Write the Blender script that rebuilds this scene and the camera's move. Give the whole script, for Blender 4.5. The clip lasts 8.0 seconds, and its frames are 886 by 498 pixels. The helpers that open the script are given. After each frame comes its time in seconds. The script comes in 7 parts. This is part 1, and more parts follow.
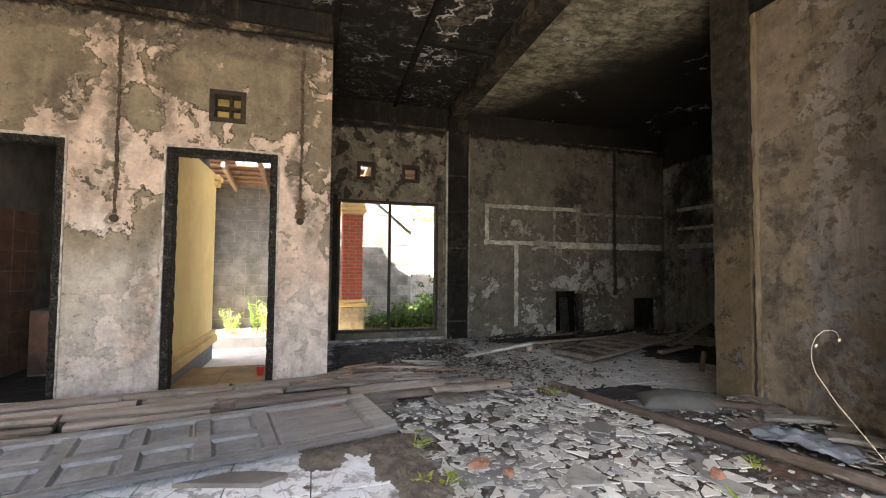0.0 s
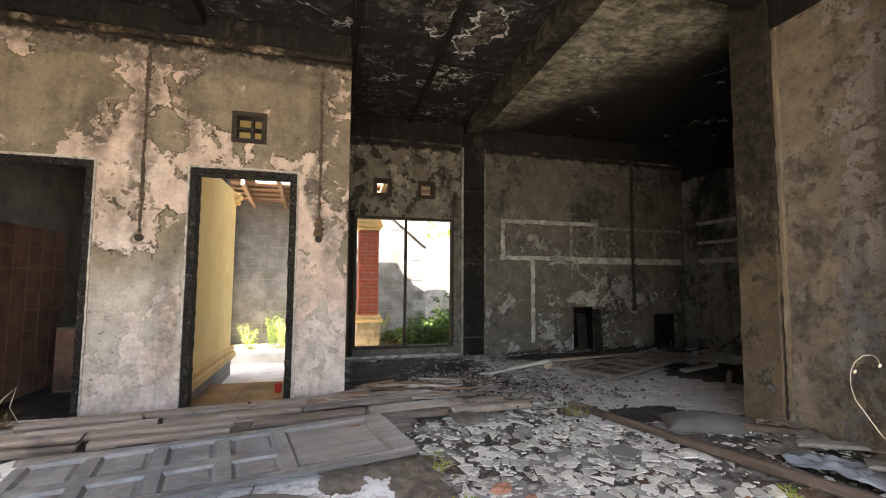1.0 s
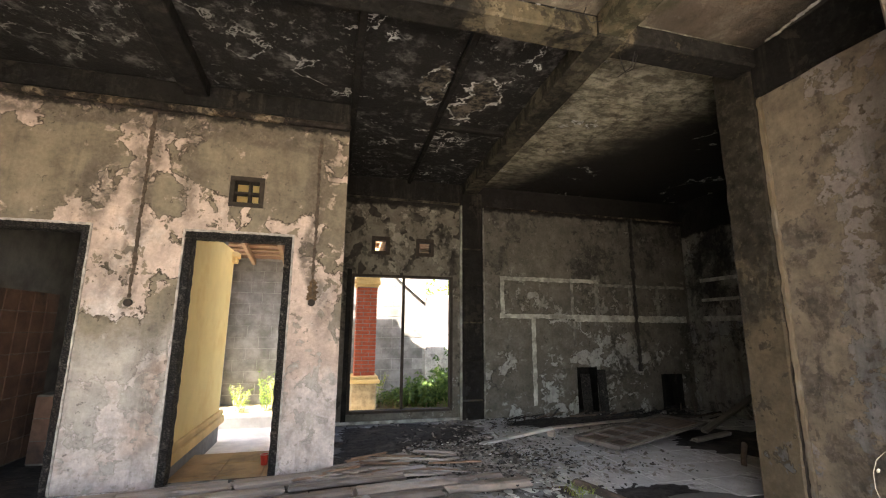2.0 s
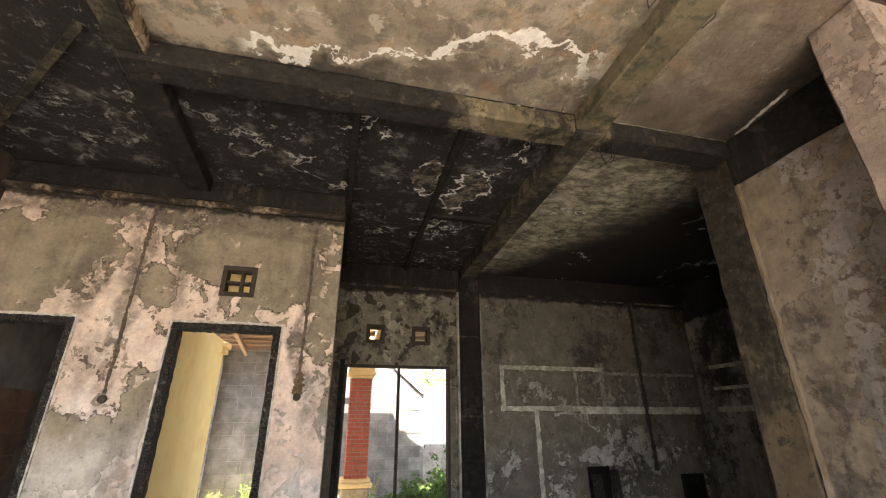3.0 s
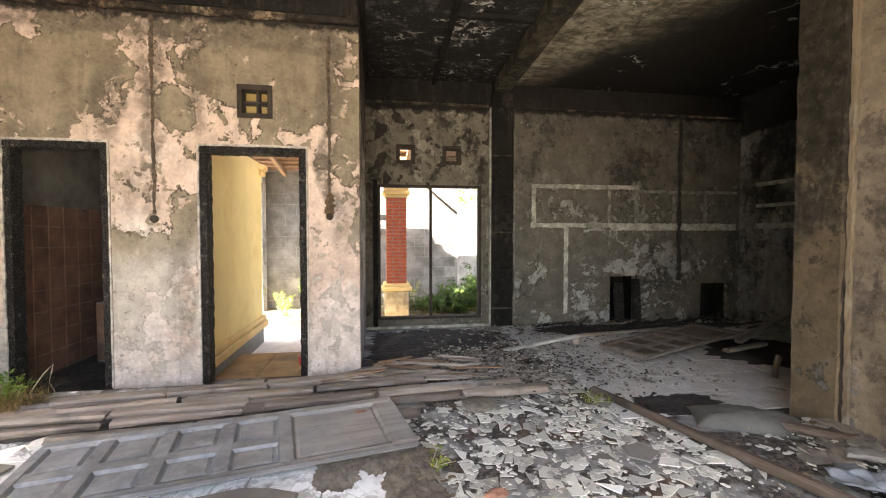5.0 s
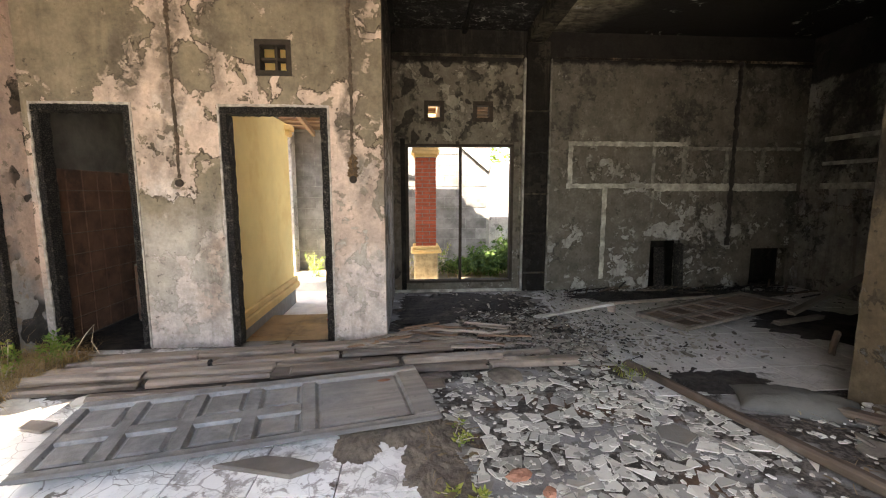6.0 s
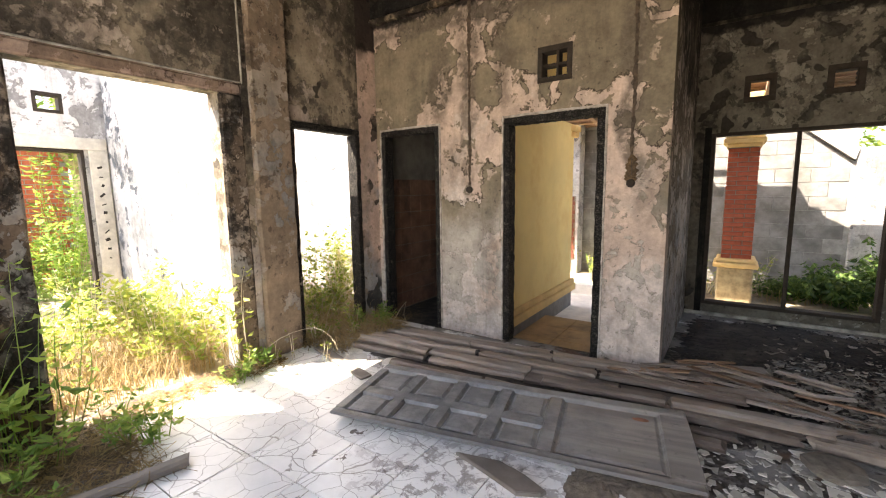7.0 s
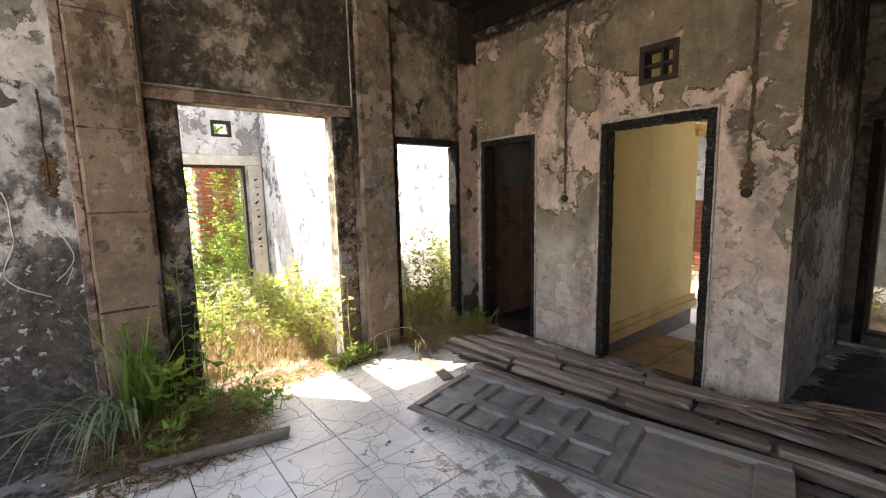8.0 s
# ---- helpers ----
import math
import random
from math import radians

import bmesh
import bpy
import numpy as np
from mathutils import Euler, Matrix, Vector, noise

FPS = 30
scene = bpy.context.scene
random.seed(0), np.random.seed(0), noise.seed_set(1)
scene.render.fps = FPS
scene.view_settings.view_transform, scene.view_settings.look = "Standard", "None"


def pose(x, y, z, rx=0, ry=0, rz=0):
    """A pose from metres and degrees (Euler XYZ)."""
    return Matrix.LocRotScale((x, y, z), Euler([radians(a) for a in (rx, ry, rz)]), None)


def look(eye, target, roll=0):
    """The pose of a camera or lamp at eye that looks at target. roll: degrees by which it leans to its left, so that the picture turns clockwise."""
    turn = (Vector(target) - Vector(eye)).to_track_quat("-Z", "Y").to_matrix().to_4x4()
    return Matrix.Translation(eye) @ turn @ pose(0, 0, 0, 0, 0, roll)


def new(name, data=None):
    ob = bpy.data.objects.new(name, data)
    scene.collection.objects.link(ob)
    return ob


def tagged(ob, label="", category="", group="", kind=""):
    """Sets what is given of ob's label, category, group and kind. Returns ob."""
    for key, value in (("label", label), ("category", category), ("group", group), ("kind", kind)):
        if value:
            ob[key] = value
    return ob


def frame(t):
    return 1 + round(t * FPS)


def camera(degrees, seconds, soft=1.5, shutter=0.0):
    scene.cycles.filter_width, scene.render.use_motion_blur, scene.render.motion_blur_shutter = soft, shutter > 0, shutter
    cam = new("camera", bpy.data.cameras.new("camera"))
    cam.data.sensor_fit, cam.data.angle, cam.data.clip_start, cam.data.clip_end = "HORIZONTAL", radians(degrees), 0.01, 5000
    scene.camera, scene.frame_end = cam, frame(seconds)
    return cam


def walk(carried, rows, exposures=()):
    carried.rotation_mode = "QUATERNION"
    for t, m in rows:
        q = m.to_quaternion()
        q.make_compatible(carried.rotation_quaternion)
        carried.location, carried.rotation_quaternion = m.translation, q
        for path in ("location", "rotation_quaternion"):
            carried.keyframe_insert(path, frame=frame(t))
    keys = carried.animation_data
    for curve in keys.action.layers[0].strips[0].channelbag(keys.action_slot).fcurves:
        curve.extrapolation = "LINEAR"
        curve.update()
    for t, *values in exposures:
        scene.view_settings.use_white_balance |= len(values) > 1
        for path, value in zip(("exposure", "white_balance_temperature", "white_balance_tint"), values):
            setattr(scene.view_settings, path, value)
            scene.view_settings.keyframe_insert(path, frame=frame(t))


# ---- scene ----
EXPOSURES = [(0.0, 3.20, 7200, 13), (2.0, 3.29, 7150, 13), (3.5, 3.55, 7150, 13), (4.0, 3.74, 7250, 13), (4.5, 3.74, 7400, 14), (6.0, 3.25, 7400, 13), (6.5, 3.0, 7500, 14), (7.0, 2.86, 7450, 14), (7.5, 2.50, 7350, 14), (8.0, 2.24, 7250, 14)]
cam = camera(92.3, 8.0, 1.15)
PATH = [
    (0, (0.347, -0.185, 1.076), (0.922, 1.729, 1.16), 0.5),
    (0.5, (0.343, -0.187, 1.067), (0.858, 1.742, 1.178), 0.5),
    (1, (0.315, -0.17, 1.114), (0.827, 1.758, 1.259), 0.4),
    (1.5, (0.35, -0.152, 1.231), (0.857, 1.774, 1.412), 0.4),
    (2, (0.4, -0.144, 1.25), (0.887, 1.759, 1.624), 0.4),
    (2.2, (0.426, -0.143, 1.265), (0.899, 1.734, 1.769), 0.4),
    (3.3, (0.55, -0.12, 1.269), (0.983, 1.673, 2.043), 0.1),
    (3.5, (0.581, -0.105, 1.252), (0.993, 1.723, 1.953), 0.3),
    (4, (0.556, -0.117, 1.256), (0.948, 1.793, 1.7), 0.0),
    (4.5, (0.553, -0.101, 1.309), (0.92, 1.856, 1.489), -0.1),
    (4.7, (0.588, -0.075, 1.309), (0.924, 1.895, 1.385), -0.1),
    (5.8, (0.689, 0.11, 1.35), (0.915, 2.081, 1.097), -0.1),
    (6, (0.716, 0.14, 1.361), (0.862, 2.118, 1.105), -0.1),
    (6.2, (0.739, 0.185, 1.358), (0.718, 2.169, 1.103), -0.3),
    (6.5, (0.785, 0.244, 1.373), (0.372, 2.184, 1.119), -0.4),
    (6.8, (0.846, 0.315, 1.432), (-0.008, 2.103, 1.159), -0.7),
    (7, (0.895, 0.359, 1.448), (-0.224, 1.994, 1.179), -0.8),
    (7.2, (0.925, 0.409, 1.469), (-0.404, 1.88, 1.202), -1.0),
    (7.5, (1.03, 0.453, 1.495), (-0.495, 1.719, 1.226), -1.2),
    (8, (1.19, 0.51, 1.535), (-0.355, 1.753, 1.275), -1.3),
]
walk(cam, [(t, look(eye, target, roll)) for t, eye, target, roll in PATH], EXPOSURES)

# ---- light ----
SUN_WAY = Vector((0.41, 0.345, -0.855)).normalized()
world = bpy.data.worlds.new("World")
scene.world = world
world.use_nodes = True
sky = world.node_tree.nodes.new("ShaderNodeTexSky")
sky.sky_type = "NISHITA"
sky.sun_disc = False
sky.sun_elevation = math.asin(-SUN_WAY.z)
sky.sun_rotation = math.atan2(-SUN_WAY.x, -SUN_WAY.y)
sky.air_density, sky.dust_density = 1.0, 2.0
world.node_tree.links.new(sky.outputs[0], world.node_tree.nodes["Background"].inputs[0])
world.node_tree.nodes["Background"].inputs[1].default_value = 0.15
sun = new("sun", bpy.data.lights.new("sun", "SUN"))
sun.data.energy, sun.data.angle, sun.data.color = 5.0, radians(0.5), (1.0, 0.95, 0.87)
sun.matrix_world = look(-SUN_WAY * 30, (0, 0, 0))


# ---- material kit ----
class Nodes:
    """A short hand for node materials."""

    def __init__(self, name, rough=0.9, spec=0.3):
        self.mat = bpy.data.materials.new(name)
        self.mat.use_nodes = True
        self.tree = self.mat.node_tree
        self.bsdf = self.tree.nodes["Principled BSDF"]
        self.bsdf.inputs["Roughness"].default_value = rough
        self.bsdf.inputs["Specular IOR Level"].default_value = spec
        geo = self.tree.nodes.new("ShaderNodeNewGeometry")
        self.place = geo.outputs["Position"]
        self.island = geo.outputs["Random Per Island"]
        self.random = self.tree.nodes.new("ShaderNodeObjectInfo").outputs["Random"]
        self.own = self.tree.nodes.new("ShaderNodeTexCoord").outputs["Object"]

    def put(self, socket, value):
        if isinstance(value, bpy.types.NodeSocket):
            self.tree.links.new(value, socket)
        elif isinstance(value, tuple) and len(value) == 3 and socket.type == "RGBA":
            socket.default_value = (*value, 1)
        else:
            socket.default_value = value

    def math(self, op, a, b=0.0, clamp=False):
        n = self.tree.nodes.new("ShaderNodeMath")
        n.operation, n.use_clamp = op, clamp
        self.put(n.inputs[0], a)
        self.put(n.inputs[1], b)
        return n.outputs[0]

    def vec(self, op, a, b):
        n = self.tree.nodes.new("ShaderNodeVectorMath")
        n.operation = op
        self.put(n.inputs[0], a)
        self.put(n.inputs[1], b)
        return n.outputs[0]

    def axes(self, v):
        n = self.tree.nodes.new("ShaderNodeSeparateXYZ")
        self.put(n.inputs[0], v)
        return n.outputs

    def noise(self, v, scale, detail=4.0, rough=0.55, warp=0.0):
        n = self.tree.nodes.new("ShaderNodeTexNoise")
        self.put(n.inputs["Vector"], v)
        n.inputs["Scale"].default_value = scale
        n.inputs["Detail"].default_value = detail
        n.inputs["Roughness"].default_value = rough
        n.inputs["Distortion"].default_value = warp
        return n.outputs["Fac"]

    def noise_color(self, v, scale, detail=3.0):
        n = self.tree.nodes.new("ShaderNodeTexNoise")
        self.put(n.inputs["Vector"], v)
        n.inputs["Scale"].default_value = scale
        n.inputs["Detail"].default_value = detail
        return n.outputs["Color"]

    def cells(self, v, scale, edge=False):
        n = self.tree.nodes.new("ShaderNodeTexVoronoi")
        n.feature = "DISTANCE_TO_EDGE" if edge else "F1"
        self.put(n.inputs["Vector"], v)
        n.inputs["Scale"].default_value = scale
        return n.outputs["Distance"]

    def ramp(self, v, lo, hi, to_lo=0.0, to_hi=1.0):
        n = self.tree.nodes.new("ShaderNodeMapRange")
        n.interpolation_type = "SMOOTHSTEP"
        for i, x in enumerate((v, lo, hi, to_lo, to_hi)):
            self.put(n.inputs[i], x)
        return n.outputs[0]

    def mix(self, fac, a, b, mode="MIX"):
        n = self.tree.nodes.new("ShaderNodeMix")
        n.data_type, n.blend_type = "RGBA", mode
        self.put(n.inputs[0], fac)
        self.put(n.inputs[6], a)
        self.put(n.inputs[7], b)
        return n.outputs[2]

    def warp(self, v, scale, amount):
        c = self.vec("SUBTRACT", self.noise_color(v, scale), (0.5, 0.5, 0.5))
        return self.vec("ADD", v, self.vec("MULTIPLY", c, (amount, amount, amount)))

    def bump(self, height, strength=0.5, depth=0.01):
        n = self.tree.nodes.new("ShaderNodeBump")
        n.inputs["Strength"].default_value = strength
        n.inputs["Distance"].default_value = depth
        self.put(n.inputs["Height"], height)
        self.tree.links.new(n.outputs[0], self.bsdf.inputs["Normal"])

    def color(self, c):
        self.put(self.bsdf.inputs["Base Color"], c)
        return self

    def shade(self, base, fine=0.25, scale=9.0):
        """Light and dark variation over a colour."""
        a = self.ramp(self.noise(self.place, scale, 6, 0.65), 0.25, 0.75, 1 - fine, 1 + fine * 0.6)
        n = self.tree.nodes.new("ShaderNodeVectorMath")
        n.operation = "SCALE"
        self.put(n.inputs[0], base)
        self.put(n.inputs["Scale"], a)
        return n.outputs[0]


def stretched(k, x, y, z):
    return k.vec("MULTIPLY", k.place, (x, y, z))


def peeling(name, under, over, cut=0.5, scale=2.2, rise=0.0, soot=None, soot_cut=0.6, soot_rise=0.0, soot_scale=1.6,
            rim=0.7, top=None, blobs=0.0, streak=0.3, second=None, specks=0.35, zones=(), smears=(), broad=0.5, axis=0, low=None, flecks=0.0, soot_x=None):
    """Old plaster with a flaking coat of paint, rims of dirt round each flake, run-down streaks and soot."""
    k = Nodes(name, 0.92, 0.15)
    z = k.axes(k.place)[2]
    p = k.warp(k.warp(k.place, 3.0, 0.25), 16.0, 0.035)
    n1 = k.math("ADD", k.math("MULTIPLY", k.noise(p, scale * 0.62, 2, 0.5), broad), k.math("MULTIPLY", k.noise(p, scale * 2.3, 6, 0.58), 1 - broad))
    along = k.axes(k.warp(k.place, 2.2, 0.35))

    def zone(u, v, ru, rv, amount):
        """A soft-edged oval on the wall: centre, radii and weight."""
        du = k.math("MULTIPLY", k.math("SUBTRACT", along[axis], u), 1 / ru)
        dv = k.math("MULTIPLY", k.math("SUBTRACT", along[2], v), 1 / rv)
        return k.ramp(k.math("ADD", k.math("MULTIPLY", du, du), k.math("MULTIPLY", dv, dv)), 0.25, 1.3, amount, 0.0)

    for spec in zones:
        n1 = k.math("ADD", n1, zone(*spec))
    n1 = k.math("ADD", n1, k.math("MULTIPLY", k.math("SUBTRACT", z, 1.7), rise))
    flake = k.ramp(n1, cut - 0.003, cut + 0.003)
    n2 = k.noise(k.warp(k.place, 9.0, 0.08), scale * 4.2, 5, 0.6)
    chips = k.ramp(n2, 0.60, 0.612)
    paint = k.math("MULTIPLY", flake, k.math("SUBTRACT", 1.0, k.math("MULTIPLY", chips, 0.9)), True)
    scab = k.math("MULTIPLY", k.math("SUBTRACT", 1.0, flake), k.math("MULTIPLY", k.ramp(n2, 0.425, 0.415), k.ramp(n1, cut - 0.085, cut - 0.03)), True)
    under_c = k.shade(under, 0.4, 4.0)
    under_c = k.mix(k.ramp(k.noise(k.place, 1.1, 4, 0.6), 0.45, 0.65, 0, 0.6), under_c, k.shade(tuple(0.72 * u for u in under), 0.4, 13.0))
    if low:
        # wet is only a height mask: it lightens bare plaster towards the floor
        wet = k.ramp(k.math("ADD", z, k.math("MULTIPLY", k.math("SUBTRACT", k.noise(k.place, 1.7, 6, 0.65), 0.5), 1.5)), 1.45, 0.85, 0.0, 0.85)
        under_c = k.mix(wet, under_c, k.shade(low, 0.3, 5.0))
    over_c = k.shade(over, 0.28, 3.5)
    pale = second or tuple(0.75 * sum(over) / 3 * f for f in (1.02, 1.0, 0.97))
    grey = k.ramp(k.math("SUBTRACT", k.noise(k.place, 1.3, 5, 0.6), k.math("MULTIPLY", k.math("SUBTRACT", z, 1.1), 0.13)), 0.45, 0.58, 0, 0.9)
    over_c = k.mix(grey, over_c, k.shade(pale, 0.35, 7.0))
    if low:
        rub = k.ramp(k.noise(k.warp(k.place, 4.0, 0.2), 6.5, 7, 0.7), 0.48, 0.62, 0, 0.4)
        over_c = k.mix(rub, over_c, k.shade(tuple(0.62 * q for q in over), 0.3, 9.0))
    c = k.mix(paint, under_c, over_c)
    c = k.mix(k.math("MULTIPLY", scab, 0.75), c, over_c)
    edge = k.math("SUBTRACT", 1.0, k.ramp(k.math("ABSOLUTE", k.math("SUBTRACT", n1, cut - 0.004)), 0.003, 0.015))
    edge = k.math("MULTIPLY", edge, k.ramp(k.noise(k.place, 4.0, 3), 0.33, 0.50), True)
    if low:
        edge = k.math("MULTIPLY", edge, k.math("SUBTRACT", 1.0, k.math("MULTIPLY", wet, 0.9)))
    c = k.mix(k.math("MULTIPLY", edge, rim), c, (0.038, 0.028, 0.019))
    for spec in smears:
        patch = k.ramp(k.noise(k.warp(k.place, 7.0, 0.1), 8.0, 6, 0.68), 0.36, 0.58, 0.2, 1.0)
        c = k.mix(k.math("MULTIPLY", zone(*spec), patch), c, k.shade((0.105, 0.088, 0.07), 0.4, 14.0))
    run = k.ramp(k.noise(stretched(k, 7.0, 7.0, 0.55), 1.0, 6, 0.7), 0.50, 0.70, 0, streak)
    c = k.mix(run, c, (0.10, 0.085, 0.065))
    dots = k.ramp(k.noise(k.warp(k.place, 20.0, 0.03), 19.0, 5, 0.65), 0.585, 0.65, 0, specks)
    dots = k.math("MULTIPLY", dots, k.ramp(k.noise(k.place, 1.9, 4, 0.6), 0.42, 0.62))
    c = k.mix(dots, c, (0.035, 0.03, 0.025))
    if blobs:
        spots = k.ramp(k.noise(k.warp(k.place, 9.0, 0.05), 5.0, 2, 0.4), 0.66 - blobs, 0.68 - blobs)
        spots = k.math("MULTIPLY", spots, k.ramp(k.noise(k.place, 1.3, 2), 0.42, 0.52))
        c = k.mix(k.math("MULTIPLY", spots, 0.85), c, (0.022, 0.019, 0.016))
    if soot:
        s = k.math("ADD", k.noise(k.warp(stretched(k, 1, 1, 0.7), 2.0, 0.5), soot_scale, 7, 0.66),
                   k.math("MULTIPLY", k.math("SUBTRACT", z, 1.7), soot_rise))
        if soot_x:
            for span in soot_x:
                s = k.math("ADD", s, k.ramp(k.axes(k.place)[0], *span))
        soot = k.mix(k.ramp(k.noise(k.place, 17.0, 6, 0.7), 0.5, 0.66, 0, 0.55), k.shade(soot, 0.6, 10.0), tuple(2.6 * q for q in soot))
        c = k.mix(k.ramp(s, soot_cut - 0.10, soot_cut + 0.10, 0, 0.9), c, soot)
        fray = k.ramp(k.math("ADD", s, k.math("MULTIPLY", k.math("SUBTRACT", n2, 0.5), 0.9)), soot_cut - 0.02, soot_cut + 0.02, 0, 0.6)
        c = k.mix(fray, c, soot)
    if flecks:
        f = k.ramp(k.noise(k.warp(k.place, 11.0, 0.08), 13.0, 6, 0.66), 0.585, 0.62, 0, flecks)
        c = k.mix(k.math("MULTIPLY", f, k.ramp(k.noise(k.place, 2.1, 4, 0.6), 0.47, 0.58)), c, over_c)
    if top:
        burnt = k.ramp(k.math("ADD", z, k.math("MULTIPLY", k.noise(k.place, 6.0, 5, 0.7), 0.22)), top + 0.08, top + 0.14)
        c = k.mix(k.math("MULTIPLY", burnt, 0.93), c, (0.013, 0.011, 0.010))
    c = k.shade(c, 0.16, 33.0)
    grit = k.noise(k.place, 90.0, 3, 0.6)
    lump = k.noise(k.place, 12.0, 5, 0.6)
    h = k.math("ADD", k.math("MULTIPLY", k.math("ADD", paint, k.math("MULTIPLY", scab, 0.7)), 0.6), k.math("ADD", k.math("MULTIPLY", grit, 0.25), k.math("MULTIPLY", lump, 0.6)))
    k.bump(h, 0.9, 0.010)
    return k.color(c).mat


def plain(name, c, rough=0.85, fine=0.25, scale=9.0, bump=0.3, spec=0.3, dirt=None, grit=60.0):
    """An even surface with grain, stains and fine relief."""
    k = Nodes(name, rough, spec)
    base = k.shade(c, fine, scale)
    if dirt:
        base = k.mix(k.ramp(k.noise(k.place, 2.6, 6, 0.65), 0.48, 0.72, 0, 0.8), base, dirt)
    k.bump(k.math("ADD", k.noise(k.place, grit, 4, 0.6), k.noise(k.place, scale, 4, 0.6)), bump, 0.006)
    return k.color(base).mat


def chip(name, light, dark, rough):
    """Broken pieces: every piece has a tone of its own under dust."""
    k = Nodes(name, rough, 0.3)
    tone = k.math("FRACT", k.math("ADD", k.island, k.math("MULTIPLY", k.random, 7.31)))
    base = k.mix(k.math("POWER", tone, 1.7), light, dark)
    base = k.mix(k.ramp(k.noise(k.place, 9.0, 6, 0.68), 0.48, 0.68, 0, 0.5), base, k.shade(tuple(0.36 * q for q in light), 0.4, 30.0))
    base = k.mix(k.ramp(k.noise(k.place, 2.3, 4, 0.6), 0.55, 0.70, 0, 0.4), base, (0.17, 0.14, 0.11))
    k.bump(k.math("ADD", k.noise(k.place, 70.0, 4, 0.6), k.noise(k.place, 14.0, 4, 0.6)), 0.4, 0.005)
    return k.color(base).mat


def burnt_wood(name, c, grain=(1.5, 26.0, 26.0), ash=0.35, rough=0.88, spec=0.25):
    """Weathered or charred timber: grain along its own x, cracks, ash on top. Each piece takes a tone of its own."""
    k = Nodes(name, rough, spec)
    p = k.vec("ADD", k.vec("MULTIPLY", k.own, grain), k.vec("MULTIPLY", (37.0, 11.0, 5.0), k.random))
    g = k.noise(p, 1.0, 6, 0.6, 0.6)
    tone = k.ramp(k.random, 0.0, 1.0, 0.65, 1.35)
    n = k.tree.nodes.new("ShaderNodeVectorMath")
    n.operation = "SCALE"
    n.inputs[0].default_value = c
    k.put(n.inputs["Scale"], k.math("MULTIPLY", k.ramp(g, 0.3, 0.7, 0.72, 1.12), tone))
    col = k.mix(k.ramp(k.noise(k.place, 4.0, 5, 0.65), 0.5, 0.75, 0, ash), n.outputs[0], (0.42, 0.40, 0.37))
    col = k.mix(k.ramp(k.noise(k.place, 2.3, 4, 0.6), 0.55, 0.7, 0, 0.75), col, (0.03, 0.026, 0.022))
    k.bump(k.math("ADD", g, k.math("MULTIPLY", k.noise(k.place, 50.0, 3), 0.4)), 0.6, 0.006)
    return k.color(col).mat


def char(name):
    """Wood burnt to scaly charcoal."""
    k = Nodes(name, 0.75, 0.3)
    e = k.cells(k.warp(stretched(k, 42.0, 42.0, 60.0), 1.0, 0.6), 1.0, True)
    c = k.mix(k.ramp(e, 0.05, 0.30), (0.008, 0.007, 0.006), k.shade((0.066, 0.057, 0.048), 0.7, 12.0))
    c = k.mix(k.ramp(k.noise(k.place, 14.0, 5, 0.7), 0.56, 0.72, 0, 0.6), c, (0.27, 0.235, 0.20))
    k.bump(k.ramp(e, 0.0, 0.3), 1.0, 0.012)
    return k.color(c).mat


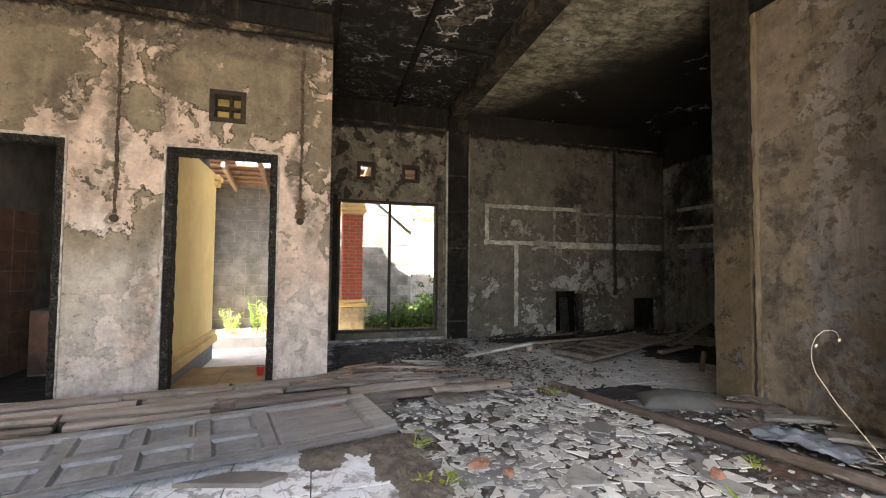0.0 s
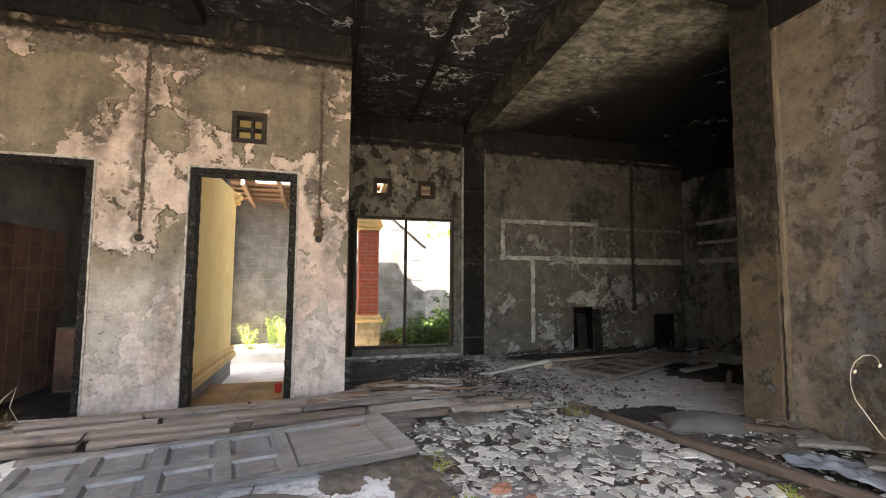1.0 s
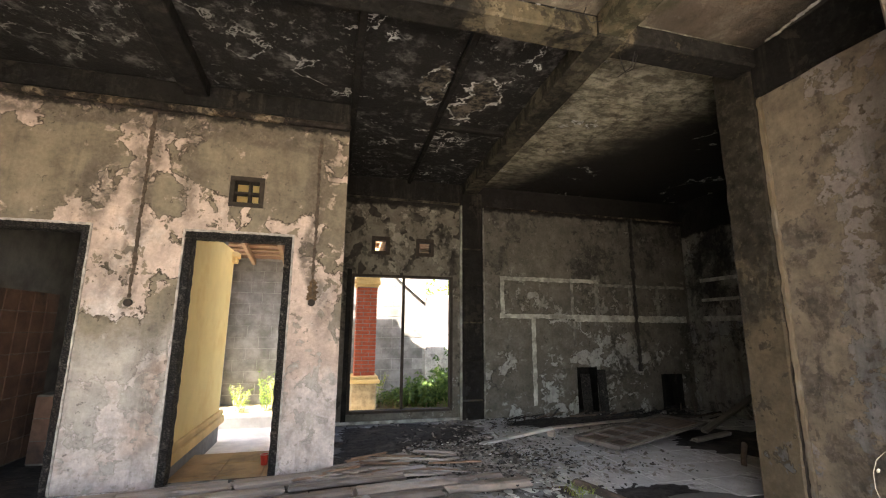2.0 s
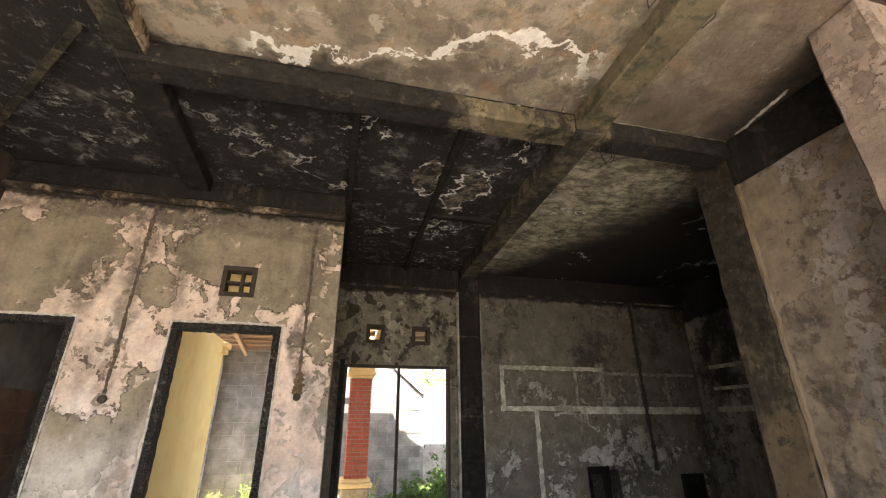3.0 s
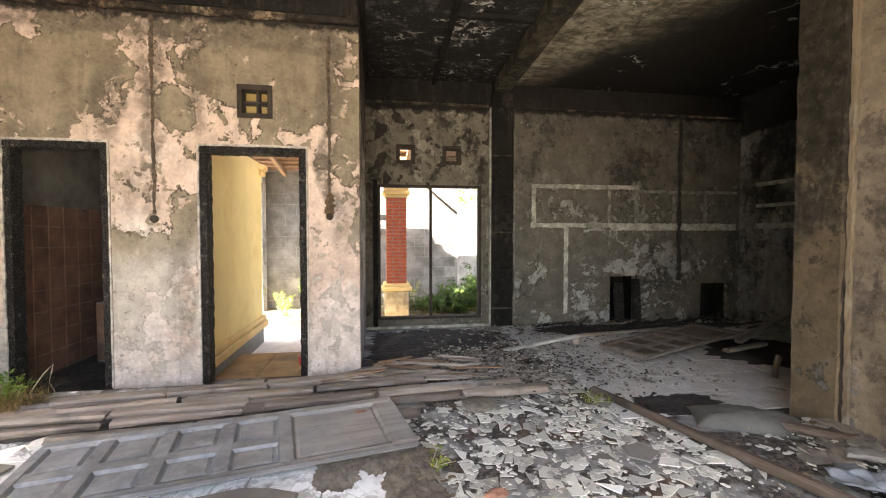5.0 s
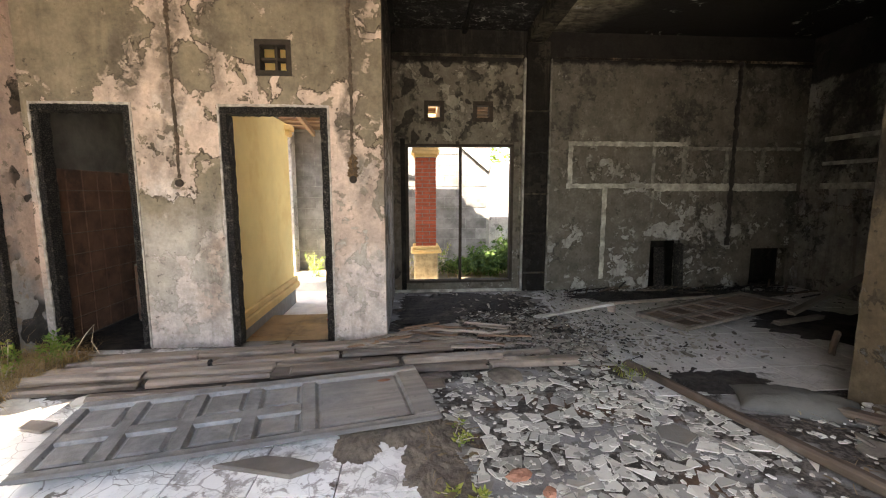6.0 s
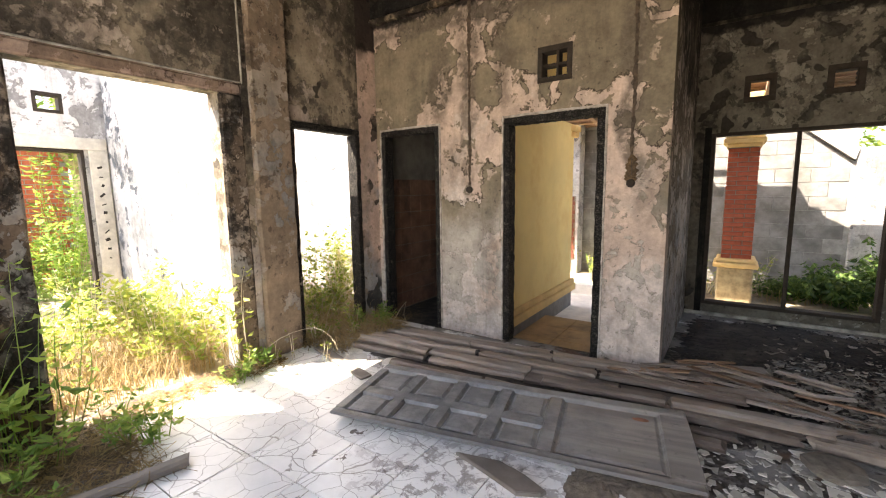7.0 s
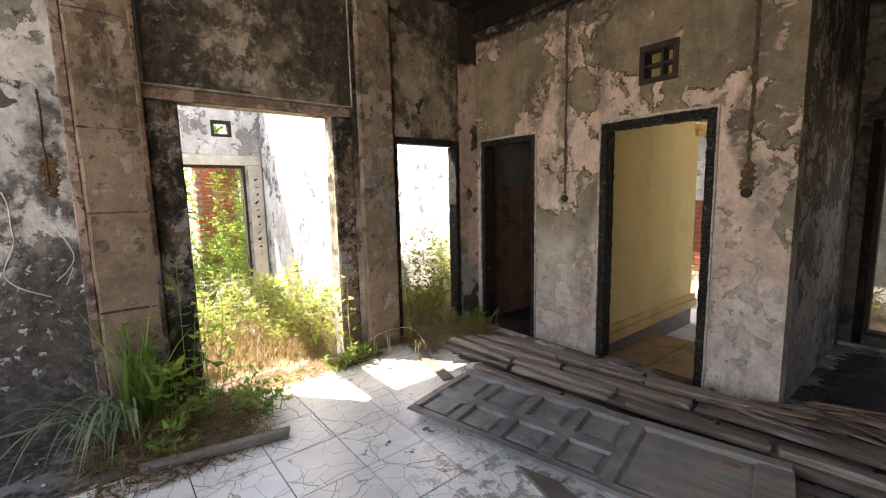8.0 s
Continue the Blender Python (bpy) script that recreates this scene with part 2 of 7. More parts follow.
def crazed_tile(name, c):
    """Glazed floor tile, crazed by heat: branching dark cracks, worn and dirty spots."""
    k = Nodes(name, 0.32, 0.5)
    shift = k.vec("MULTIPLY", (9.0, 13.0, 5.0), k.random)
    p = k.warp(k.vec("ADD", k.place, shift), 3.2, 0.17)
    e1 = k.cells(p, 6.5, True)
    e2 = k.cells(k.vec("ADD", p, (3.1, 7.7, 1.3)), 2.6, True)
    gate = k.ramp(k.noise(k.place, 1.6, 3), 0.32, 0.48)
    thin = k.math("MULTIPLY", k.math("SUBTRACT", 1.0, k.ramp(e1, 0.003, 0.014)), gate, True)
    wide = k.math("SUBTRACT", 1.0, k.ramp(e2, 0.003, 0.011))
    crack = k.math("MAXIMUM", thin, wide)
    base = k.shade(c, 0.12, 3.0)
    tone = k.ramp(k.random, 0, 1, 0.94, 1.04)
    n = k.tree.nodes.new("ShaderNodeVectorMath")
    n.operation = "SCALE"
    k.put(n.inputs[0], base)
    k.put(n.inputs["Scale"], tone)
    x, y, _ = k.axes(k.place)
    # soot and earth lie thick towards the burnt kitchen
    kitchen = k.math("MULTIPLY", k.ramp(x, 2.2, 2.6), k.ramp(y, 2.2, 2.7))
    far = k.math("SUBTRACT", k.math("ADD", k.math("MULTIPLY", k.ramp(y, 2.1, 3.3), 0.42), k.math("MULTIPLY", k.ramp(x, -0.2, 0.9), 0.22)), k.math("MULTIPLY", kitchen, 0.55))
    grime = k.ramp(k.math("ADD", k.noise(k.warp(k.place, 4.0, 0.15), 3.4, 7, 0.68), k.math("MULTIPLY", far, 0.45)), 0.58, 0.74, 0.0, 0.88)
    col = k.mix(k.math("MULTIPLY", crack, k.ramp(x, -0.6, 0.1, 0.7, 0.36)), n.outputs[0], (0.27, 0.245, 0.205))
    spots = k.ramp(k.noise(k.warp(k.place, 14.0, 0.06), 7.0, 4, 0.6), 0.63, 0.66, 0, 0.85)
    spots = k.math("MULTIPLY", spots, k.ramp(k.noise(k.place, 1.4, 2), 0.5, 0.58))
    col = k.mix(spots, col, (0.09, 0.06, 0.045))
    # scorch marks where something burnt beside the fallen door
    away = k.math("ADD", k.math("POWER", k.math("SUBTRACT", x, 0.0), 2.0), k.math("MULTIPLY", k.math("POWER", k.math("SUBTRACT", y, 1.95), 2.0), 3.0))
    burn = k.math("MULTIPLY", k.ramp(k.noise(k.warp(k.place, 9.0, 0.1), 9.0, 6, 0.7), 0.50, 0.58), k.ramp(away, 0.15, 0.85, 1.0, 0.0))
    col = k.mix(k.math("MULTIPLY", burn, 0.6), col, (0.11, 0.07, 0.05))
    col = k.mix(k.math("MULTIPLY", kitchen, 0.72), col, k.shade((0.52, 0.495, 0.45), 0.3, 5.0))
    col = k.mix(grime, col, k.shade((0.10, 0.09, 0.078), 0.4, 12.0))
    k.put(k.bsdf.inputs["Roughness"], k.math("ADD", 0.2, k.math("MULTIPLY", grime, 0.65), True))
    k.bump(k.math("SUBTRACT", k.math("MULTIPLY", k.noise(k.place, 25.0, 4), 0.15), crack), 0.35, 0.004)
    return k.color(col).mat


def screed(name):
    """Bare mortar bed, grey and smooth in places, under sooty earth."""
    k = Nodes(name, 0.95, 0.15)
    n = k.noise(k.warp(k.place, 4.0, 0.2), 2.4, 6, 0.6)
    grey = k.shade((0.27, 0.262, 0.25), 0.3, 6.0)
    dark = k.mix(k.ramp(k.noise(k.place, 30.0, 4, 0.7), 0.45, 0.6), (0.058, 0.051, 0.045), (0.145, 0.128, 0.11))
    brown = k.mix(k.ramp(k.noise(k.place, 1.7, 4, 0.6), 0.54, 0.62), dark, k.shade((0.13, 0.085, 0.06), 0.4, 20.0))
    k.color(k.mix(k.ramp(n, 0.50, 0.58), brown, grey))
    k.bump(k.math("ADD", k.math("MULTIPLY", k.noise(k.place, 60.0, 5, 0.7), 0.6), k.noise(k.place, 9.0, 4, 0.6)), 0.8, 0.012)
    return k.mat


def leaf(name, a, b):
    """Thin leaves that let light through; each leaf has a tone of its own."""
    k = Nodes(name, 0.55, 0.35)
    c = k.mix(k.island, a, b)
    k.color(c)
    t = k.tree.nodes.new("ShaderNodeBsdfTranslucent")
    k.put(t.inputs[0], c)
    m = k.tree.nodes.new("ShaderNodeMixShader")
    m.inputs[0].default_value = 0.5
    k.tree.links.new(k.bsdf.outputs[0], m.inputs[1])
    k.tree.links.new(t.outputs[0], m.inputs[2])
    k.tree.links.new(m.outputs[0], k.tree.nodes["Material Output"].inputs[0])
    return k.mat


BARE = [(1.66, 3.56, 0.19, 0.38), (1.19, 3.42, 0.13, 0.33)]


def ceiling_paint(name):
    """Flaking ceiling: tan with white scars and mould near the front, sooty black over the fire, ashy grey over the kitchen."""
    k = Nodes(name, 0.92, 0.15)
    x, y, z = k.axes(k.place)
    w = k.noise(k.place, 1.8, 6, 0.65)
    n3 = k.noise(k.warp(k.place, 5.0, 0.22), 1.9, 6, 0.62)
    tan = k.mix(k.ramp(k.noise(k.place, 2.2, 5, 0.6), 0.40, 0.62), (0.315, 0.262, 0.195), (0.185, 0.148, 0.108))
    # mould by the long beam
    damp = k.math("MULTIPLY", k.ramp(x, 1.5, 1.95), k.ramp(x, 2.9, 2.4))
    tan = k.mix(k.ramp(k.math("ADD", k.noise(k.place, 4.1, 6, 0.7), k.math("MULTIPLY", damp, 0.10)), 0.54, 0.76, 0, 0.85), tan, (0.085, 0.082, 0.045))
    tan = k.mix(k.ramp(k.noise(k.warp(k.place, 8.0, 0.1), 6.0, 6, 0.7), 0.47, 0.60, 0, 0.75), tan, (0.135, 0.112, 0.085))
    tan = k.mix(k.ramp(k.noise(k.warp(k.place, 6.0, 0.15), 3.4, 6, 0.7), 0.54, 0.66, 0, 0.6), tan, (0.30, 0.19, 0.105))
    tan = k.mix(k.ramp(k.noise(k.place, 22.0, 6, 0.75), 0.58, 0.70, 0, 0.6), tan, (0.06, 0.05, 0.036))
    tan = k.mix(k.ramp(k.noise(k.warp(k.place, 9.0, 0.1), 5.0, 6, 0.7), 0.60, 0.64, 0, 0.5), tan, (0.52, 0.46, 0.36))
    tan = k.mix(k.math("MULTIPLY", k.ramp(x, 2.35, 2.9), k.ramp(k.noise(k.place, 2.6, 6, 0.7), 0.36, 0.6, 0.4, 0.95)), tan, k.shade((0.135, 0.103, 0.076), 0.5, 6.0))
    # smoke that has crept round the cross beam
    creep = k.math("ADD", k.math("ADD", y, k.math("MULTIPLY", k.math("SUBTRACT", n3, 0.5), 1.1)), k.ramp(x, -0.4, 2.1, -0.13, 0.34))
    smoke = k.math("MAXIMUM", k.math("MULTIPLY", k.ramp(creep, 2.0, 2.14, 0, 0.92), k.ramp(x, 0.3, 1.3, 1.0, 0.3)), k.math("MULTIPLY", k.ramp(k.math("ADD", x, k.math("MULTIPLY", w, 0.5)), 3.35, 3.8), 0.85))
    tan = k.mix(smoke, tan, k.shade((0.05, 0.043, 0.035), 0.6, 8.0))
    ash = k.mix(k.ramp(k.noise(k.warp(stretched(k, 2.0, 3.4, 1), 3.0, 0.5), 2.4, 8, 0.74), 0.38, 0.66), (0.115, 0.102, 0.072), (0.42, 0.38, 0.28))
    ash = k.mix(k.ramp(k.noise(k.warp(stretched(k, 3.0, 9.0, 1), 4.0, 0.4), 2.0, 7, 0.7), 0.58, 0.68, 0, 0.7), ash, (0.42, 0.39, 0.33))
    ash = k.mix(k.ramp(k.noise(k.warp(k.place, 7.0, 0.2), 7.0, 7, 0.75), 0.48, 0.66, 0, 0.75), ash, (0.05, 0.043, 0.033))
    black = k.mix(k.ramp(k.noise(k.place, 4.0, 7, 0.72), 0.50, 0.74), (0.018, 0.0165, 0.0145), (0.14, 0.132, 0.121))
    crumb = k.math("MULTIPLY", k.ramp(k.noise(k.warp(k.place, 14.0, 0.06), 15.0, 6, 0.75), 0.56, 0.68, 0, 0.6), k.ramp(k.noise(k.place, 1.5, 4, 0.6), 0.42, 0.6))
    black = k.mix(crumb, black, (0.44, 0.43, 0.40))
    scar = k.math("SUBTRACT", 1.0, k.ramp(k.math("ABSOLUTE", k.math("SUBTRACT", n3, 0.52)), 0.003, 0.014))
    scar = k.math("MULTIPLY", scar, k.math("MULTIPLY", k.ramp(k.noise(k.place, 1.3, 3), 0.56, 0.61), k.ramp(x, -0.9, 0.9, 0.35, 1.0)), True)
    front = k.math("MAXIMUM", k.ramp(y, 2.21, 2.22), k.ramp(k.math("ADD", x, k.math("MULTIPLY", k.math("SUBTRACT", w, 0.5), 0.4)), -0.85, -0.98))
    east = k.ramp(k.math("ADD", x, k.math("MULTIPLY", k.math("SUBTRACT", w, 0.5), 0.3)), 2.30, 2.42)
    # the kitchen grey goes near black towards its far end
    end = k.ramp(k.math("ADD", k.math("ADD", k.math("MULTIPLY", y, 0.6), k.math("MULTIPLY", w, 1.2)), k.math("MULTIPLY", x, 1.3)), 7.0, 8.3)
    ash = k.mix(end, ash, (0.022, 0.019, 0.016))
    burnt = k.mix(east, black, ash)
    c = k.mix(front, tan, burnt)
    c = k.mix(k.math("MULTIPLY", k.math("MULTIPLY", scar, 0.9), front), c, (0.58, 0.56, 0.52))
    # bare patches with curled white rims between the battens
    px, py, _ = k.axes(k.warp(k.warp(k.place, 3.0, 0.6), 9.0, 0.2))
    for cx, cy, rx, ry in BARE:
        du = k.math("MULTIPLY", k.math("SUBTRACT", px, cx), 1 / rx)
        dv = k.math("MULTIPLY", k.math("SUBTRACT", py, cy), 1 / ry)
        d = k.math("POWER", k.math("ADD", k.math("MULTIPLY", du, du), k.math("MULTIPLY", dv, dv)), 0.5)
        inside = k.math("MULTIPLY", k.ramp(d, 0.85, 1.0, 1.0, 0.0), k.ramp(k.noise(k.place, 13.0, 6, 0.7), 0.42, 0.62, 0.0, 0.45))
        c = k.mix(inside, c, k.shade((0.30, 0.25, 0.18), 0.4, 9.0))
        line = k.math("MULTIPLY", k.ramp(k.math("ABSOLUTE", k.math("SUBTRACT", d, 1.0)), 0.025, 0.11, 0.9, 0.0), k.ramp(k.noise(k.place, 3.6, 4, 0.6), 0.44, 0.54))
        c = k.mix(line, c, (0.60, 0.58, 0.53))
    # bare white line where the paint has come away
    torn_line = k.math("ABSOLUTE", k.math("SUBTRACT", creep, 1.985))
    thick = k.ramp(k.noise(k.place, 3.3, 3, 0.5), 0.42, 0.66, 0.012, 0.085)
    rim = k.math("SUBTRACT", 1.0, k.ramp(k.math("DIVIDE", torn_line, thick), 0.75, 1.0))
    rim = k.math("MULTIPLY", k.math("MULTIPLY", rim, k.ramp(x, -0.3, -0.15)), k.math("MULTIPLY", k.ramp(k.math("ADD", x, k.math("MULTIPLY", w, 0.6)), 2.45, 2.15), k.math("SUBTRACT", 1.0, front)))
    c = k.mix(k.math("MULTIPLY", rim, 0.92), c, k.shade((0.70, 0.66, 0.59), 0.2, 14.0))
    k.bump(k.math("ADD", k.math("ADD", n3, k.math("MULTIPLY", k.noise(k.warp(k.place, 6.0, 0.1), 11.0, 6, 0.7), 0.9)), k.math("MULTIPLY", k.noise(k.place, 40.0, 4), 0.25)), 0.9, 0.03)
    return k.color(c).mat


def door_paint(name):
    """Sooty grey paint, worn to brown wood towards one end, dirty, shade and wear painted along the near edge."""
    k = Nodes(name, 0.4, 0.6)
    x, y, _ = k.axes(k.own)
    n = k.noise(k.own, 3.0, 6, 0.65)
    grey = k.mix(k.ramp(k.noise(k.own, 7.0, 6, 0.7), 0.35, 0.65), (0.145, 0.146, 0.147), (0.275, 0.271, 0.264))
    brown = k.mix(k.ramp(k.noise(k.vec("MULTIPLY", k.own, (1.5, 14.0, 14.0)), 1.0, 5, 0.6), 0.35, 0.65), (0.22, 0.197, 0.174), (0.37, 0.332, 0.29))
    c = k.mix(k.ramp(k.math("ADD", x, k.math("MULTIPLY", k.math("SUBTRACT", n, 0.5), 2.2)), 0.9, 1.9, 0.0, 0.9), grey, brown)
    # the near edge is coloured dark for its undercut shade and its wear
    c = k.mix(k.ramp(k.math("ADD", y, k.math("MULTIPLY", k.math("SUBTRACT", n, 0.5), 0.12)), 0.012, 0.06, 0.72, 0.0), c, (0.075, 0.074, 0.073))
    c = k.mix(k.ramp(k.noise(k.own, 16.0, 6, 0.72), 0.58, 0.70, 0, 0.55), c, (0.05, 0.045, 0.04))
    c = k.mix(k.ramp(k.noise(k.own, 38.0, 4, 0.6), 0.68, 0.74, 0, 0.5), c, (0.42, 0.40, 0.37))
    k.bump(k.math("ADD", k.noise(k.own, 45.0, 5, 0.7), k.math("MULTIPLY", n, 1.5)), 0.5, 0.006)
    return k.color(c).mat


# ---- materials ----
# tan is darkened for shade under the ceiling; low lightens the wall's foot
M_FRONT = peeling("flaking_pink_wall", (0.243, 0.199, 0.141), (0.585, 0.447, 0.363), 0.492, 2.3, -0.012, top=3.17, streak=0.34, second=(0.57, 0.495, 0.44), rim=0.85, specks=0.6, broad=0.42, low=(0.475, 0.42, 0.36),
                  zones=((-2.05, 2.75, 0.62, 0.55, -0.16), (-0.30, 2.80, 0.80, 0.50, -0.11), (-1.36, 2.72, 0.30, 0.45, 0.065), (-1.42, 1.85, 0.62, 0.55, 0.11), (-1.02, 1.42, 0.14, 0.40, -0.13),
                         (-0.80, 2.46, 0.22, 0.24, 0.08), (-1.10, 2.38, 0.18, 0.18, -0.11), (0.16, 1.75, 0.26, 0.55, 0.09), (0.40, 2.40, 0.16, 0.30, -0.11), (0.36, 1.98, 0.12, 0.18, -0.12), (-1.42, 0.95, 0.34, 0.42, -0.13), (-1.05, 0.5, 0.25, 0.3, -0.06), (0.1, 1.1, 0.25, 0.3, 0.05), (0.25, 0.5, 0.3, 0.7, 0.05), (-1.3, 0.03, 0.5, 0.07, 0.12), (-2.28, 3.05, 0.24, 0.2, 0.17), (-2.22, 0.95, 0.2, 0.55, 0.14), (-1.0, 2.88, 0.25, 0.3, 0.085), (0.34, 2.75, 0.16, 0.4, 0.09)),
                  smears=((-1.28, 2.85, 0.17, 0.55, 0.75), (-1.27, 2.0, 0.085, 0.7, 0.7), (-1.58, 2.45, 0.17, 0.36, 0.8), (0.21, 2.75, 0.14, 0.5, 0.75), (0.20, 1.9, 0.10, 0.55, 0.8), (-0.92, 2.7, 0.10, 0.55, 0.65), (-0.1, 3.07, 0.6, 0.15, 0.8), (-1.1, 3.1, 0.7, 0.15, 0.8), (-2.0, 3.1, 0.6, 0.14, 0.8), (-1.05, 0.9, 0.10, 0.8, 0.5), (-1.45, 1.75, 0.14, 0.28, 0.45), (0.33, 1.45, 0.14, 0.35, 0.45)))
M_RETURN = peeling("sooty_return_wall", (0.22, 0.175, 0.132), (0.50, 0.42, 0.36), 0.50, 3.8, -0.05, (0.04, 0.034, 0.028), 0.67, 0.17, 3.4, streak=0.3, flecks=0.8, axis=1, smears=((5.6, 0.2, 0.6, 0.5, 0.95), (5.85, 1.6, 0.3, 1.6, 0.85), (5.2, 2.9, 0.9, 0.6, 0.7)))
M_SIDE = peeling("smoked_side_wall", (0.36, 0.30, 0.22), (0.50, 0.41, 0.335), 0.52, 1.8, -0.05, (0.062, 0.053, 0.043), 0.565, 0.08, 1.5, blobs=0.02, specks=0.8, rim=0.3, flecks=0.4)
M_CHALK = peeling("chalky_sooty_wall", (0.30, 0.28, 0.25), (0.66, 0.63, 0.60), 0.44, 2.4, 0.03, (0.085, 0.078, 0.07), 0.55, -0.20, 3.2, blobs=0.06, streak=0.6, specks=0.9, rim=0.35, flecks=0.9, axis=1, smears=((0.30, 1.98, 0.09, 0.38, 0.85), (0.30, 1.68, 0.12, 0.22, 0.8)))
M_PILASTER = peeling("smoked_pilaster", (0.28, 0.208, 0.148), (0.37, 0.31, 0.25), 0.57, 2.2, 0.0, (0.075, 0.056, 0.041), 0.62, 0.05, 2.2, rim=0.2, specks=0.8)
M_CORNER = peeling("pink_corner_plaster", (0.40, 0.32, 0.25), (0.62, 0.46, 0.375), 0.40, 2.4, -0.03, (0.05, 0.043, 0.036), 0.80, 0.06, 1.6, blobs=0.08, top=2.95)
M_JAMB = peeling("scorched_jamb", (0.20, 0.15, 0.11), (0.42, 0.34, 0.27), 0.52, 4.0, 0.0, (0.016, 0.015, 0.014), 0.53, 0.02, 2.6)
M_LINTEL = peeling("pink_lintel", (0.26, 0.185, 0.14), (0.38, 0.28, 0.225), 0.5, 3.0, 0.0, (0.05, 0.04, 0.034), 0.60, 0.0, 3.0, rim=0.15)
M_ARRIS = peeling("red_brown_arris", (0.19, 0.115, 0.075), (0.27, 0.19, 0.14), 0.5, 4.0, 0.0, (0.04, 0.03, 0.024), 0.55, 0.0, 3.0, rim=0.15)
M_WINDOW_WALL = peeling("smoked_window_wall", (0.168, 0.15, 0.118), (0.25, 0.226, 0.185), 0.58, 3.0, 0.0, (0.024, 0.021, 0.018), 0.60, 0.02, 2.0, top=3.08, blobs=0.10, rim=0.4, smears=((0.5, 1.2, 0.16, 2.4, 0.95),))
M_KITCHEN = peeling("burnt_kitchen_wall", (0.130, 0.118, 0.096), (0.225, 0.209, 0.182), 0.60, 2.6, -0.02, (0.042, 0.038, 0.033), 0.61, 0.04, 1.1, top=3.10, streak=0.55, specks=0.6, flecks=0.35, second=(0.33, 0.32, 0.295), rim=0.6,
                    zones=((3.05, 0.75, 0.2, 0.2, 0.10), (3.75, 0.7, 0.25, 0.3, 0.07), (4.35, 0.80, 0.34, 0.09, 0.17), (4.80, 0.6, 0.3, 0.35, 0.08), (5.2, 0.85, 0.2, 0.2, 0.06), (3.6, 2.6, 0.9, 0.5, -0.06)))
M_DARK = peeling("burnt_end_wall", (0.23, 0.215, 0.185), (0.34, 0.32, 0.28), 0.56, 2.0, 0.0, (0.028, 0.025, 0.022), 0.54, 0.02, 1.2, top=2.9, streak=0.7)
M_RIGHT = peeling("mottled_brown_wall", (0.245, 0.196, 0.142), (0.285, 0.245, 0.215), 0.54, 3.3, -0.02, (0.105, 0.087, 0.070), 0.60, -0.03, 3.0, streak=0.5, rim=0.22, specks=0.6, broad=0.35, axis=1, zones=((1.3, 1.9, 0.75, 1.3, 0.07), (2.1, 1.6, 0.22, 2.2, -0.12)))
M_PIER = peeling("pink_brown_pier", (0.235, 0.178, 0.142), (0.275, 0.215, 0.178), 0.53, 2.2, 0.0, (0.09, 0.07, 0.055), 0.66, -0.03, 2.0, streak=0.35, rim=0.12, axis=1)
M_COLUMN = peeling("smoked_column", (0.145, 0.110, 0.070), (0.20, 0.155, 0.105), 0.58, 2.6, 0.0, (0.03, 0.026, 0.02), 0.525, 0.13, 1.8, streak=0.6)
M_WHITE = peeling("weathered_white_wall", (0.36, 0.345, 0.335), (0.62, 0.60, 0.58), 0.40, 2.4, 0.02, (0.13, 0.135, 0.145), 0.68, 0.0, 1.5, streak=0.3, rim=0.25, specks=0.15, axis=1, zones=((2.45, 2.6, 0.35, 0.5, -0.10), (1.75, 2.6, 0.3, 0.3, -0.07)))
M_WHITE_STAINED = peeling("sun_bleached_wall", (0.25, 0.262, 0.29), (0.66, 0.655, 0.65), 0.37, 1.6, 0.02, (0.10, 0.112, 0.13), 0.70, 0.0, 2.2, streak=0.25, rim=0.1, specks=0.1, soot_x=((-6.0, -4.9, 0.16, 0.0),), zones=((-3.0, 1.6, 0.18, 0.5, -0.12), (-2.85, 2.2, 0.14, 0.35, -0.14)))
M_CEILING = ceiling_paint("flaking_ceiling")
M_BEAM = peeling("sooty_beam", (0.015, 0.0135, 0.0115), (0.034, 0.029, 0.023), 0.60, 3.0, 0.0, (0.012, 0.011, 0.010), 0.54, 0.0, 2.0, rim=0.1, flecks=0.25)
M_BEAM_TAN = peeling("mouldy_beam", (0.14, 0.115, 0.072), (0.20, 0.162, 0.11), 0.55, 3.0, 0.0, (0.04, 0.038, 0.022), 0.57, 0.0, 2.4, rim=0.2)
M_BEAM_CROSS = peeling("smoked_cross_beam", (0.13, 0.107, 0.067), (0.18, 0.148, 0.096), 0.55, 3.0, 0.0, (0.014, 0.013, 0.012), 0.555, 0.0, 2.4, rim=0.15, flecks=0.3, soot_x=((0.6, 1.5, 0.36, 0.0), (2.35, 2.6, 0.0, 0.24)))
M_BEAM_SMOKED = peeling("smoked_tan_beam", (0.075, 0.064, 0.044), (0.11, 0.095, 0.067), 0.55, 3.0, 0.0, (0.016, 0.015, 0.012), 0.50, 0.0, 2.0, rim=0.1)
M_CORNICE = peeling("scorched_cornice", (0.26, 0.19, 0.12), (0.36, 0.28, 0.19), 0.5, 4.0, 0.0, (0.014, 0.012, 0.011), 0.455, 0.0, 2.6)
M_YELLOW = plain("yellow_paint", (0.86, 0.70, 0.33), 0.75, 0.08, 2.0, 0.12, dirt=(0.78, 0.59, 0.25))
M_CREAM = plain("cream_paint", (0.72, 0.52, 0.24), 0.75, 0.15, 4.0, 0.15)
M_PALE = plain("pale_peeling_paint", (0.62, 0.58, 0.50), 0.8, 0.3, 6.0, 0.3, dirt=(0.40, 0.36, 0.30))
M_BATH = plain("dark_brown_wall_tile", (0.175, 0.098, 0.067), 0.35, 0.4, 5.0, 0.2, dirt=(0.025, 0.02, 0.018))
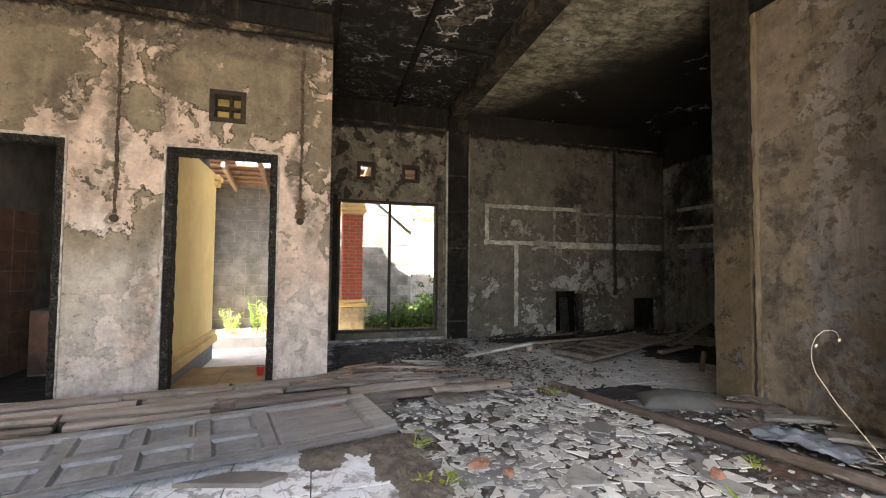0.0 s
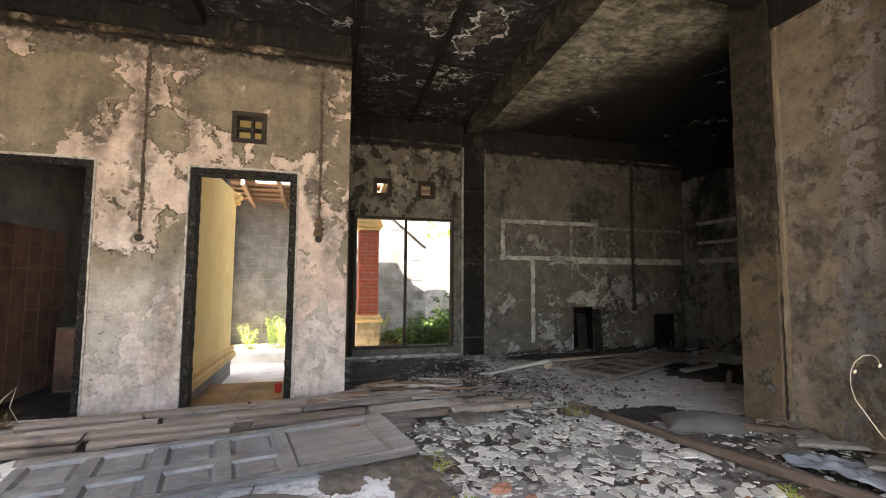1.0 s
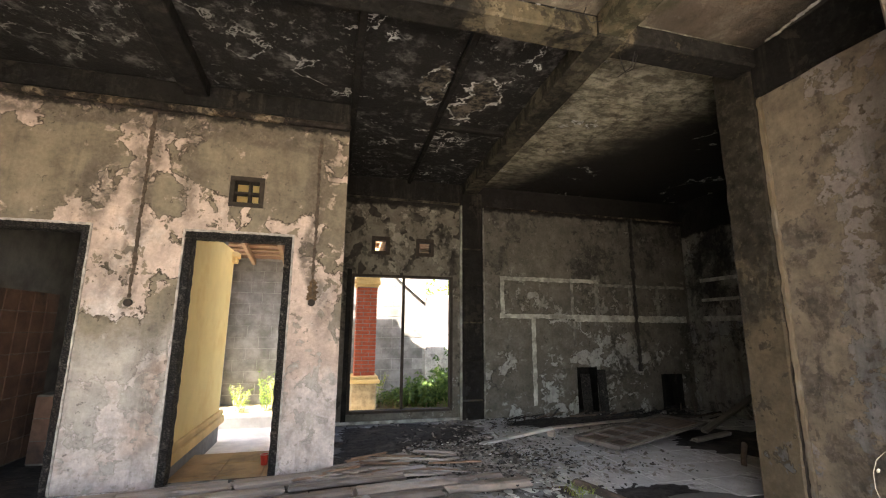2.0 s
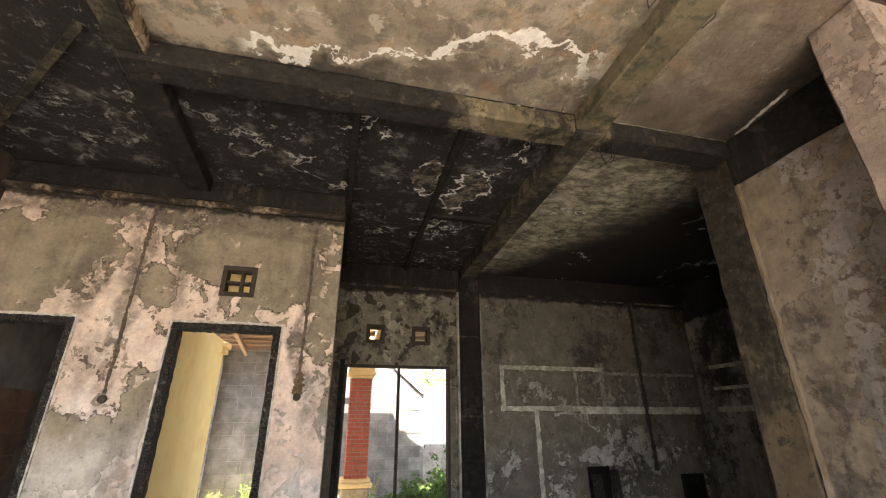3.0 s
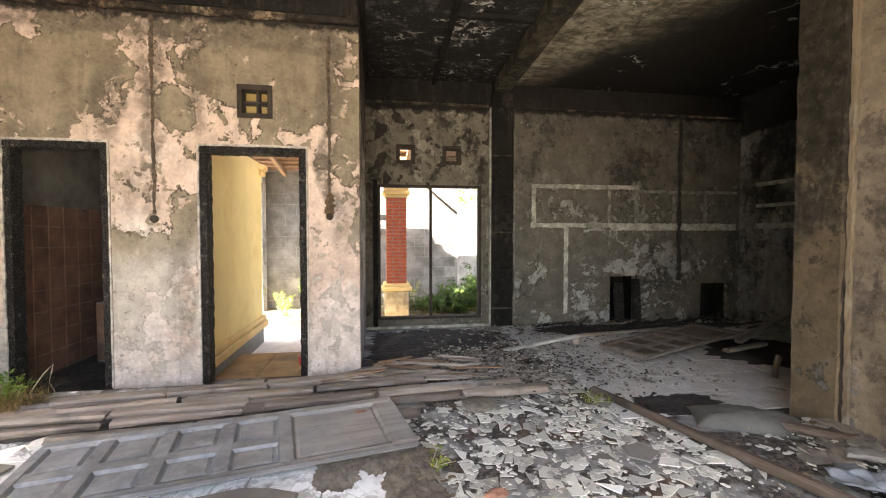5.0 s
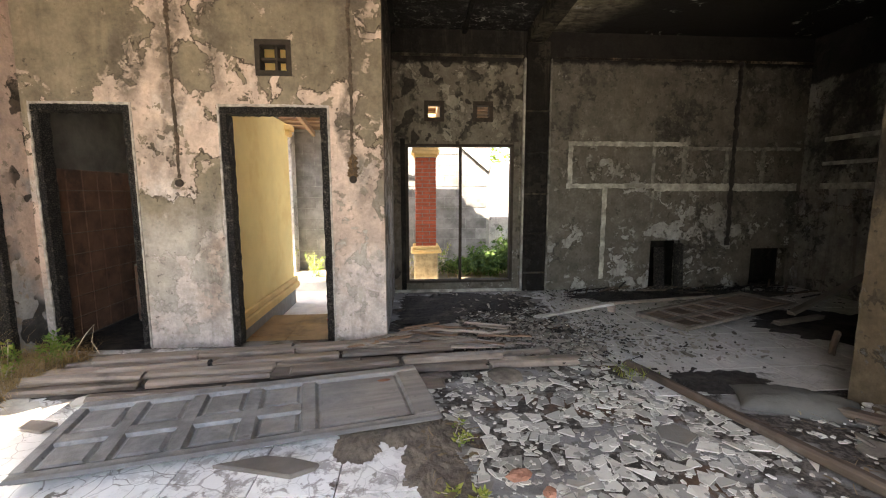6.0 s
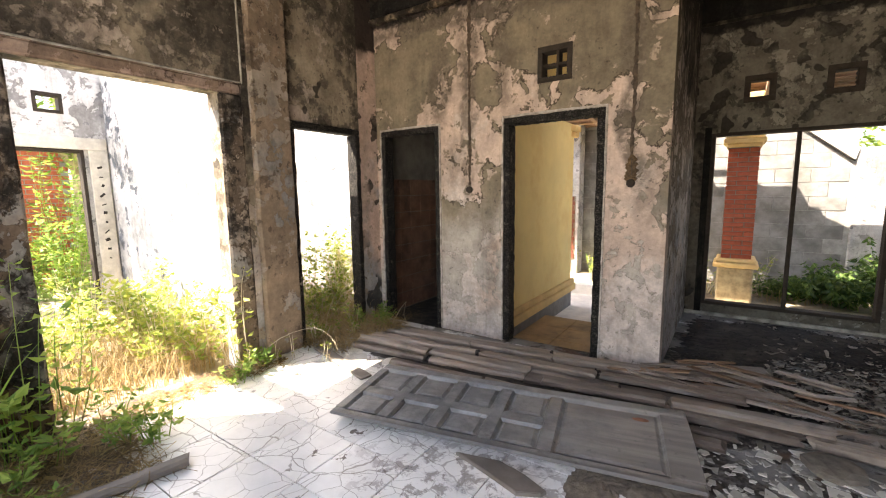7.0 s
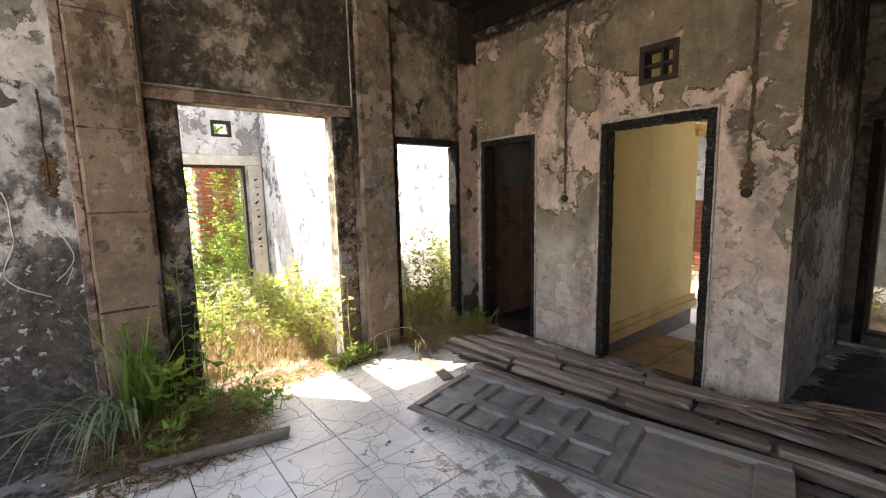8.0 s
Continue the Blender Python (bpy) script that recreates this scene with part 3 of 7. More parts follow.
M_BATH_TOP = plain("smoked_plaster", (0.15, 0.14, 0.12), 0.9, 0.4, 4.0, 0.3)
M_CHAR = char("charred_wood")
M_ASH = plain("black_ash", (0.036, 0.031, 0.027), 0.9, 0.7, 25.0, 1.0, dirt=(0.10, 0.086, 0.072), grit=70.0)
M_FRAME = plain("sooty_window_frame", (0.036, 0.027, 0.02), 0.85, 0.4, 12.0, 0.3)
M_SOIL = screed("sooty_earth_and_screed")
M_LIP = plain("chipped_plaster_lip", (0.46, 0.41, 0.355), 0.95, 0.5, 18.0, 0.6, dirt=(0.20, 0.165, 0.13))
M_TILE = crazed_tile("crazed_white_tile", (0.90, 0.89, 0.86))
M_TILE_TAN = plain("yellow_floor_tile", (0.38, 0.24, 0.11), 0.5, 0.3, 4.0, 0.1, dirt=(0.14, 0.09, 0.05))
M_GROUND = plain("dry_ground", (0.33, 0.28, 0.20), 0.95, 0.35, 3.0, 0.8, dirt=(0.16, 0.14, 0.08))
M_CEMENT = plain("pale_cement_paving", (0.78, 0.75, 0.69), 0.9, 0.2, 4.0, 0.4)
M_BLOCK = plain("grey_concrete_block", (0.27, 0.262, 0.25), 0.95, 0.45, 3.5, 0.7, dirt=(0.145, 0.14, 0.122))
M_MORTAR = plain("mortar", (0.25, 0.245, 0.235), 0.95, 0.2, 9.0, 0.6)
M_JOINT = plain("pale_block_joint", (0.37, 0.36, 0.34), 0.95, 0.3, 9.0, 0.6, dirt=(0.24, 0.23, 0.21))
M_BRICK = plain("red_brick", (0.40, 0.10, 0.055), 0.85, 0.3, 14.0, 0.5)
M_BRICK_DARK = plain("dark_red_brick", (0.20, 0.065, 0.04), 0.85, 0.35, 14.0, 0.5)
M_MORTAR_BROWN = plain("brown_mortar", (0.22, 0.17, 0.13), 0.95, 0.3, 14.0, 0.5)
M_STONE = plain("rough_base_stone", (0.38, 0.31, 0.20), 0.9, 0.45, 9.0, 0.9)
M_WOOD = burnt_wood("weathered_plank_wood", (0.25, 0.196, 0.155), ash=0.2, rough=0.4, spec=0.55)
M_WOOD_MID = burnt_wood("scorched_plank_wood", (0.15, 0.114, 0.09), ash=0.15, rough=0.45, spec=0.5)
M_WOOD_DARK = burnt_wood("sooty_brown_timber", (0.105, 0.078, 0.058), ash=0.12)
M_DOOR = door_paint("sooty_grey_door_paint")
M_DOOR_BURNT = plain("burnt_brown_door", (0.15, 0.127, 0.108), 0.7, 0.5, 5.5, 0.4, dirt=(0.23, 0.205, 0.178))
M_BOARD = plain("smooth_grey_board", (0.19, 0.165, 0.14), 0.6, 0.3, 4.0, 0.2, spec=0.4)
M_PALE_WOOD = burnt_wood("bleached_batten", (0.50, 0.47, 0.42), ash=0.2)
M_EDGE = burnt_wood("pale_split_wood", (0.19, 0.145, 0.095), (2.0, 40.0, 40.0), 0.3)
M_RED_WOOD = burnt_wood("scorched_bare_wood", (0.24, 0.15, 0.095), (2.0, 40.0, 40.0), 0.25)
M_SHARD = chip("broken_tile_glaze", (0.71, 0.685, 0.61), (0.36, 0.345, 0.30), 0.5)
M_SHARD_GREY = chip("broken_mortar", (0.36, 0.345, 0.31), (0.17, 0.16, 0.14), 0.95)
M_FLAKE = chip("curled_plaster_flake", (0.34, 0.305, 0.26), (0.05, 0.042, 0.034), 0.95)
M_DIRT = plain("brown_dust_and_soil", (0.20, 0.165, 0.13), 0.95, 0.5, 14.0, 1.0, dirt=(0.075, 0.058, 0.045), grit=70.0)
M_SLAB = plain("fallen_render", (0.19, 0.165, 0.135), 0.95, 0.45, 8.0, 0.6, dirt=(0.075, 0.062, 0.05))
M_RED_CLAY = plain("broken_red_clay", (0.36, 0.175, 0.115), 0.9, 0.35, 16.0, 0.6)
M_RED_PLASTIC = plain("red_plastic", (0.55, 0.045, 0.03), 0.4, 0.2, 20.0, 0.1, spec=0.5)
M_SACK = plain("dusty_grey_sack", (0.105, 0.10, 0.088), 0.85, 0.2, 5.0, 0.4)
M_RESIDUE_DIM = plain("sooty_adhesive_strip", (0.22, 0.205, 0.175), 0.95, 0.7, 9.0, 0.6, dirt=(0.06, 0.054, 0.046))
M_TARP = plain("crumpled_blue_plastic", (0.19, 0.21, 0.23), 0.45, 0.4, 6.0, 0.4, spec=0.5, dirt=(0.10, 0.09, 0.08))
M_STALK = plain("dry_stalk", (0.60, 0.52, 0.38), 0.8, 0.3, 30.0, 0.2)
M_PIPE = plain("burnt_conduit", (0.03, 0.025, 0.021), 0.75, 0.5, 20.0, 0.5)
M_SCAR = plain("bare_conduit_groove", (0.10, 0.071, 0.049), 0.95, 0.6, 22.0, 1.0, dirt=(0.05, 0.038, 0.03))
M_RUST = plain("rusty_torn_render", (0.15, 0.092, 0.045), 0.95, 0.7, 30.0, 1.0, dirt=(0.045, 0.034, 0.024))
M_RESIDUE = plain("pale_adhesive_strip", (0.40, 0.38, 0.325), 0.95, 0.6, 8.0, 0.6, dirt=(0.11, 0.10, 0.085))
M_LEAF = leaf("weed_leaf", (0.17, 0.27, 0.04), (0.42, 0.42, 0.09))
M_LEAF_DEEP = leaf("shade_leaf", (0.13, 0.25, 0.05), (0.34, 0.45, 0.10))
M_STRAW = leaf("dry_grass", (0.50, 0.38, 0.17), (0.28, 0.19, 0.09))
M_RUSSET = leaf("russet_grass", (0.40, 0.27, 0.15), (0.56, 0.42, 0.24))
M_LITTER = leaf("dead_litter", (0.30, 0.225, 0.13), (0.13, 0.095, 0.06))
M_GRASS = leaf("tall_grass_blade", (0.17, 0.31, 0.06), (0.36, 0.48, 0.13))
M_LEAF_FAR = leaf("far_shrub_leaf", (0.10, 0.19, 0.03), (0.27, 0.34, 0.06))
M_RAFTER = burnt_wood("dusty_rafter_wood", (0.32, 0.22, 0.15), ash=0.3)
M_LEAF_YARD = leaf("yard_shrub_leaf", (0.035, 0.085, 0.018), (0.13, 0.20, 0.04))
M_ARC = leaf("pale_grass_blade", (0.24, 0.31, 0.17), (0.42, 0.47, 0.29))
M_ROOF = plain("clay_roof_tile", (0.25, 0.15, 0.11), 0.9, 0.3, 10.0, 0.5)


# ---- shape kit ----
def mesh_object(name, bm, material, parent=None, label=""):
    me = bpy.data.meshes.new(name)
    bm.normal_update()
    bm.to_mesh(me)
    bm.free()
    for m in material if isinstance(material, (list, tuple)) else (material,):
        me.materials.append(m)
    ob = new(name, me)
    ob.parent = parent
    return tagged(ob, label)


def part(name, bm, material, parent, label=""):
    return mesh_object(name, bm, material, parent, label)


def empty(name, m, label, category, group="", kind=""):
    ob = new(name)
    ob.matrix_world = m
    ob.empty_display_size = 0.05
    return tagged(ob, label, category, group, kind)


def add_box(bm, a, b, bevel=0.0, m=None, index=0):
    r = bmesh.ops.create_cube(bm, size=1)
    vs = r["verts"]
    for v in vs:
        v.co = Vector([a[i] if v.co[i] < 0 else b[i] for i in range(3)])
    faces = list({f for v in vs for f in v.link_faces})
    for f in faces:
        f.material_index = index
    if bevel:
        es = list({e for v in vs for e in v.link_edges})
        out = bmesh.ops.bevel(bm, geom=es, offset=bevel, segments=1, affect="EDGES", profile=0.5)
        vs = list({v for f in out["faces"] for v in f.verts} | {v for v in vs if v.is_valid})
        for f in out["faces"]:
            f.material_index = index
    if m is not None:
        for v in vs:
            v.co = m @ v.co
    return vs


def box_mesh(a, b, bevel=0.0):
    bm = bmesh.new()
    add_box(bm, a, b, bevel)
    return bm


def rough_box(size, bevel, seed, wobble=0.004, cuts=6, ends=0.0):
    """A timber along x, centred, a little bowed and worn."""
    bm = bmesh.new()
    lx, ly, lz = size
    rnd = random.Random(seed)
    bow_y, bow_z = rnd.uniform(-0.008, 0.008) * lx, rnd.uniform(-0.004, 0.004) * lx
    ring0, rings = None, []
    for i in range(cuts + 1):
        u = i / cuts
        if ends and 0 < i < cuts:
            u = ends / lx + (1 - 2 * ends / lx) * (i - 1) / (cuts - 2)
        x = (u - 0.5) * lx
        oy, oz = bow_y * math.sin(math.pi * u), bow_z * math.sin(math.pi * u)
        ring = []
        for sy, sz in ((-1, -1), (1, -1), (1, 1), (-1, 1)):
            for k in range(2):
                by = bevel if (k == 0) == (sy * sz < 0) else 0
                bz = bevel if by == 0 else 0
                ring.append(bm.verts.new((x + (rnd.uniform(-0.02, 0.02) if i in (0, cuts) else 0),
                                          sy * (ly / 2 - by) + oy + rnd.uniform(-wobble, wobble),
                                          sz * (lz / 2 - bz) + oz + rnd.uniform(-wobble, wobble) * 0.6)))
        rings.append(ring)
    for r0, r1 in zip(rings, rings[1:]):
        for j in range(8):
            bm.faces.new((r0[j], r0[(j + 1) % 8], r1[(j + 1) % 8], r1[j]))
    bm.faces.new(rings[0][::-1])
    bm.faces.new(rings[-1])
    bmesh.ops.recalc_face_normals(bm, faces=bm.faces)
    return bm


def tube(points, radii, sides=6):
    """A tapered tube along points."""
    bm = bmesh.new()
    rings = []
    pts = [Vector(p) for p in points]
    for i, p in enumerate(pts):
        d = (pts[min(i + 1, len(pts) - 1)] - pts[max(i - 1, 0)]).normalized()
        a = d.orthogonal().normalized()
        b = d.cross(a)
        r = radii[i] if isinstance(radii, (list, tuple)) else radii
        rings.append([bm.verts.new(p + (a * math.cos(t) + b * math.sin(t)) * r) for t in (2 * math.pi * j / sides for j in range(sides))])
    for r0, r1 in zip(rings, rings[1:]):
        n0, n1 = r0, r1
        shift = min(range(sides), key=lambda s: sum((n0[j].co - n1[(j + s) % sides].co).length for j in range(sides)))
        for j in range(sides):
            bm.faces.new((r0[j], r0[(j + 1) % sides], r1[(j + 1 + shift) % sides], r1[(j + shift) % sides]))
    bm.faces.new(rings[0])
    bm.faces.new(rings[-1])
    bmesh.ops.recalc_face_normals(bm, faces=bm.faces)
    for f in bm.faces:
        f.smooth = True
    return bm


def pierced(name, axis, near, far, us, vs, holes, material):
    """A wall between near and far on an axis, from us[0] to us[1] along and vs[0] to vs[1] up, with openings (u0, u1, v0, v1) right through it."""
    ul = sorted({*us, *(h[0] for h in holes), *(h[1] for h in holes)})
    vl = sorted({*vs, *(h[2] for h in holes), *(h[3] for h in holes)})
    ul = [u for u in ul if us[0] <= u <= us[1]]
    vl = [v for v in vl if vs[0] <= v <= vs[1]]
    bm = bmesh.new()
    made = {}

    def vert(i, j, side):
        if (i, j, side) not in made:
            w = far if side else near
            made[i, j, side] = bm.verts.new((w, ul[i], vl[j]) if axis == "x" else (ul[i], w, vl[j]))
        return made[i, j, side]

    def solid(i, j):
        if not (0 <= i < len(ul) - 1 and 0 <= j < len(vl) - 1):
            return False
        u, v = (ul[i] + ul[i + 1]) / 2, (vl[j] + vl[j + 1]) / 2
        return not any(h[0] < u < h[1] and h[2] < v < h[3] for h in holes)

    for i in range(len(ul) - 1):
        for j in range(len(vl) - 1):
            if not solid(i, j):
                continue
            for side in (0, 1):
                bm.faces.new([vert(i, j, side), vert(i + 1, j, side), vert(i + 1, j + 1, side), vert(i, j + 1, side)])
            for di, dj, e in ((-1, 0, ((0, 0), (0, 1))), (1, 0, ((1, 0), (1, 1))), (0, -1, ((0, 0), (1, 0))), (0, 1, ((0, 1), (1, 1)))):
                if not solid(i + di, j + dj):
                    (a, b), (c, d) = e
                    bm.faces.new([vert(i + a, j + b, 0), vert(i + c, j + d, 0), vert(i + c, j + d, 1), vert(i + a, j + b, 1)])
    bmesh.ops.recalc_face_normals(bm, faces=bm.faces)
    ob = mesh_object(name, bm, material)
    return ob


def structure(ob, label, category):
    return tagged(ob, label, category, kind="structure")


# ---- plan ----
ROOM_W, ROOM_E = -2.474, 3.62      # side walls
FRONT = 4.0                        # flaking wall with the two doors
BACK = 6.0                         # window and kitchen wall
SIDE = 0.475                       # end of the flaking wall
EAST = 6.37                        # far end of the kitchen
TOP = 3.5                          # ceiling
SOUTH = -2.9                       # open front behind

# ground and floor
bm = bmesh.new()
bmesh.ops.create_grid(bm, x_segments=40, y_segments=40, size=400)
for v in bm.verts:
    v.co.z = -0.26
structure(mesh_object("ground", bm, M_GROUND), "dry earth and sparse grass round the house", "ground")
bm = box_mesh((ROOM_W - 0.15, SOUTH, -0.3), (EAST + 0.15, FRONT + 0.13, -0.012))
add_box(bm, (SIDE - 0.15, FRONT + 0.13, -0.3), (EAST + 0.15, 6.15, -0.012))
floor = mesh_object("floor", bm, M_SOIL)
structure(floor, "sooty earth under broken white floor tiles", "floor")

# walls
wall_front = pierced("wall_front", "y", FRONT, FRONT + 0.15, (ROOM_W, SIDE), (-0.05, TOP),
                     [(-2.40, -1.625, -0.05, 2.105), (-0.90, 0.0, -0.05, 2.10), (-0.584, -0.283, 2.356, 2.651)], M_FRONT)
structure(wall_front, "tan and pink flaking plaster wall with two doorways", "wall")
wall_return = pierced("wall_return", "x", SIDE - 0.15, SIDE, (FRONT + 0.15, BACK), (-0.05, TOP), [], M_RETURN)
structure(wall_return, "short flaking plaster wall beside the window bay", "wall")
wall_window = pierced("wall_window", "y", BACK, BACK + 0.15, (SIDE - 0.15, 2.30), (-0.05, TOP),
                      [(0.64, 2.12, 0.13, 2.03), (0.90, 1.17, 2.325, 2.595), (1.555, 1.83, 2.325, 2.595)], M_WINDOW_WALL)
structure(wall_window, "smoke-stained wall round the low window", "wall")
wall_kitchen = pierced("wall_kitchen", "y", BACK + 0.005, BACK + 0.15, (2.30, EAST), (-0.05, TOP), [(4.15, 4.60, -0.05, 0.69), (5.70, 6.25, -0.05, 0.56)], M_KITCHEN)
# both recesses are lined in one near-black colour
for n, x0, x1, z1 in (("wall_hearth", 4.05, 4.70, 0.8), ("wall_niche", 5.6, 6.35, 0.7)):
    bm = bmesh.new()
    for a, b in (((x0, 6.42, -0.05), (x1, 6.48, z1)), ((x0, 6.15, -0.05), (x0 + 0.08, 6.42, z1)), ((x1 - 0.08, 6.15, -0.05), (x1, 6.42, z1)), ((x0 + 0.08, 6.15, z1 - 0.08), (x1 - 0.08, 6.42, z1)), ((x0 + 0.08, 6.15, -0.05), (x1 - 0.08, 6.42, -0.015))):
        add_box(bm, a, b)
    structure(mesh_object(n, bm, M_BEAM), "black recess in the kitchen wall", "wall")
structure(wall_kitchen, "burnt grey kitchen wall stripped of its tiles", "wall")
wall_east = pierced("wall_east", "x", EAST, EAST + 0.15, (2.4, BACK + 0.15), (-0.05, TOP), [], M_DARK)
structure(wall_east, "blackened end wall of the kitchen", "wall")
wall_kitchen_south = pierced("wall_kitchen_south", "y", 2.33, 2.48, (ROOM_E + 0.15, EAST + 0.15), (-0.05, TOP), [], M_DARK)
structure(wall_kitchen_south, "blackened wall behind the corner column", "wall")
wall_right = pierced("wall_right", "x", ROOM_E, ROOM_E + 0.15, (SOUTH, 2.27), (-0.05, TOP), [], M_RIGHT)
structure(wall_right, "mottled brown plaster wall with grey flaking", "wall")
wall_left_near = pierced("wall_left_near", "x", ROOM_W - 0.15, ROOM_W, (SOUTH, 0.46), (-0.05, TOP), [], M_CHALK)
structure(wall_left_near, "chalky white wall stained with soot and mould", "wall")
wall_left = pierced("wall_left", "x", ROOM_W - 0.15, ROOM_W, (0.46, 3.72), (-0.05, TOP),
                    [(1.03, 2.212, -0.05, 2.236), (2.83, 3.72, -0.05, 2.11)], M_SIDE)
wall_left_corner = pierced("wall_left_corner", "x", ROOM_W - 0.15, ROOM_W, (3.72, FRONT + 0.15), (-0.05, TOP), [], M_CORNER)
structure(wall_left_corner, "pink plaster corner with burnt spots", "wall")
structure(wall_left, "smoke-blackened plaster wall with two open doorways", "wall")
# unseen south side, made up: its wide bay and open roof admit daylight
wall_south = pierced("wall_south", "y", SOUTH - 0.15, SOUTH, (ROOM_W - 0.15, ROOM_E + 0.15), (-0.05, TOP), [(-2.3, 3.45, -0.05, 3.2)], M_FRONT)
structure(wall_south, "unseen plaster wall behind the camera with a wide bay admitting daylight", "wall")

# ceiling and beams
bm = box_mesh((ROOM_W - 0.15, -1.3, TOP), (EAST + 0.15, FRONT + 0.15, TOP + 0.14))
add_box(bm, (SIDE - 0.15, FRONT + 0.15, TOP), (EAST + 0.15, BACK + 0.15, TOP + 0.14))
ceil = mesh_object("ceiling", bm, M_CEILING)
structure(ceil, "flaking concrete ceiling, sooty black with tan and white scars", "ceiling")


def beam(name, a, b, material, label):
    structure(mesh_object(name, box_mesh(a, b, 0.008), material), label, "beam")


def rough_beam(name, a, b, material, label, wear=0.007):
    """A beam or column with worn, uneven edges."""
    bm = box_mesh(a, b, 0.016)
    longest = max(q - p for p, q in zip(a, b))
    bmesh.ops.subdivide_edges(bm, edges=[e for e in bm.edges if e.calc_length() > 0.6 * longest], cuts=int(longest / 0.06), use_grid_fill=True)
    for v in bm.verts:
        d = Vector((noise.noise(v.co * 5.0), noise.noise(v.co * 5.0 + Vector((9, 0, 0))), noise.noise(v.co * 5.0 + Vector((0, 9, 0)))))
        d += 0.6 * Vector((noise.noise(v.co * 17.0), noise.noise(v.co * 17.0 + Vector((9, 0, 0))), 0))
        v.co += d * wear
        v.co.z = min(v.co.z, TOP - 0.001)
    structure(mesh_object(name, bm, material), label, "beam")


def slant_beam(name, x0, x1, y0, y1, drift, z, material, label):
    """A ceiling beam along y that drifts sideways by drift over its length."""
    bm = box_mesh((x0, y0, z), (x1, y1, TOP - 0.001), 0.01)
    bmesh.ops.subdivide_edges(bm, edges=[e for e in bm.edges if e.calc_length() > 0.8], cuts=24, use_grid_fill=True)
    for v in bm.verts:
        v.co.x += drift * (v.co.y - y0) / (y1 - y0) + 0.006 * noise.noise(v.co * 4.0)
        v.co.z = min(TOP - 0.001, v.co.z + 0.006 * noise.noise(v.co * 5.0 + Vector((7, 0, 0))))
    structure(mesh_object(name, bm, material), label, "beam")


BEAM_Z = 3.34
rough_beam("beam_cross", (-0.97, 2.21, BEAM_Z), (ROOM_E, 2.43, TOP - 0.001), [M_BEAM_CROSS], "sooty concrete beam across the room")
slant_beam("beam_kitchen", 2.135, 2.365, 2.20, BACK - 0.002, 0.135, BEAM_Z - 0.004, M_BEAM_SMOKED, "smoked ceiling beam towards the kitchen pilaster")
slant_beam("beam_front_room", 2.09, 2.325, -1.3, 2.198, 0.04, BEAM_Z, M_BEAM_TAN, "mouldy tan ceiling beam")
slant_beam("beam_west", -1.01, -0.79, 2.432, FRONT - 0.062, -0.03, 3.37, M_BEAM, "sooty short ceiling beam")
slant_beam("beam_west_front", -0.97, -0.80, -1.3, 2.208, 0.0, 3.37, M_BEAM_SMOKED, "tan ceiling beam with flaking edges")
slant_beam("beam_west_edge", -0.80, -0.775, -1.3, 2.208, 0.0, 3.362, M_CORNICE, "pale chipped edge of the ceiling beam")
rough_beam("beam_right", (ROOM_E - 0.04, -1.3, 3.09), (ROOM_E - 0.001, 2.27, TOP - 0.001), M_BEAM, "blackened beam over the brown wall")
for i, (y, ln, wide) in enumerate(((1.66, 0.10, 0.014), (1.80, 0.17, 0.024), (1.95, 0.09, 0.012), (2.06, 0.12, 0.017))):
    ob = mesh_object("trim_torn", rough_box((ln, wide, 0.012), 0.003, 15 + i, 0.008, 14), M_LIP)
    ob.matrix_world = pose(3.55 + 0.14 * (y - 1.87), y, 3.494, 0, 4 - 3 * i, 80 + 5 * (i % 2))
    structure(ob, "torn pale plaster edge along the blackened beam", "trim")
beam("batten_a", (0.47, 2.432, 3.42), (0.535, BACK - 0.002, TOP - 0.001), M_BEAM, "charred ceiling batten")
slant_beam("batten_b", 1.315, 1.375, 2.432, BACK - 0.002, 0.09, 3.435, M_BEAM, "charred ceiling batten")
ob = mesh_object("batten_d", box_mesh((-0.93, -0.025, 0), (0.93, 0.025, 0.05), 0.004), M_BEAM_SMOKED)
ob.matrix_world = pose(-1.79, 2.86, 3.448, 0, 0, 132.5)
structure(ob, "charred diagonal ceiling batten", "beam")
beam("batten_c", (1.37, 4.10, 3.45), (2.21, 4.17, TOP - 0.001), M_BEAM, "charred ceiling batten")
rough_beam("cornice_front", (ROOM_W, FRONT - 0.06, 3.27), (SIDE, FRONT - 0.001, TOP - 0.001), M_BEAM, "blackened band over the flaking wall")
rough_beam("cornice_ledge", (ROOM_W, FRONT - 0.085, 3.215), (SIDE + 0.01, FRONT - 0.001, 3.268), M_CORNICE, "scorched tan cornice ledge")
beam("cornice_window", (SIDE + 0.002, BACK - 0.03, 3.155), (2.23, BACK - 0.001, 3.19), M_BEAM_SMOKED, "thin sooty ledge over the window wall")
beam("band_window", (SIDE + 0.002, BACK - 0.02, 3.192), (2.25, BACK - 0.001, TOP - 0.002), M_BEAM, "blackened band under the ceiling")
beam("cornice_kitchen", (2.66, BACK - 0.028, 3.15), (EAST, BACK - 0.001, 3.18), M_CORNICE, "thin sooty ledge over the kitchen wall")

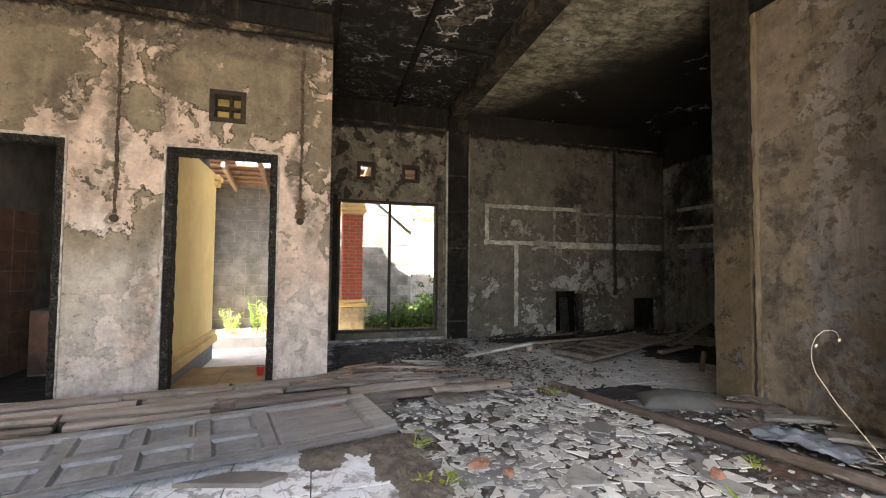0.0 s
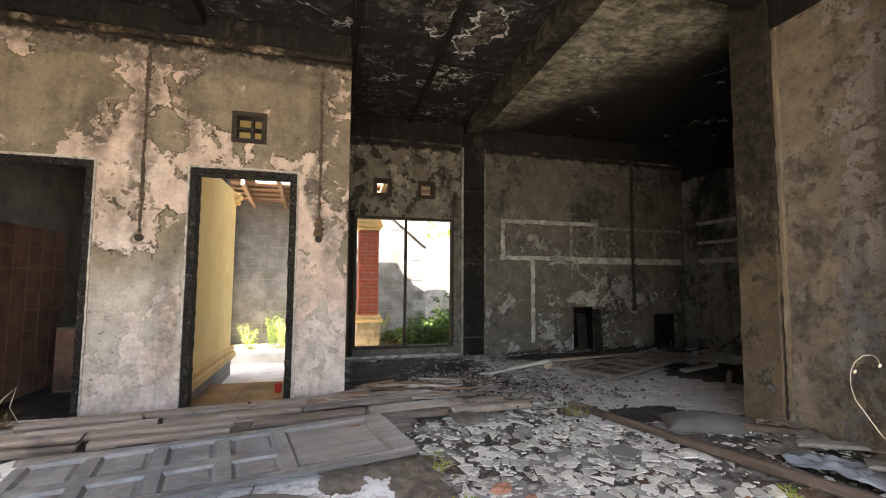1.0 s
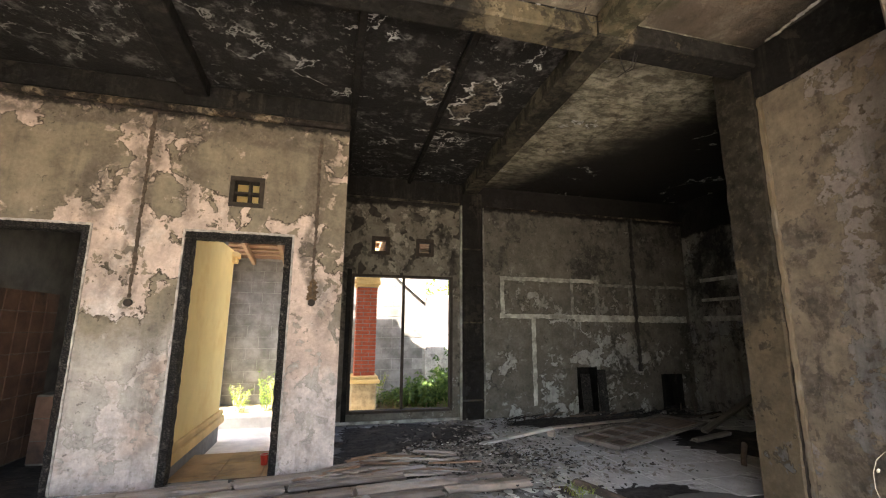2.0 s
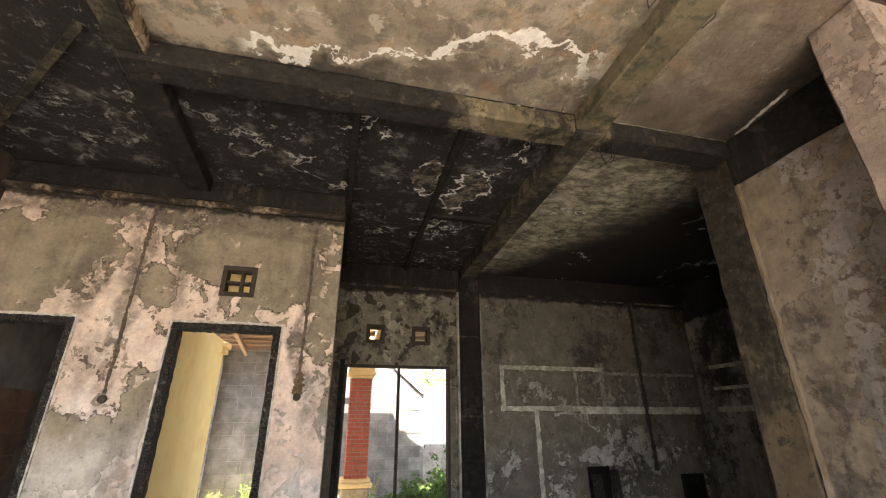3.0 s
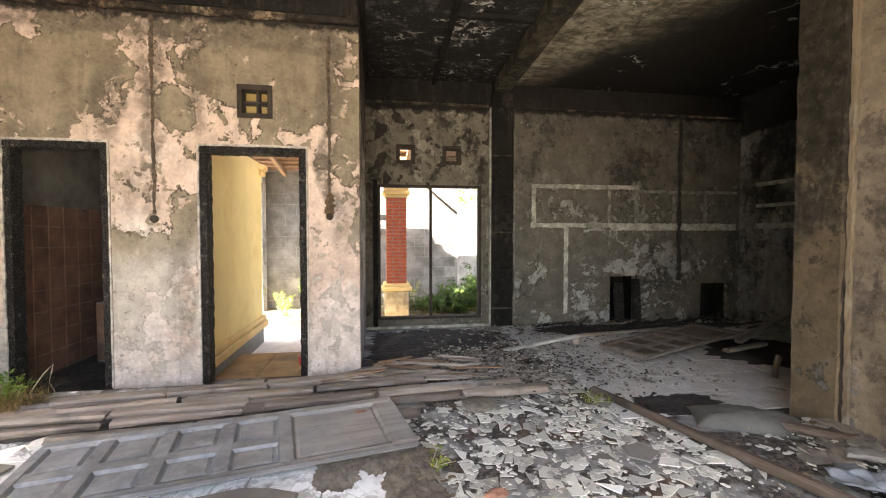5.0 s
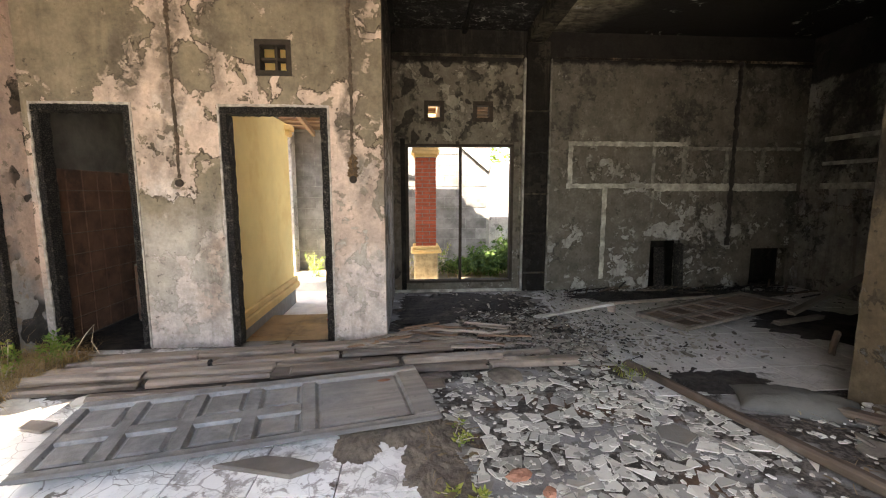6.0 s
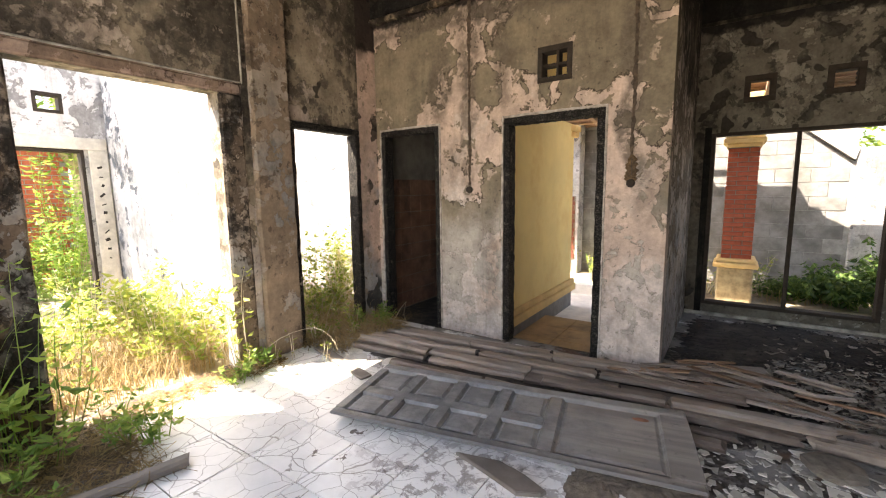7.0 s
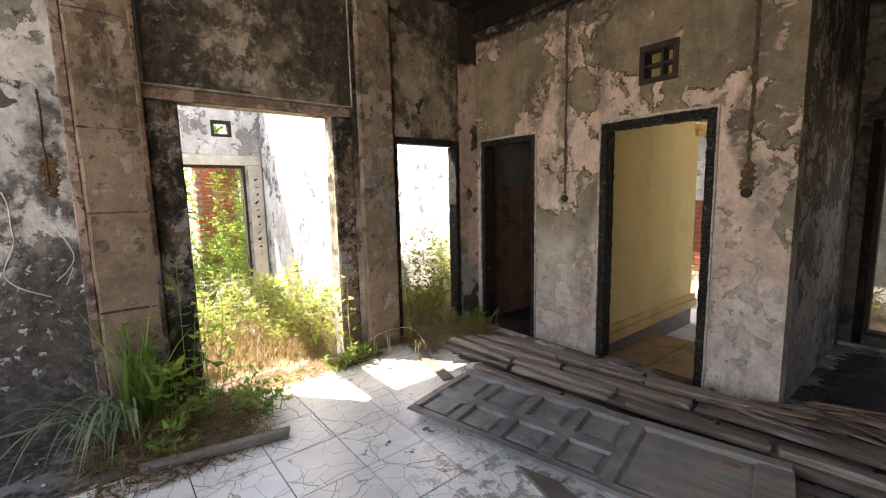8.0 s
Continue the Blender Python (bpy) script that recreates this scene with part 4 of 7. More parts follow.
# columns and pilasters
rough_beam("column_corner", (ROOM_E - 0.045, 2.272, -0.02), (ROOM_E + 0.15, 2.612, TOP - 0.003), M_COLUMN, "smoke-browned square column at the wall end")
rough_beam("column_near", (3.17, 0.93, -0.02), (ROOM_E - 0.001, 1.222, TOP - 0.002), M_PIER, "pink-brown plaster pier against the wall")
rough_beam("pilaster_left", (ROOM_W + 0.001, 0.45, -0.02), (ROOM_W + 0.065, 0.82, TOP - 0.002), M_PILASTER, "smoke-browned pilaster beside the wide doorway")
beam("pilaster_arris", (ROOM_W + 0.001, 0.785, -0.02), (ROOM_W + 0.078, 0.821, TOP - 0.002), M_ARRIS, "red-brown plaster edge of the pilaster")
for i, z in enumerate((0.78, 1.45, 2.0, 2.72)):
    beam("pilaster_joint", (ROOM_W + 0.060, 0.452, z), (ROOM_W + 0.0685, 0.784, z + 0.012), M_ARRIS, "thin cracked joint across the pilaster")
beam("baseboard", (ROOM_W + 0.001, -1.2, 0.09), (ROOM_W + 0.014, 0.22, 0.107), M_RESIDUE, "pale broken skirting edge on the sooty wall")
beam("panel_edge", (ROOM_W + 0.001, 0.822, 2.33), (ROOM_W + 0.017, 2.405, 2.345), M_RESIDUE, "thin pale edge over the wide doorway")
beam("panel_edge_far", (ROOM_W + 0.001, 2.406, 2.33), (ROOM_W + 0.018, 2.424, TOP - 0.003), M_RESIDUE, "thin pale plaster edge beside the pilaster")
beam("panel_edge_near", (ROOM_W + 0.001, 0.823, 2.346), (ROOM_W + 0.015, 0.842, TOP - 0.003), M_RESIDUE, "thin pale plaster edge beside the pilaster")
rough_beam("pilaster_far", (ROOM_W + 0.001, 2.46, -0.02), (ROOM_W + 0.065, 2.825, TOP - 0.002), M_PILASTER, "smoke-browned pilaster between the doorways")
rough_beam("jamb_left", (ROOM_W - 0.01, 0.822, -0.02), (ROOM_W + 0.018, 1.03, 2.236), M_JAMB, "blackened door jamb with flaked plaster")
rough_beam("jamb_right", (ROOM_W - 0.01, 2.212, -0.02), (ROOM_W + 0.018, 2.405, 2.236), M_JAMB, "blackened door jamb with flaked plaster")
rough_beam("lintel_wide", (ROOM_W - 0.01, 0.822, 2.238), (ROOM_W + 0.014, 2.405, 2.329), M_LINTEL, "pinkish plaster band over the wide doorway")
beam("pilaster_edge", (ROOM_W + 0.001, 0.39, -0.02), (ROOM_W + 0.016, 0.448, TOP - 0.002), M_LINTEL, "pinkish plaster edge along the pilaster")
rough_beam("pilaster_kitchen", (2.26, BACK - 0.06, -0.02), (2.59, BACK + 0.002, 3.36), M_BEAM, "blackened pilaster between window and kitchen")
beam("edge_kitchen_left", (2.235, BACK - 0.07, -0.01), (2.258, BACK + 0.001, 3.15), M_RESIDUE, "grey plaster edge of the pilaster")
beam("edge_kitchen_right", (2.592, BACK - 0.07, -0.01), (2.613, BACK + 0.001, 3.14), M_RESIDUE_DIM, "grey plaster edge of the pilaster")
for i in range(5):
    beam("pilaster_rung", (2.262, BACK - 0.078, 0.25 + 0.55 * i), (2.588, BACK - 0.061, 0.275 + 0.55 * i), M_BEAM_SMOKED, "sooty shuttering joint on the pilaster")
bm = rough_box((3.05, 0.038, 0.030), 0.008, 5, 0.007, 60)
ob = mesh_object("trim_corner", bm, M_EDGE)
ob.matrix_world = pose(ROOM_E - 0.022, 2.244, 1.56, 0, 90, 0)
structure(ob, "split orange-brown wooden strip along the wall edge", "trim")
# dark strip that stands in for the shadow gap next to the wood
bm = rough_box((3.05, 0.016, 0.030), 0.004, 6, 0.005, 60)
ob = mesh_object("trim_corner_gap", bm, M_FRAME)
ob.matrix_world = pose(ROOM_E - 0.026, 2.268, 1.56, 0, 90, 0)
structure(ob, "thin dark strip painting the shadow gap beside the wooden strip", "trim")

# ---- openings ----
def door_frame(name, u0, u1, z1, width, axis="y", at=FRONT, depth=0.12, proud=0.012):
    """A charred frame: two jambs and a head, standing in an opening."""
    ob = empty(name, pose(0, 0, 0), "charred black wooden door frame with no door", "door frame", kind="structure")
    for a, b, c, d in ((u0, u0 + width, 0.0, z1 - width), (u1 - width, u1, 0.0, z1 - width), (u0, u1, z1 - width, z1)):
        bm = bmesh.new()
        rnd = random.Random(int(a * 100) + 7)
        if axis == "y":
            add_box(bm, (a, at - proud, c), (b, at + depth, d), 0.006)
        else:
            add_box(bm, (at - depth, a, c), (at + proud, b, d), 0.006)
        bmesh.ops.subdivide_edges(bm, edges=[e for e in bm.edges if e.calc_length() > 0.5], cuts=40, use_grid_fill=True)
        for v in bm.verts:
            v.co += Vector((rnd.uniform(-1, 1), rnd.uniform(-1, 1), rnd.uniform(-1, 1))) * 0.004
        part("jamb" if d - c > 0.2 else "head", bm, M_CHAR, ob)
    if axis == "y":
        for n, (a, b, c, d) in enumerate(((u0 - 0.016, u0 - 0.001, 0.0, z1 + 0.015), (u1 + 0.001, u1 + 0.016, 0.0, z1 + 0.015), (u0, u1, z1 + 0.001, z1 + 0.014))):
            bm = rough_box((d - c if n < 2 else b - a, 0.02, 0.016), 0.002, 60 + n, 0.004, 30)
            o = part("plaster_edge", bm, M_LIP, ob, "pale chipped plaster edge")
            o.matrix_world = pose((a + b) / 2, at - 0.003, (c + d) / 2, 90 if n == 2 else 0, 90 if n < 2 else 0, 0)
    return ob


door_frame("door_1", -2.40, -1.625, 2.105, 0.055)
door_frame("door_2", -0.90, 0.0, 2.10, 0.062)
door_frame("door_3", 2.835, 3.715, 2.105, 0.06, "x", ROOM_W)


def bars(name, label, u0, u1, v0, v1, at, bars_u, bars_v, border, thick=0.05):
    """A small vent: a dark frame round a hole with cross bars."""
    ob = empty(name, pose(0, 0, 0), label, "vent", kind="structure")
    for a, b, c, d in ((u0, u1, v0, v0 + border), (u0, u1, v1 - border, v1), (u0, u0 + border, v0 + border, v1 - border), (u1 - border, u1, v0 + border, v1 - border)):
        part("frame", box_mesh((a, at - 0.006, c), (b, at + thick, d), 0.004), M_FRAME, ob)
    for u in bars_u:
        part("bar", box_mesh((u - 0.011, at + 0.02, v0 + border), (u + 0.011, at + thick - 0.005, v1 - border), 0.002), M_FRAME, ob)
    for v in bars_v:
        part("bar", box_mesh((u0 + border, at + 0.024, v - 0.011), (u1 - border, at + thick - 0.009, v + 0.011), 0.002), M_FRAME, ob)
    return ob


bars("vent_1", "square sooty vent with cross bars in the flaking wall", -0.584, -0.283, 2.356, 2.651, FRONT, (-0.415,), (2.50,), 0.045, 0.12)
bars("vent_2", "square sooty vent over the window", 0.90, 1.17, 2.325, 2.595, BACK, (), (), 0.055, 0.13)
bars("vent_3", "square sooty vent with slats over the window", 1.555, 1.83, 2.325, 2.595, BACK, (), (), 0.055, 0.13)
for z in (2.40, 2.44, 2.48, 2.52):
    part("slat", box_mesh((1.612, BACK + 0.05, z - 0.006), (1.773, BACK + 0.09, z + 0.006), 0.002), M_RAFTER, bpy.data.objects["vent_3"], "thin brown slat")

win = empty("window_1", pose(0, 0, 0), "low two-light window with a sooty frame and no glass", "window", kind="structure")
for n, a, b in (("frame", (0.64, BACK - 0.03, 0.13), (0.68, BACK + 0.09, 2.03)), ("frame", (2.08, BACK - 0.03, 0.13), (2.12, BACK + 0.09, 2.03)),
                ("frame", (0.68, BACK - 0.03, 1.995), (2.08, BACK + 0.09, 2.03)), ("window_sill", (0.68, BACK - 0.035, 0.13), (2.08, BACK + 0.09, 0.165)),
                ("mullion", (1.372, BACK - 0.01, 0.165), (1.408, BACK + 0.06, 1.995))):
    part(n, box_mesh(a, b, 0.005), M_FRAME, win)
structure(mesh_object("trim_window_left", box_mesh((0.575, BACK - 0.022, 0.02), (0.64, BACK - 0.001, 2.10), 0.006), M_BEAM), "grey plaster band beside the window", "trim")
structure(mesh_object("trim_window_right", box_mesh((2.12, BACK - 0.022, 0.02), (2.20, BACK - 0.001, 2.06), 0.006), M_KITCHEN), "grey plaster band beside the window", "trim")
structure(mesh_object("trim_window_foot", box_mesh((0.48, BACK - 0.04, -0.01), (2.23, BACK - 0.001, 0.035), 0.006), M_RESIDUE), "pale sill line under the window", "trim")
structure(mesh_object("trim_window_panel", box_mesh((0.642, BACK - 0.018, 0.037), (2.118, BACK - 0.001, 0.128), 0.004), M_KITCHEN), "grey plaster panel under the window", "trim")

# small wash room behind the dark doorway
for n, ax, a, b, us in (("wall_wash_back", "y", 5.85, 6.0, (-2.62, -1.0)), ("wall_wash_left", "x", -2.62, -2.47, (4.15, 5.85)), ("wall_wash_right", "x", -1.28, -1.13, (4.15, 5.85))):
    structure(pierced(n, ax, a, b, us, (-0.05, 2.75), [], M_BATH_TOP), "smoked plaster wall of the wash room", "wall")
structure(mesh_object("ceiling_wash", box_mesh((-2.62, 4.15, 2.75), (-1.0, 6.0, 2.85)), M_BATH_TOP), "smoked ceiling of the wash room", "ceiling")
# this floor is coloured near black all over
structure(mesh_object("floor_wash", box_mesh((-2.62, 4.0, -0.25), (-1.0, 6.0, -0.01)), M_ASH), "black floor of the wash room", "floor")
tile_bath = bpy.data.meshes.new("wall_tile")
bm = box_mesh((-0.097, -0.004, -0.097), (0.097, 0.006, 0.097), 0.003)
bm.to_mesh(tile_bath)
bm.free()
tile_bath.materials.append(M_BATH)
wash_tiles = empty("wash_room_tiling", pose(0, 0, 0), "dark red-brown wall tiles of the wash room", "wall tile", kind="structure")
for i in range(6):
    for j in range(8):
        for m in (pose(-2.37 + 0.2 * i, 5.845, 0.1 + 0.2 * j), pose(-2.465, 4.26 + 0.2 * i, 0.1 + 0.2 * j, 0, 0, 90)):
            ob = new("wall_tile", tile_bath)
            ob.parent, ob.matrix_world = wash_tiles, m
tank = empty("water_tank", pose(0, 0, 0), "low brown tiled water tank in the wash room corner", "water tank")
bm = bmesh.new()
for a, b in (((-2.27, 4.90, -0.01), (-1.282, 5.0, 0.62)), ((-2.27, 5.0, -0.01), (-2.17, 5.838, 0.62)), ((-2.17, 5.0, -0.01), (-1.282, 5.838, 0.2))):
    add_box(bm, a, b, 0.004)
part("basin", bm, M_BATH_TOP, tank)
for i in range(5):
    for j in range(3):
        ob = new("wall_tile", tile_bath)
        ob.parent, ob.matrix_world = tank, pose(-2.17 + 0.198 * i, 4.895, 0.105 + 0.2 * j)

# yellow passage behind the second doorway
wall_yellow = pierced("wall_yellow", "x", -1.128, -0.98, (4.15, 6.31), (-0.3, 2.32), [], M_YELLOW)
structure(wall_yellow, "warm yellow painted passage wall", "wall")
wy = wall_yellow
for n, a, b in (("moulding", (-0.978, 4.15, 0.13), (-0.935, 6.35, 0.20)), ("moulding", (-0.978, 4.15, 0.03), (-0.915, 6.36, 0.128)), ("capital", (-1.14, 6.20, 2.15), (-0.93, 6.38, 2.22)),
                ("capital", (-1.15, 6.18, 2.222), (-0.91, 6.41, 2.30))):
    part(n, box_mesh(a, b, 0.012), M_CREAM, wy, "cream painted moulding")
structure(mesh_object("floor_passage", box_mesh((-0.98, 4.13, -0.3), (0.325, 5.32, -0.115)), M_MORTAR), "worn bed of the passage floor", "floor")
part("plinth", box_mesh((-0.979, 4.15, -0.28), (-0.968, 6.315, 0.028)), M_MORTAR, wall_yellow, "grey cement plinth under the moulding")
structure(mesh_object("ceiling_passage", box_mesh((-1.13, 4.15, 2.70), (0.325, 5.4, 2.78)), M_YELLOW), "yellow painted ceiling of the passage", "ceiling")
passage = empty("passage_tiling", pose(0, 0, 0), "worn yellow-brown tiles of the passage floor", "floor tile", kind="structure")
tile_pass = bpy.data.meshes.new("floor_tile")
bm = box_mesh((-0.197, -0.197, -0.012), (0.197, 0.197, 0.0), 0.002)
bm.to_mesh(tile_pass)
bm.free()
tile_pass.materials.append(M_TILE_TAN)
for i in range(3):
    for j in range(3):
        ob = new("floor_tile", tile_pass)
        ob.parent, ob.matrix_world = passage, pose(-0.77 + 0.4 * i, 4.33 + 0.4 * j, -0.10)

cup = empty("plastic_cup", pose(-0.19, 4.80, -0.10), "small red plastic cup on the passage floor", "cup")
bm = bmesh.new()
bmesh.ops.create_cone(bm, cap_ends=True, segments=20, radius1=0.032, radius2=0.042, depth=0.10, matrix=Matrix.Translation((0, 0, 0.05)))
bmesh.ops.delete(bm, geom=[f for f in bm.faces if all(v.co.z > 0.09 for v in f.verts)], context="FACES_ONLY")
part("cup_body", bm, M_RED_PLASTIC, cup).modifiers.new("thick", "SOLIDIFY").thickness = 0.002
part("rim", tube([(0.042 * math.cos(a), 0.042 * math.sin(a), 0.10) for a in (2 * math.pi * k / 20 for k in range(21))], 0.003, 6), M_PALE, cup, "pale rolled rim")

# ---- yard behind the house ----
structure(mesh_object("pavement_yard", box_mesh((-3.0, 5.33, -0.4), (0.32, 7.05, -0.20), 0.01), M_CEMENT), "sunlit pale cement paving of the yard", "pavement")
structure(mesh_object("ground_yard", box_mesh((0.32, 6.15, -0.4), (6.0, 7.17, -0.08), 0.01), M_GROUND), "dry litter-strewn soil under the porch", "ground")
structure(mesh_object("kerb_planter", box_mesh((-3.0, 7.05, -0.3), (0.32, 7.17, -0.04), 0.015), M_CEMENT), "pale kerb along the planting strip", "kerb")
structure(mesh_object("ground_planter", box_mesh((-3.0, 7.17, -0.4), (6.0, 8.35, -0.06), 0.01), M_GROUND), "dry soil of the planting strip", "ground")
structure(mesh_object("ground_rooms", box_mesh((-14.0, -6.0, -0.4), (ROOM_W - 0.15, 4.5, -0.06), 0.01), M_GROUND), "dry earth floor of the roofless rooms", "ground")
block_wall = structure(mesh_object("wall_yard", box_mesh((-4.0, 8.341, -0.4), (2.22, 8.46, 2.55)), M_JOINT), "grey concrete block boundary wall", "wall")
structure(mesh_object("wall_yard_low", box_mesh((2.222, 8.32, -0.4), (6.5, 8.46, 1.95), 0.015), M_WHITE), "lower sun-bleached rendered boundary wall", "wall")
bm = bmesh.new()
band = [(1.33, 2.52), (2.20, 1.795), (2.235, 1.955), (1.58, 2.52)]
lo = [bm.verts.new((x, 8.31, z)) for x, z in band]
hi = [bm.verts.new((x, 8.334, z)) for x, z in band]
bm.faces.new(lo)
bm.faces.new(hi[::-1])
for i in range(4):
    bm.faces.new((lo[i], hi[i], hi[(i + 1) % 4], lo[(i + 1) % 4]))
bmesh.ops.recalc_face_normals(bm, faces=bm.faces)
structure(mesh_object("trim_yard", bm, M_PALE), "white raking band of render across the block wall", "trim")
column = empty("porch_column", pose(0.95, 7.25, 0), "red brick porch column with cream capital and stone base", "column")
col_brick = bpy.data.meshes.new("brick")
bm = box_mesh((-0.109, -0.052, 0), (0.109, 0.052, 0.051), 0.004)
bm.to_mesh(col_brick)
bm.free()
col_brick.materials.append(M_BRICK)
for r in range(24):
    for q in range(4):
        ob = new("brick", col_brick)
        ob.parent = column
        ob.matrix_world = pose(0.95, 7.25, 0.52 + r * 0.0595) @ pose(0, 0, 0, 0, 0, 90 * q + (0.6 if r % 3 else -0.5)) @ (pose(-0.057, -0.114, 0) if r % 2 else pose(0.057, -0.114, 0))
part("core", box_mesh((-0.158, -0.158, -0.2), (0.158, 0.158, 2.6)), M_MORTAR, column)
for a, b, w in ((1.95, 2.0, 0.19), (2.0, 2.06, 0.225), (2.06, 2.13, 0.205), (2.13, 2.62, 0.17)):
    part("capital", box_mesh((-w, -w, a), (w, w, b), 0.012), M_CREAM, column, "cream painted capital")
for a, b, w in ((0.40, 0.46, 0.25), (0.46, 0.52, 0.22)):
    part("base_moulding", box_mesh((-w, -w, a), (w, w, b), 0.015), M_CREAM, column, "cream base moulding")
part("plinth", box_mesh((-0.20, -0.20, -0.24), (0.20, 0.20, 0.40), 0.02), M_STONE, column, "rough tan stone plinth")
# porch roof: rafters, battens, the tiles that are left, pieces added for its shadow
roof = empty("porch_roof", pose(0, 0, 0), "broken porch roof of bare rafters and few clay tiles", "roof")
tilt = math.atan2(-0.28, 1.9)


def eave(x):
    """How far the porch reaches out: drawn back towards one end to fit its shadow line."""
    return 2.14 if x < 0.1 else 1.86 if x < 0.41 else 1.86 - (x - 0.41) * 0.362


for i in range(14):
    x = -2.7 + 0.55 * i
    bm = box_mesh((-0.03, 0.9 if x < -0.95 else 0, 0), (0.03, max(0.2, eave(x)), 0.09), 0.004)
    ob = part("rafter", bm, M_RAFTER, roof)
    ob.matrix_world = pose(x, 6.16, 2.72, math.degrees(tilt), 0, 0)
for j in range(8):
    y = 0.08 + 0.25 * j
    end = 0.41 + (1.86 - y) / 0.362 if y < 1.86 else 0.4
    bm = box_mesh((-3.0 if y > 0.9 else -1.0, -0.02, 0), (min(end, 5.2), 0.02, 0.03), 0.003)
    ob = part("batten", bm, M_RAFTER, roof)
    ob.matrix_world = pose(0, 6.16 + y * math.cos(tilt), 2.815 + y * math.sin(tilt), math.degrees(tilt), 0, 0)
# board added over the stepped tile ends so the shadow edge falls straight
bm = rough_box((4.9, 0.30, 0.03), 0.004, 9, 0.004, 20)
part("barge_board", bm, M_RAFTER, roof, "slanting board added to straighten the eave shadow").matrix_world = look((2.63, 6.16 + 0.88, 2.76), (2.63 + 1.0, 6.16 + 0.88 - 0.362, 2.76 + 0.054)) @ Euler((0, radians(90), 0)).to_matrix().to_4x4()
rnd = random.Random(3)
bm = box_mesh((-0.1235, 0, 0), (0.1235, 0.3, 0.015), 0.003)
roof_tile = bpy.data.meshes.new("roof_tile")
bm.to_mesh(roof_tile)
bm.free()
roof_tile.materials.append(M_ROOF)
for i in range(33):
    # row -1 is an unseen blocker that keeps sun off the column base
    for j in range(-1, 9):
        x, y = -2.975 + 0.245 * i, -0.05 + 0.245 * j
        gap = (-1.0 < x < 0.1 and j == 4 and rnd.random() < 0.75) or (0.7 < x < 1.4 and j in (1, 2, 3))
        if y + 0.22 > eave(x) or gap or (x < -0.95 and y < 0.9) or (j < 0 and not -0.8 < x < 0.1):
            continue
        ob = new("roof_tile", roof_tile)
        ob.parent = roof
        ob.matrix_world = pose(x, 6.16 + y * math.cos(tilt), 2.85 + y * math.sin(tilt) + 0.004 * (i % 2), math.degrees(tilt) + 2, 0, 0)
# white outbuilding with a brick dado seen past the passage
out = empty("outbuilding", pose(0, 0, 0), "white rendered outbuilding with a red brick dado", "building")
out_wall = part("wall", box_mesh((-4.2, 8.0, -0.3), (-1.396, 8.28, 2.75), 0.01), M_WHITE, out)
part("cornice", box_mesh((-4.25, 7.95, 2.62), (-1.36, 8.285, 2.72), 0.02), M_WHITE, out_wall)
part("ledge", box_mesh((-4.22, 7.965, 1.95), (-1.38, 7.999, 2.01), 0.01), M_WHITE, out_wall, "moulded string course")
bm = bmesh.new()
for r in range(14):
    for c in range(14):
        o = -4.17 + 0.2 * c + (0.1 if r % 2 else 0)
        if o < -1.5:
            add_box(bm, (o, 7.984, 0.22 + 0.079 * r), (min(o + 0.19, -1.46), 7.993, 0.22 + 0.079 * r + 0.066))
part("brick_dado", bm, M_BRICK_DARK, out_wall, "red brick dado")
part("dado_mortar", box_mesh((-4.2, 7.994, 0.2), (-1.452, 7.9995, 1.33)), M_MORTAR_BROWN, out_wall)

# unseen pale ground added outside the bay; it bounces sunlight indoors
structure(mesh_object("pavement_front", box_mesh((-6.0, -9.0, -0.2), (8.0, SOUTH - 0.15, -0.04), 0.01), M_CEMENT), "unseen pale cement forecourt added before the open bay", "pavement")

tagged(mesh_object("yard_pipe", tube([(1.35, 8.318, 2.48), (1.78, 8.318, 2.125), (2.16, 8.318, 1.805), (2.20, 8.318, 1.78)], 0.011, 7), M_PIPE), "dark pipe running down the block wall", "pipe")

# ---- roofless rooms beyond the left wall ----
structure(pierced("wall_cross", "y", 2.62, 2.77, (-6.1, ROOM_W - 0.15), (-0.2, 3.6), [], M_WHITE_STAINED), "sun-bleached white wall of a roofless room", "wall")
structure(pierced("wall_outer", "x", -6.15, -6.0, (-4.0, 4.6), (-0.2, 3.3), [(1.3, 2.36, -0.2, 2.03), (1.93, 2.21, 2.45, 2.69)], M_WHITE), "weathered white wall with a doorway and a vent", "wall")
structure(pierced("wall_roofless_end", "y", 4.35, 4.5, (-6.0, ROOM_W - 0.15), (-0.2, 3.3), [], M_WHITE_STAINED), "stained white end wall of a roofless room", "wall")
structure(mesh_object("beam_tie", box_mesh((-6.0, 0.689, 3.2), (ROOM_W - 0.151, 0.839, 3.4), 0.01), M_WHITE), "bare concrete tie beam over the roofless room", "beam")
casing = empty("door_4", pose(0, 0, 0), "pale peeling door casing in the outer wall", "door frame", kind="structure")
for a, b in (((-5.998, 1.16, 2.03), (-5.96, 2.60, 2.18)), ((-5.998, 2.40, -0.05), (-5.96, 2.60, 2.028))):
    part("casing", box_mesh(a, b, 0.006), M_PALE, casing)
part("jamb", box_mesh((-6.12, 2.32, -0.05), (-5.985, 2.358, 2.028), 0.005), M_FRAME, casing, "dark inner jamb")
part("head", box_mesh((-6.12, 1.3, 1.99), (-5.985, 2.32, 2.028), 0.005), M_FRAME, casing)
